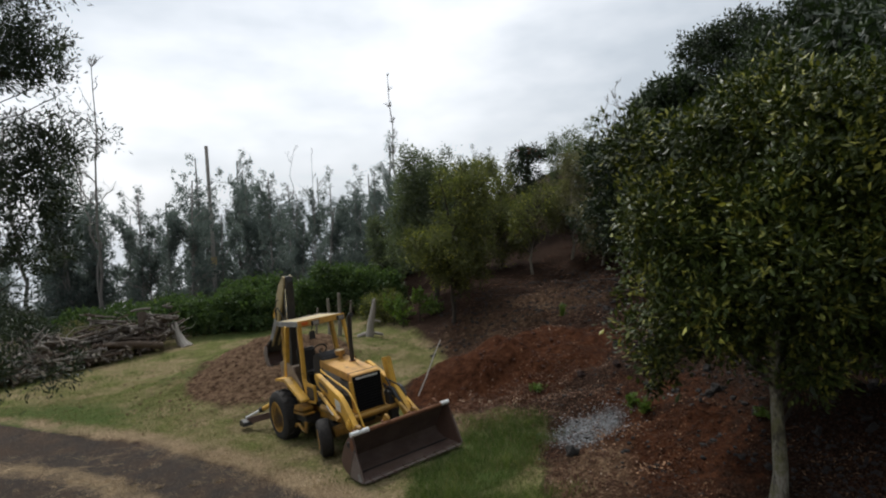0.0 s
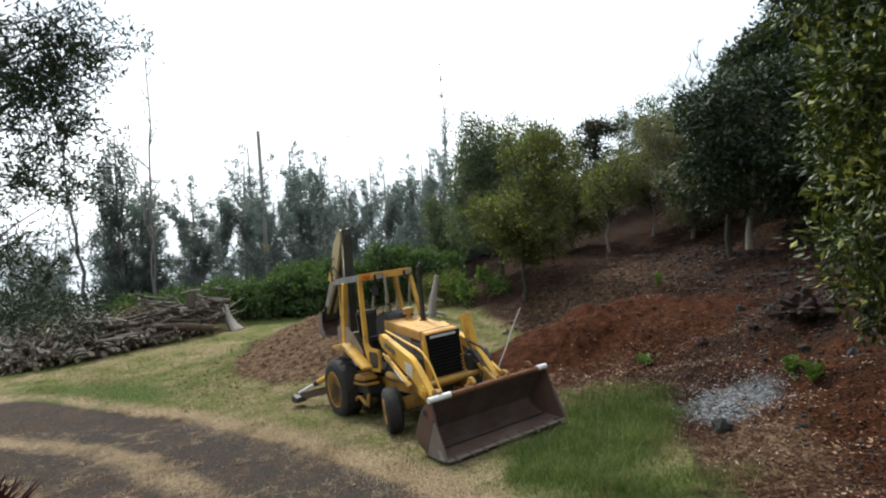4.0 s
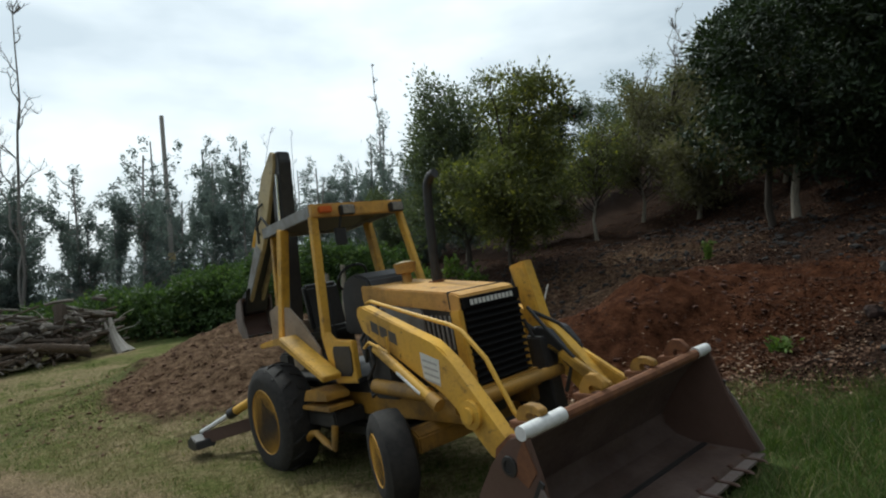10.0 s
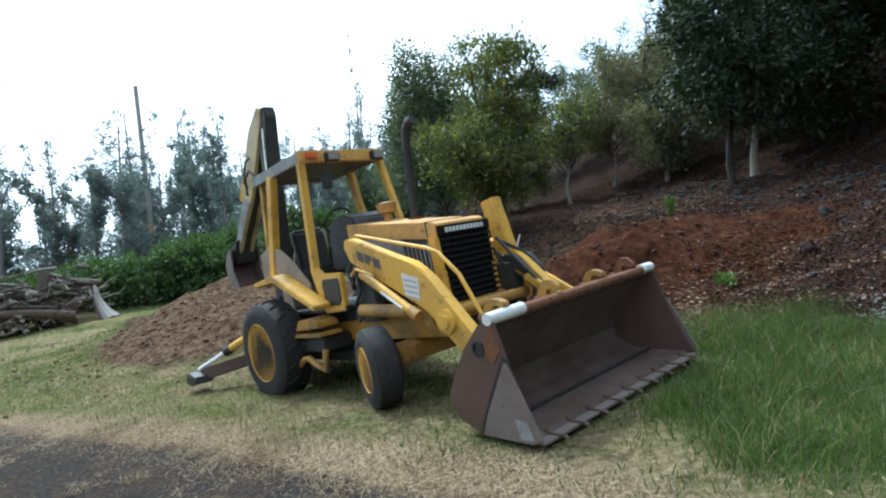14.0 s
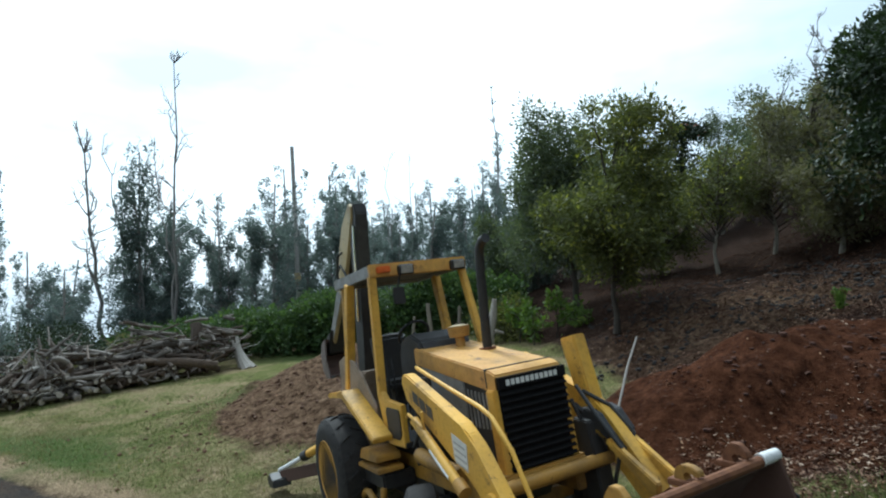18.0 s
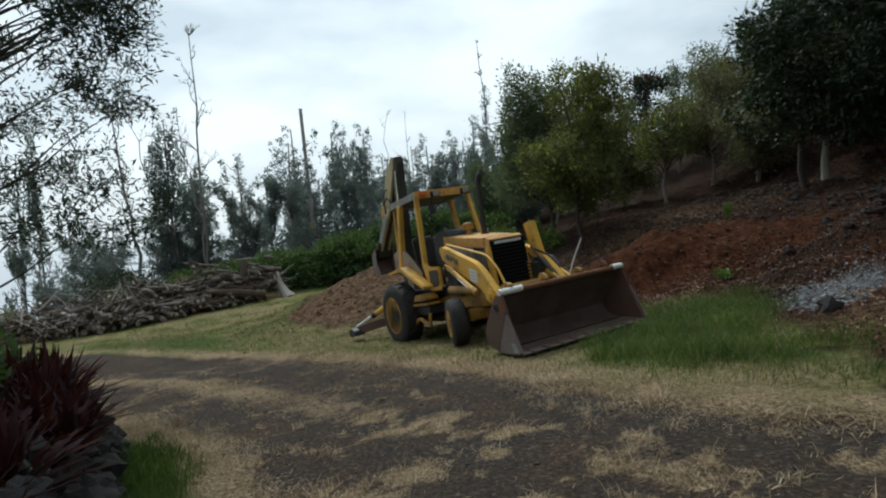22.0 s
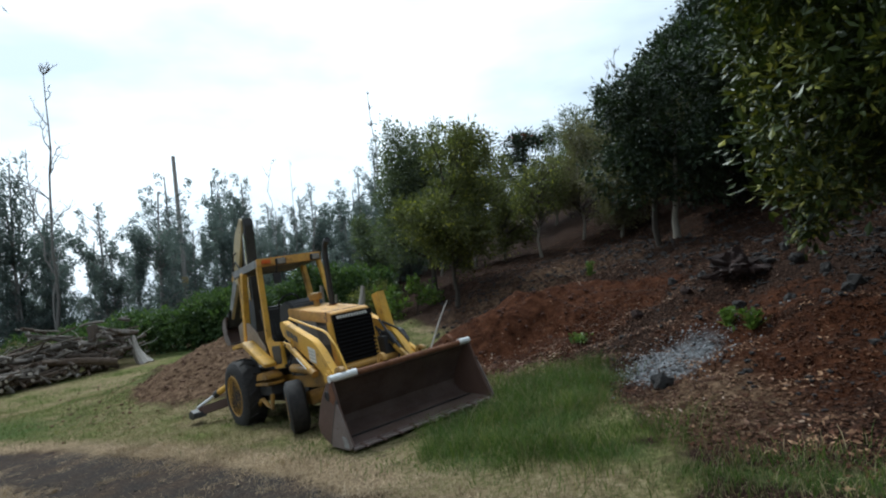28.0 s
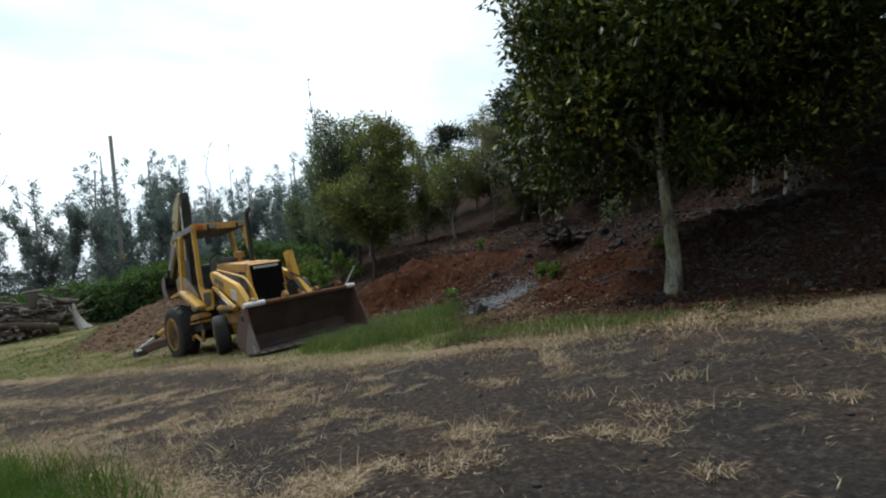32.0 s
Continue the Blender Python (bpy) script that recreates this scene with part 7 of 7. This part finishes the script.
blades("straw_tufts", patch(rg, 200000, -10, 7, 1.5, 13, lambda x, y: np.clip(w_straw(x, y) - 0.3, 0, 1)), 0.02, 0.085, 0.003, 2.0, M_STRAW, "dry straw tufts on the road", "straw", 7)
# single dry tufts that stand on the bare road
seat_xy = patch(rg, 900, -8, 6.5, 1.0, 11, lambda x, y: np.where(road_gap(x, y)[0] < 0.1, 0.10 + 0.5 * smooth(0.42, 0.7, streak(x, y)), 0))
tufts_xy = np.repeat(seat_xy, 55, 0) + rg.normal(size=(len(seat_xy) * 55, 2)) * rg.uniform(0.02, 0.09, (len(seat_xy), 1)).repeat(55, 0)
blades("dry_tufts", tufts_xy, 0.02, 0.075, 0.0028, 2.6, M_STRAW, "small dry grass tufts standing on the road", "straw", 10)
flat_bits("leaf_litter", patch(rg, 420000, 0.2, 13, 4.6, 31, w_litter), 0.055, 0.42, M_LITTER, "brown fallen leaves on the bank", "leaf litter", 8)


def w_chips(x, y):
    return np.clip(1.5 * bump_at(x, y, 1.7, 13.0, 2.2, 1.7, 15, 3) * (0.25 + 1.1 * tuft(x, y, 1.5, 1.0)) + 0.22 * bump_at(x, y, 3.0, 8.8, 0.9, 1.4, 0, 3) + 0.35 * bump_at(x, y, 3.4, 18.2, 2.6, 0.9, 10, 3) + 0.30 * bump_at(x, y, 3.2, 21.6, 4.2, 3.0, 15, 3) * (0.15 + 1.1 * tuft(x, y, 1.1, 4.0)), 0, 1) * (1 - bump_at(x, y, 1.05, 10.45, 2.3, 1.0, 64, 6)) * smooth(-0.2, 0.5, x + 0.2 * (y - 10)) * (1 - 0.92 * bump_at(x, y, 1.4, 15.9, 2.3, 1.5, 5, 4))


flat_bits("leaf_chips", patch(rg, 76000, -1.5, 8.5, 6.5, 26, w_chips), 0.058, 0.42, M_CHIPS, "pale curled dry leaves thick on the bare soil", "leaf litter", 11, 0.016)
flat_bits("mound_chips", patch(rg, 30000, -11, -2.5, 14.5, 23.5, lambda x, y: bump_at(x, y, -6.4, 19.0, 3.4, 3.4, 15, 4) * (0.2 + 0.8 * tuft(x, y, 1.4, 3.0))), 0.055, 0.4, M_CHIPS_BROWN, "brown wood chips and leaves on the soil mound", "leaf litter", 12)
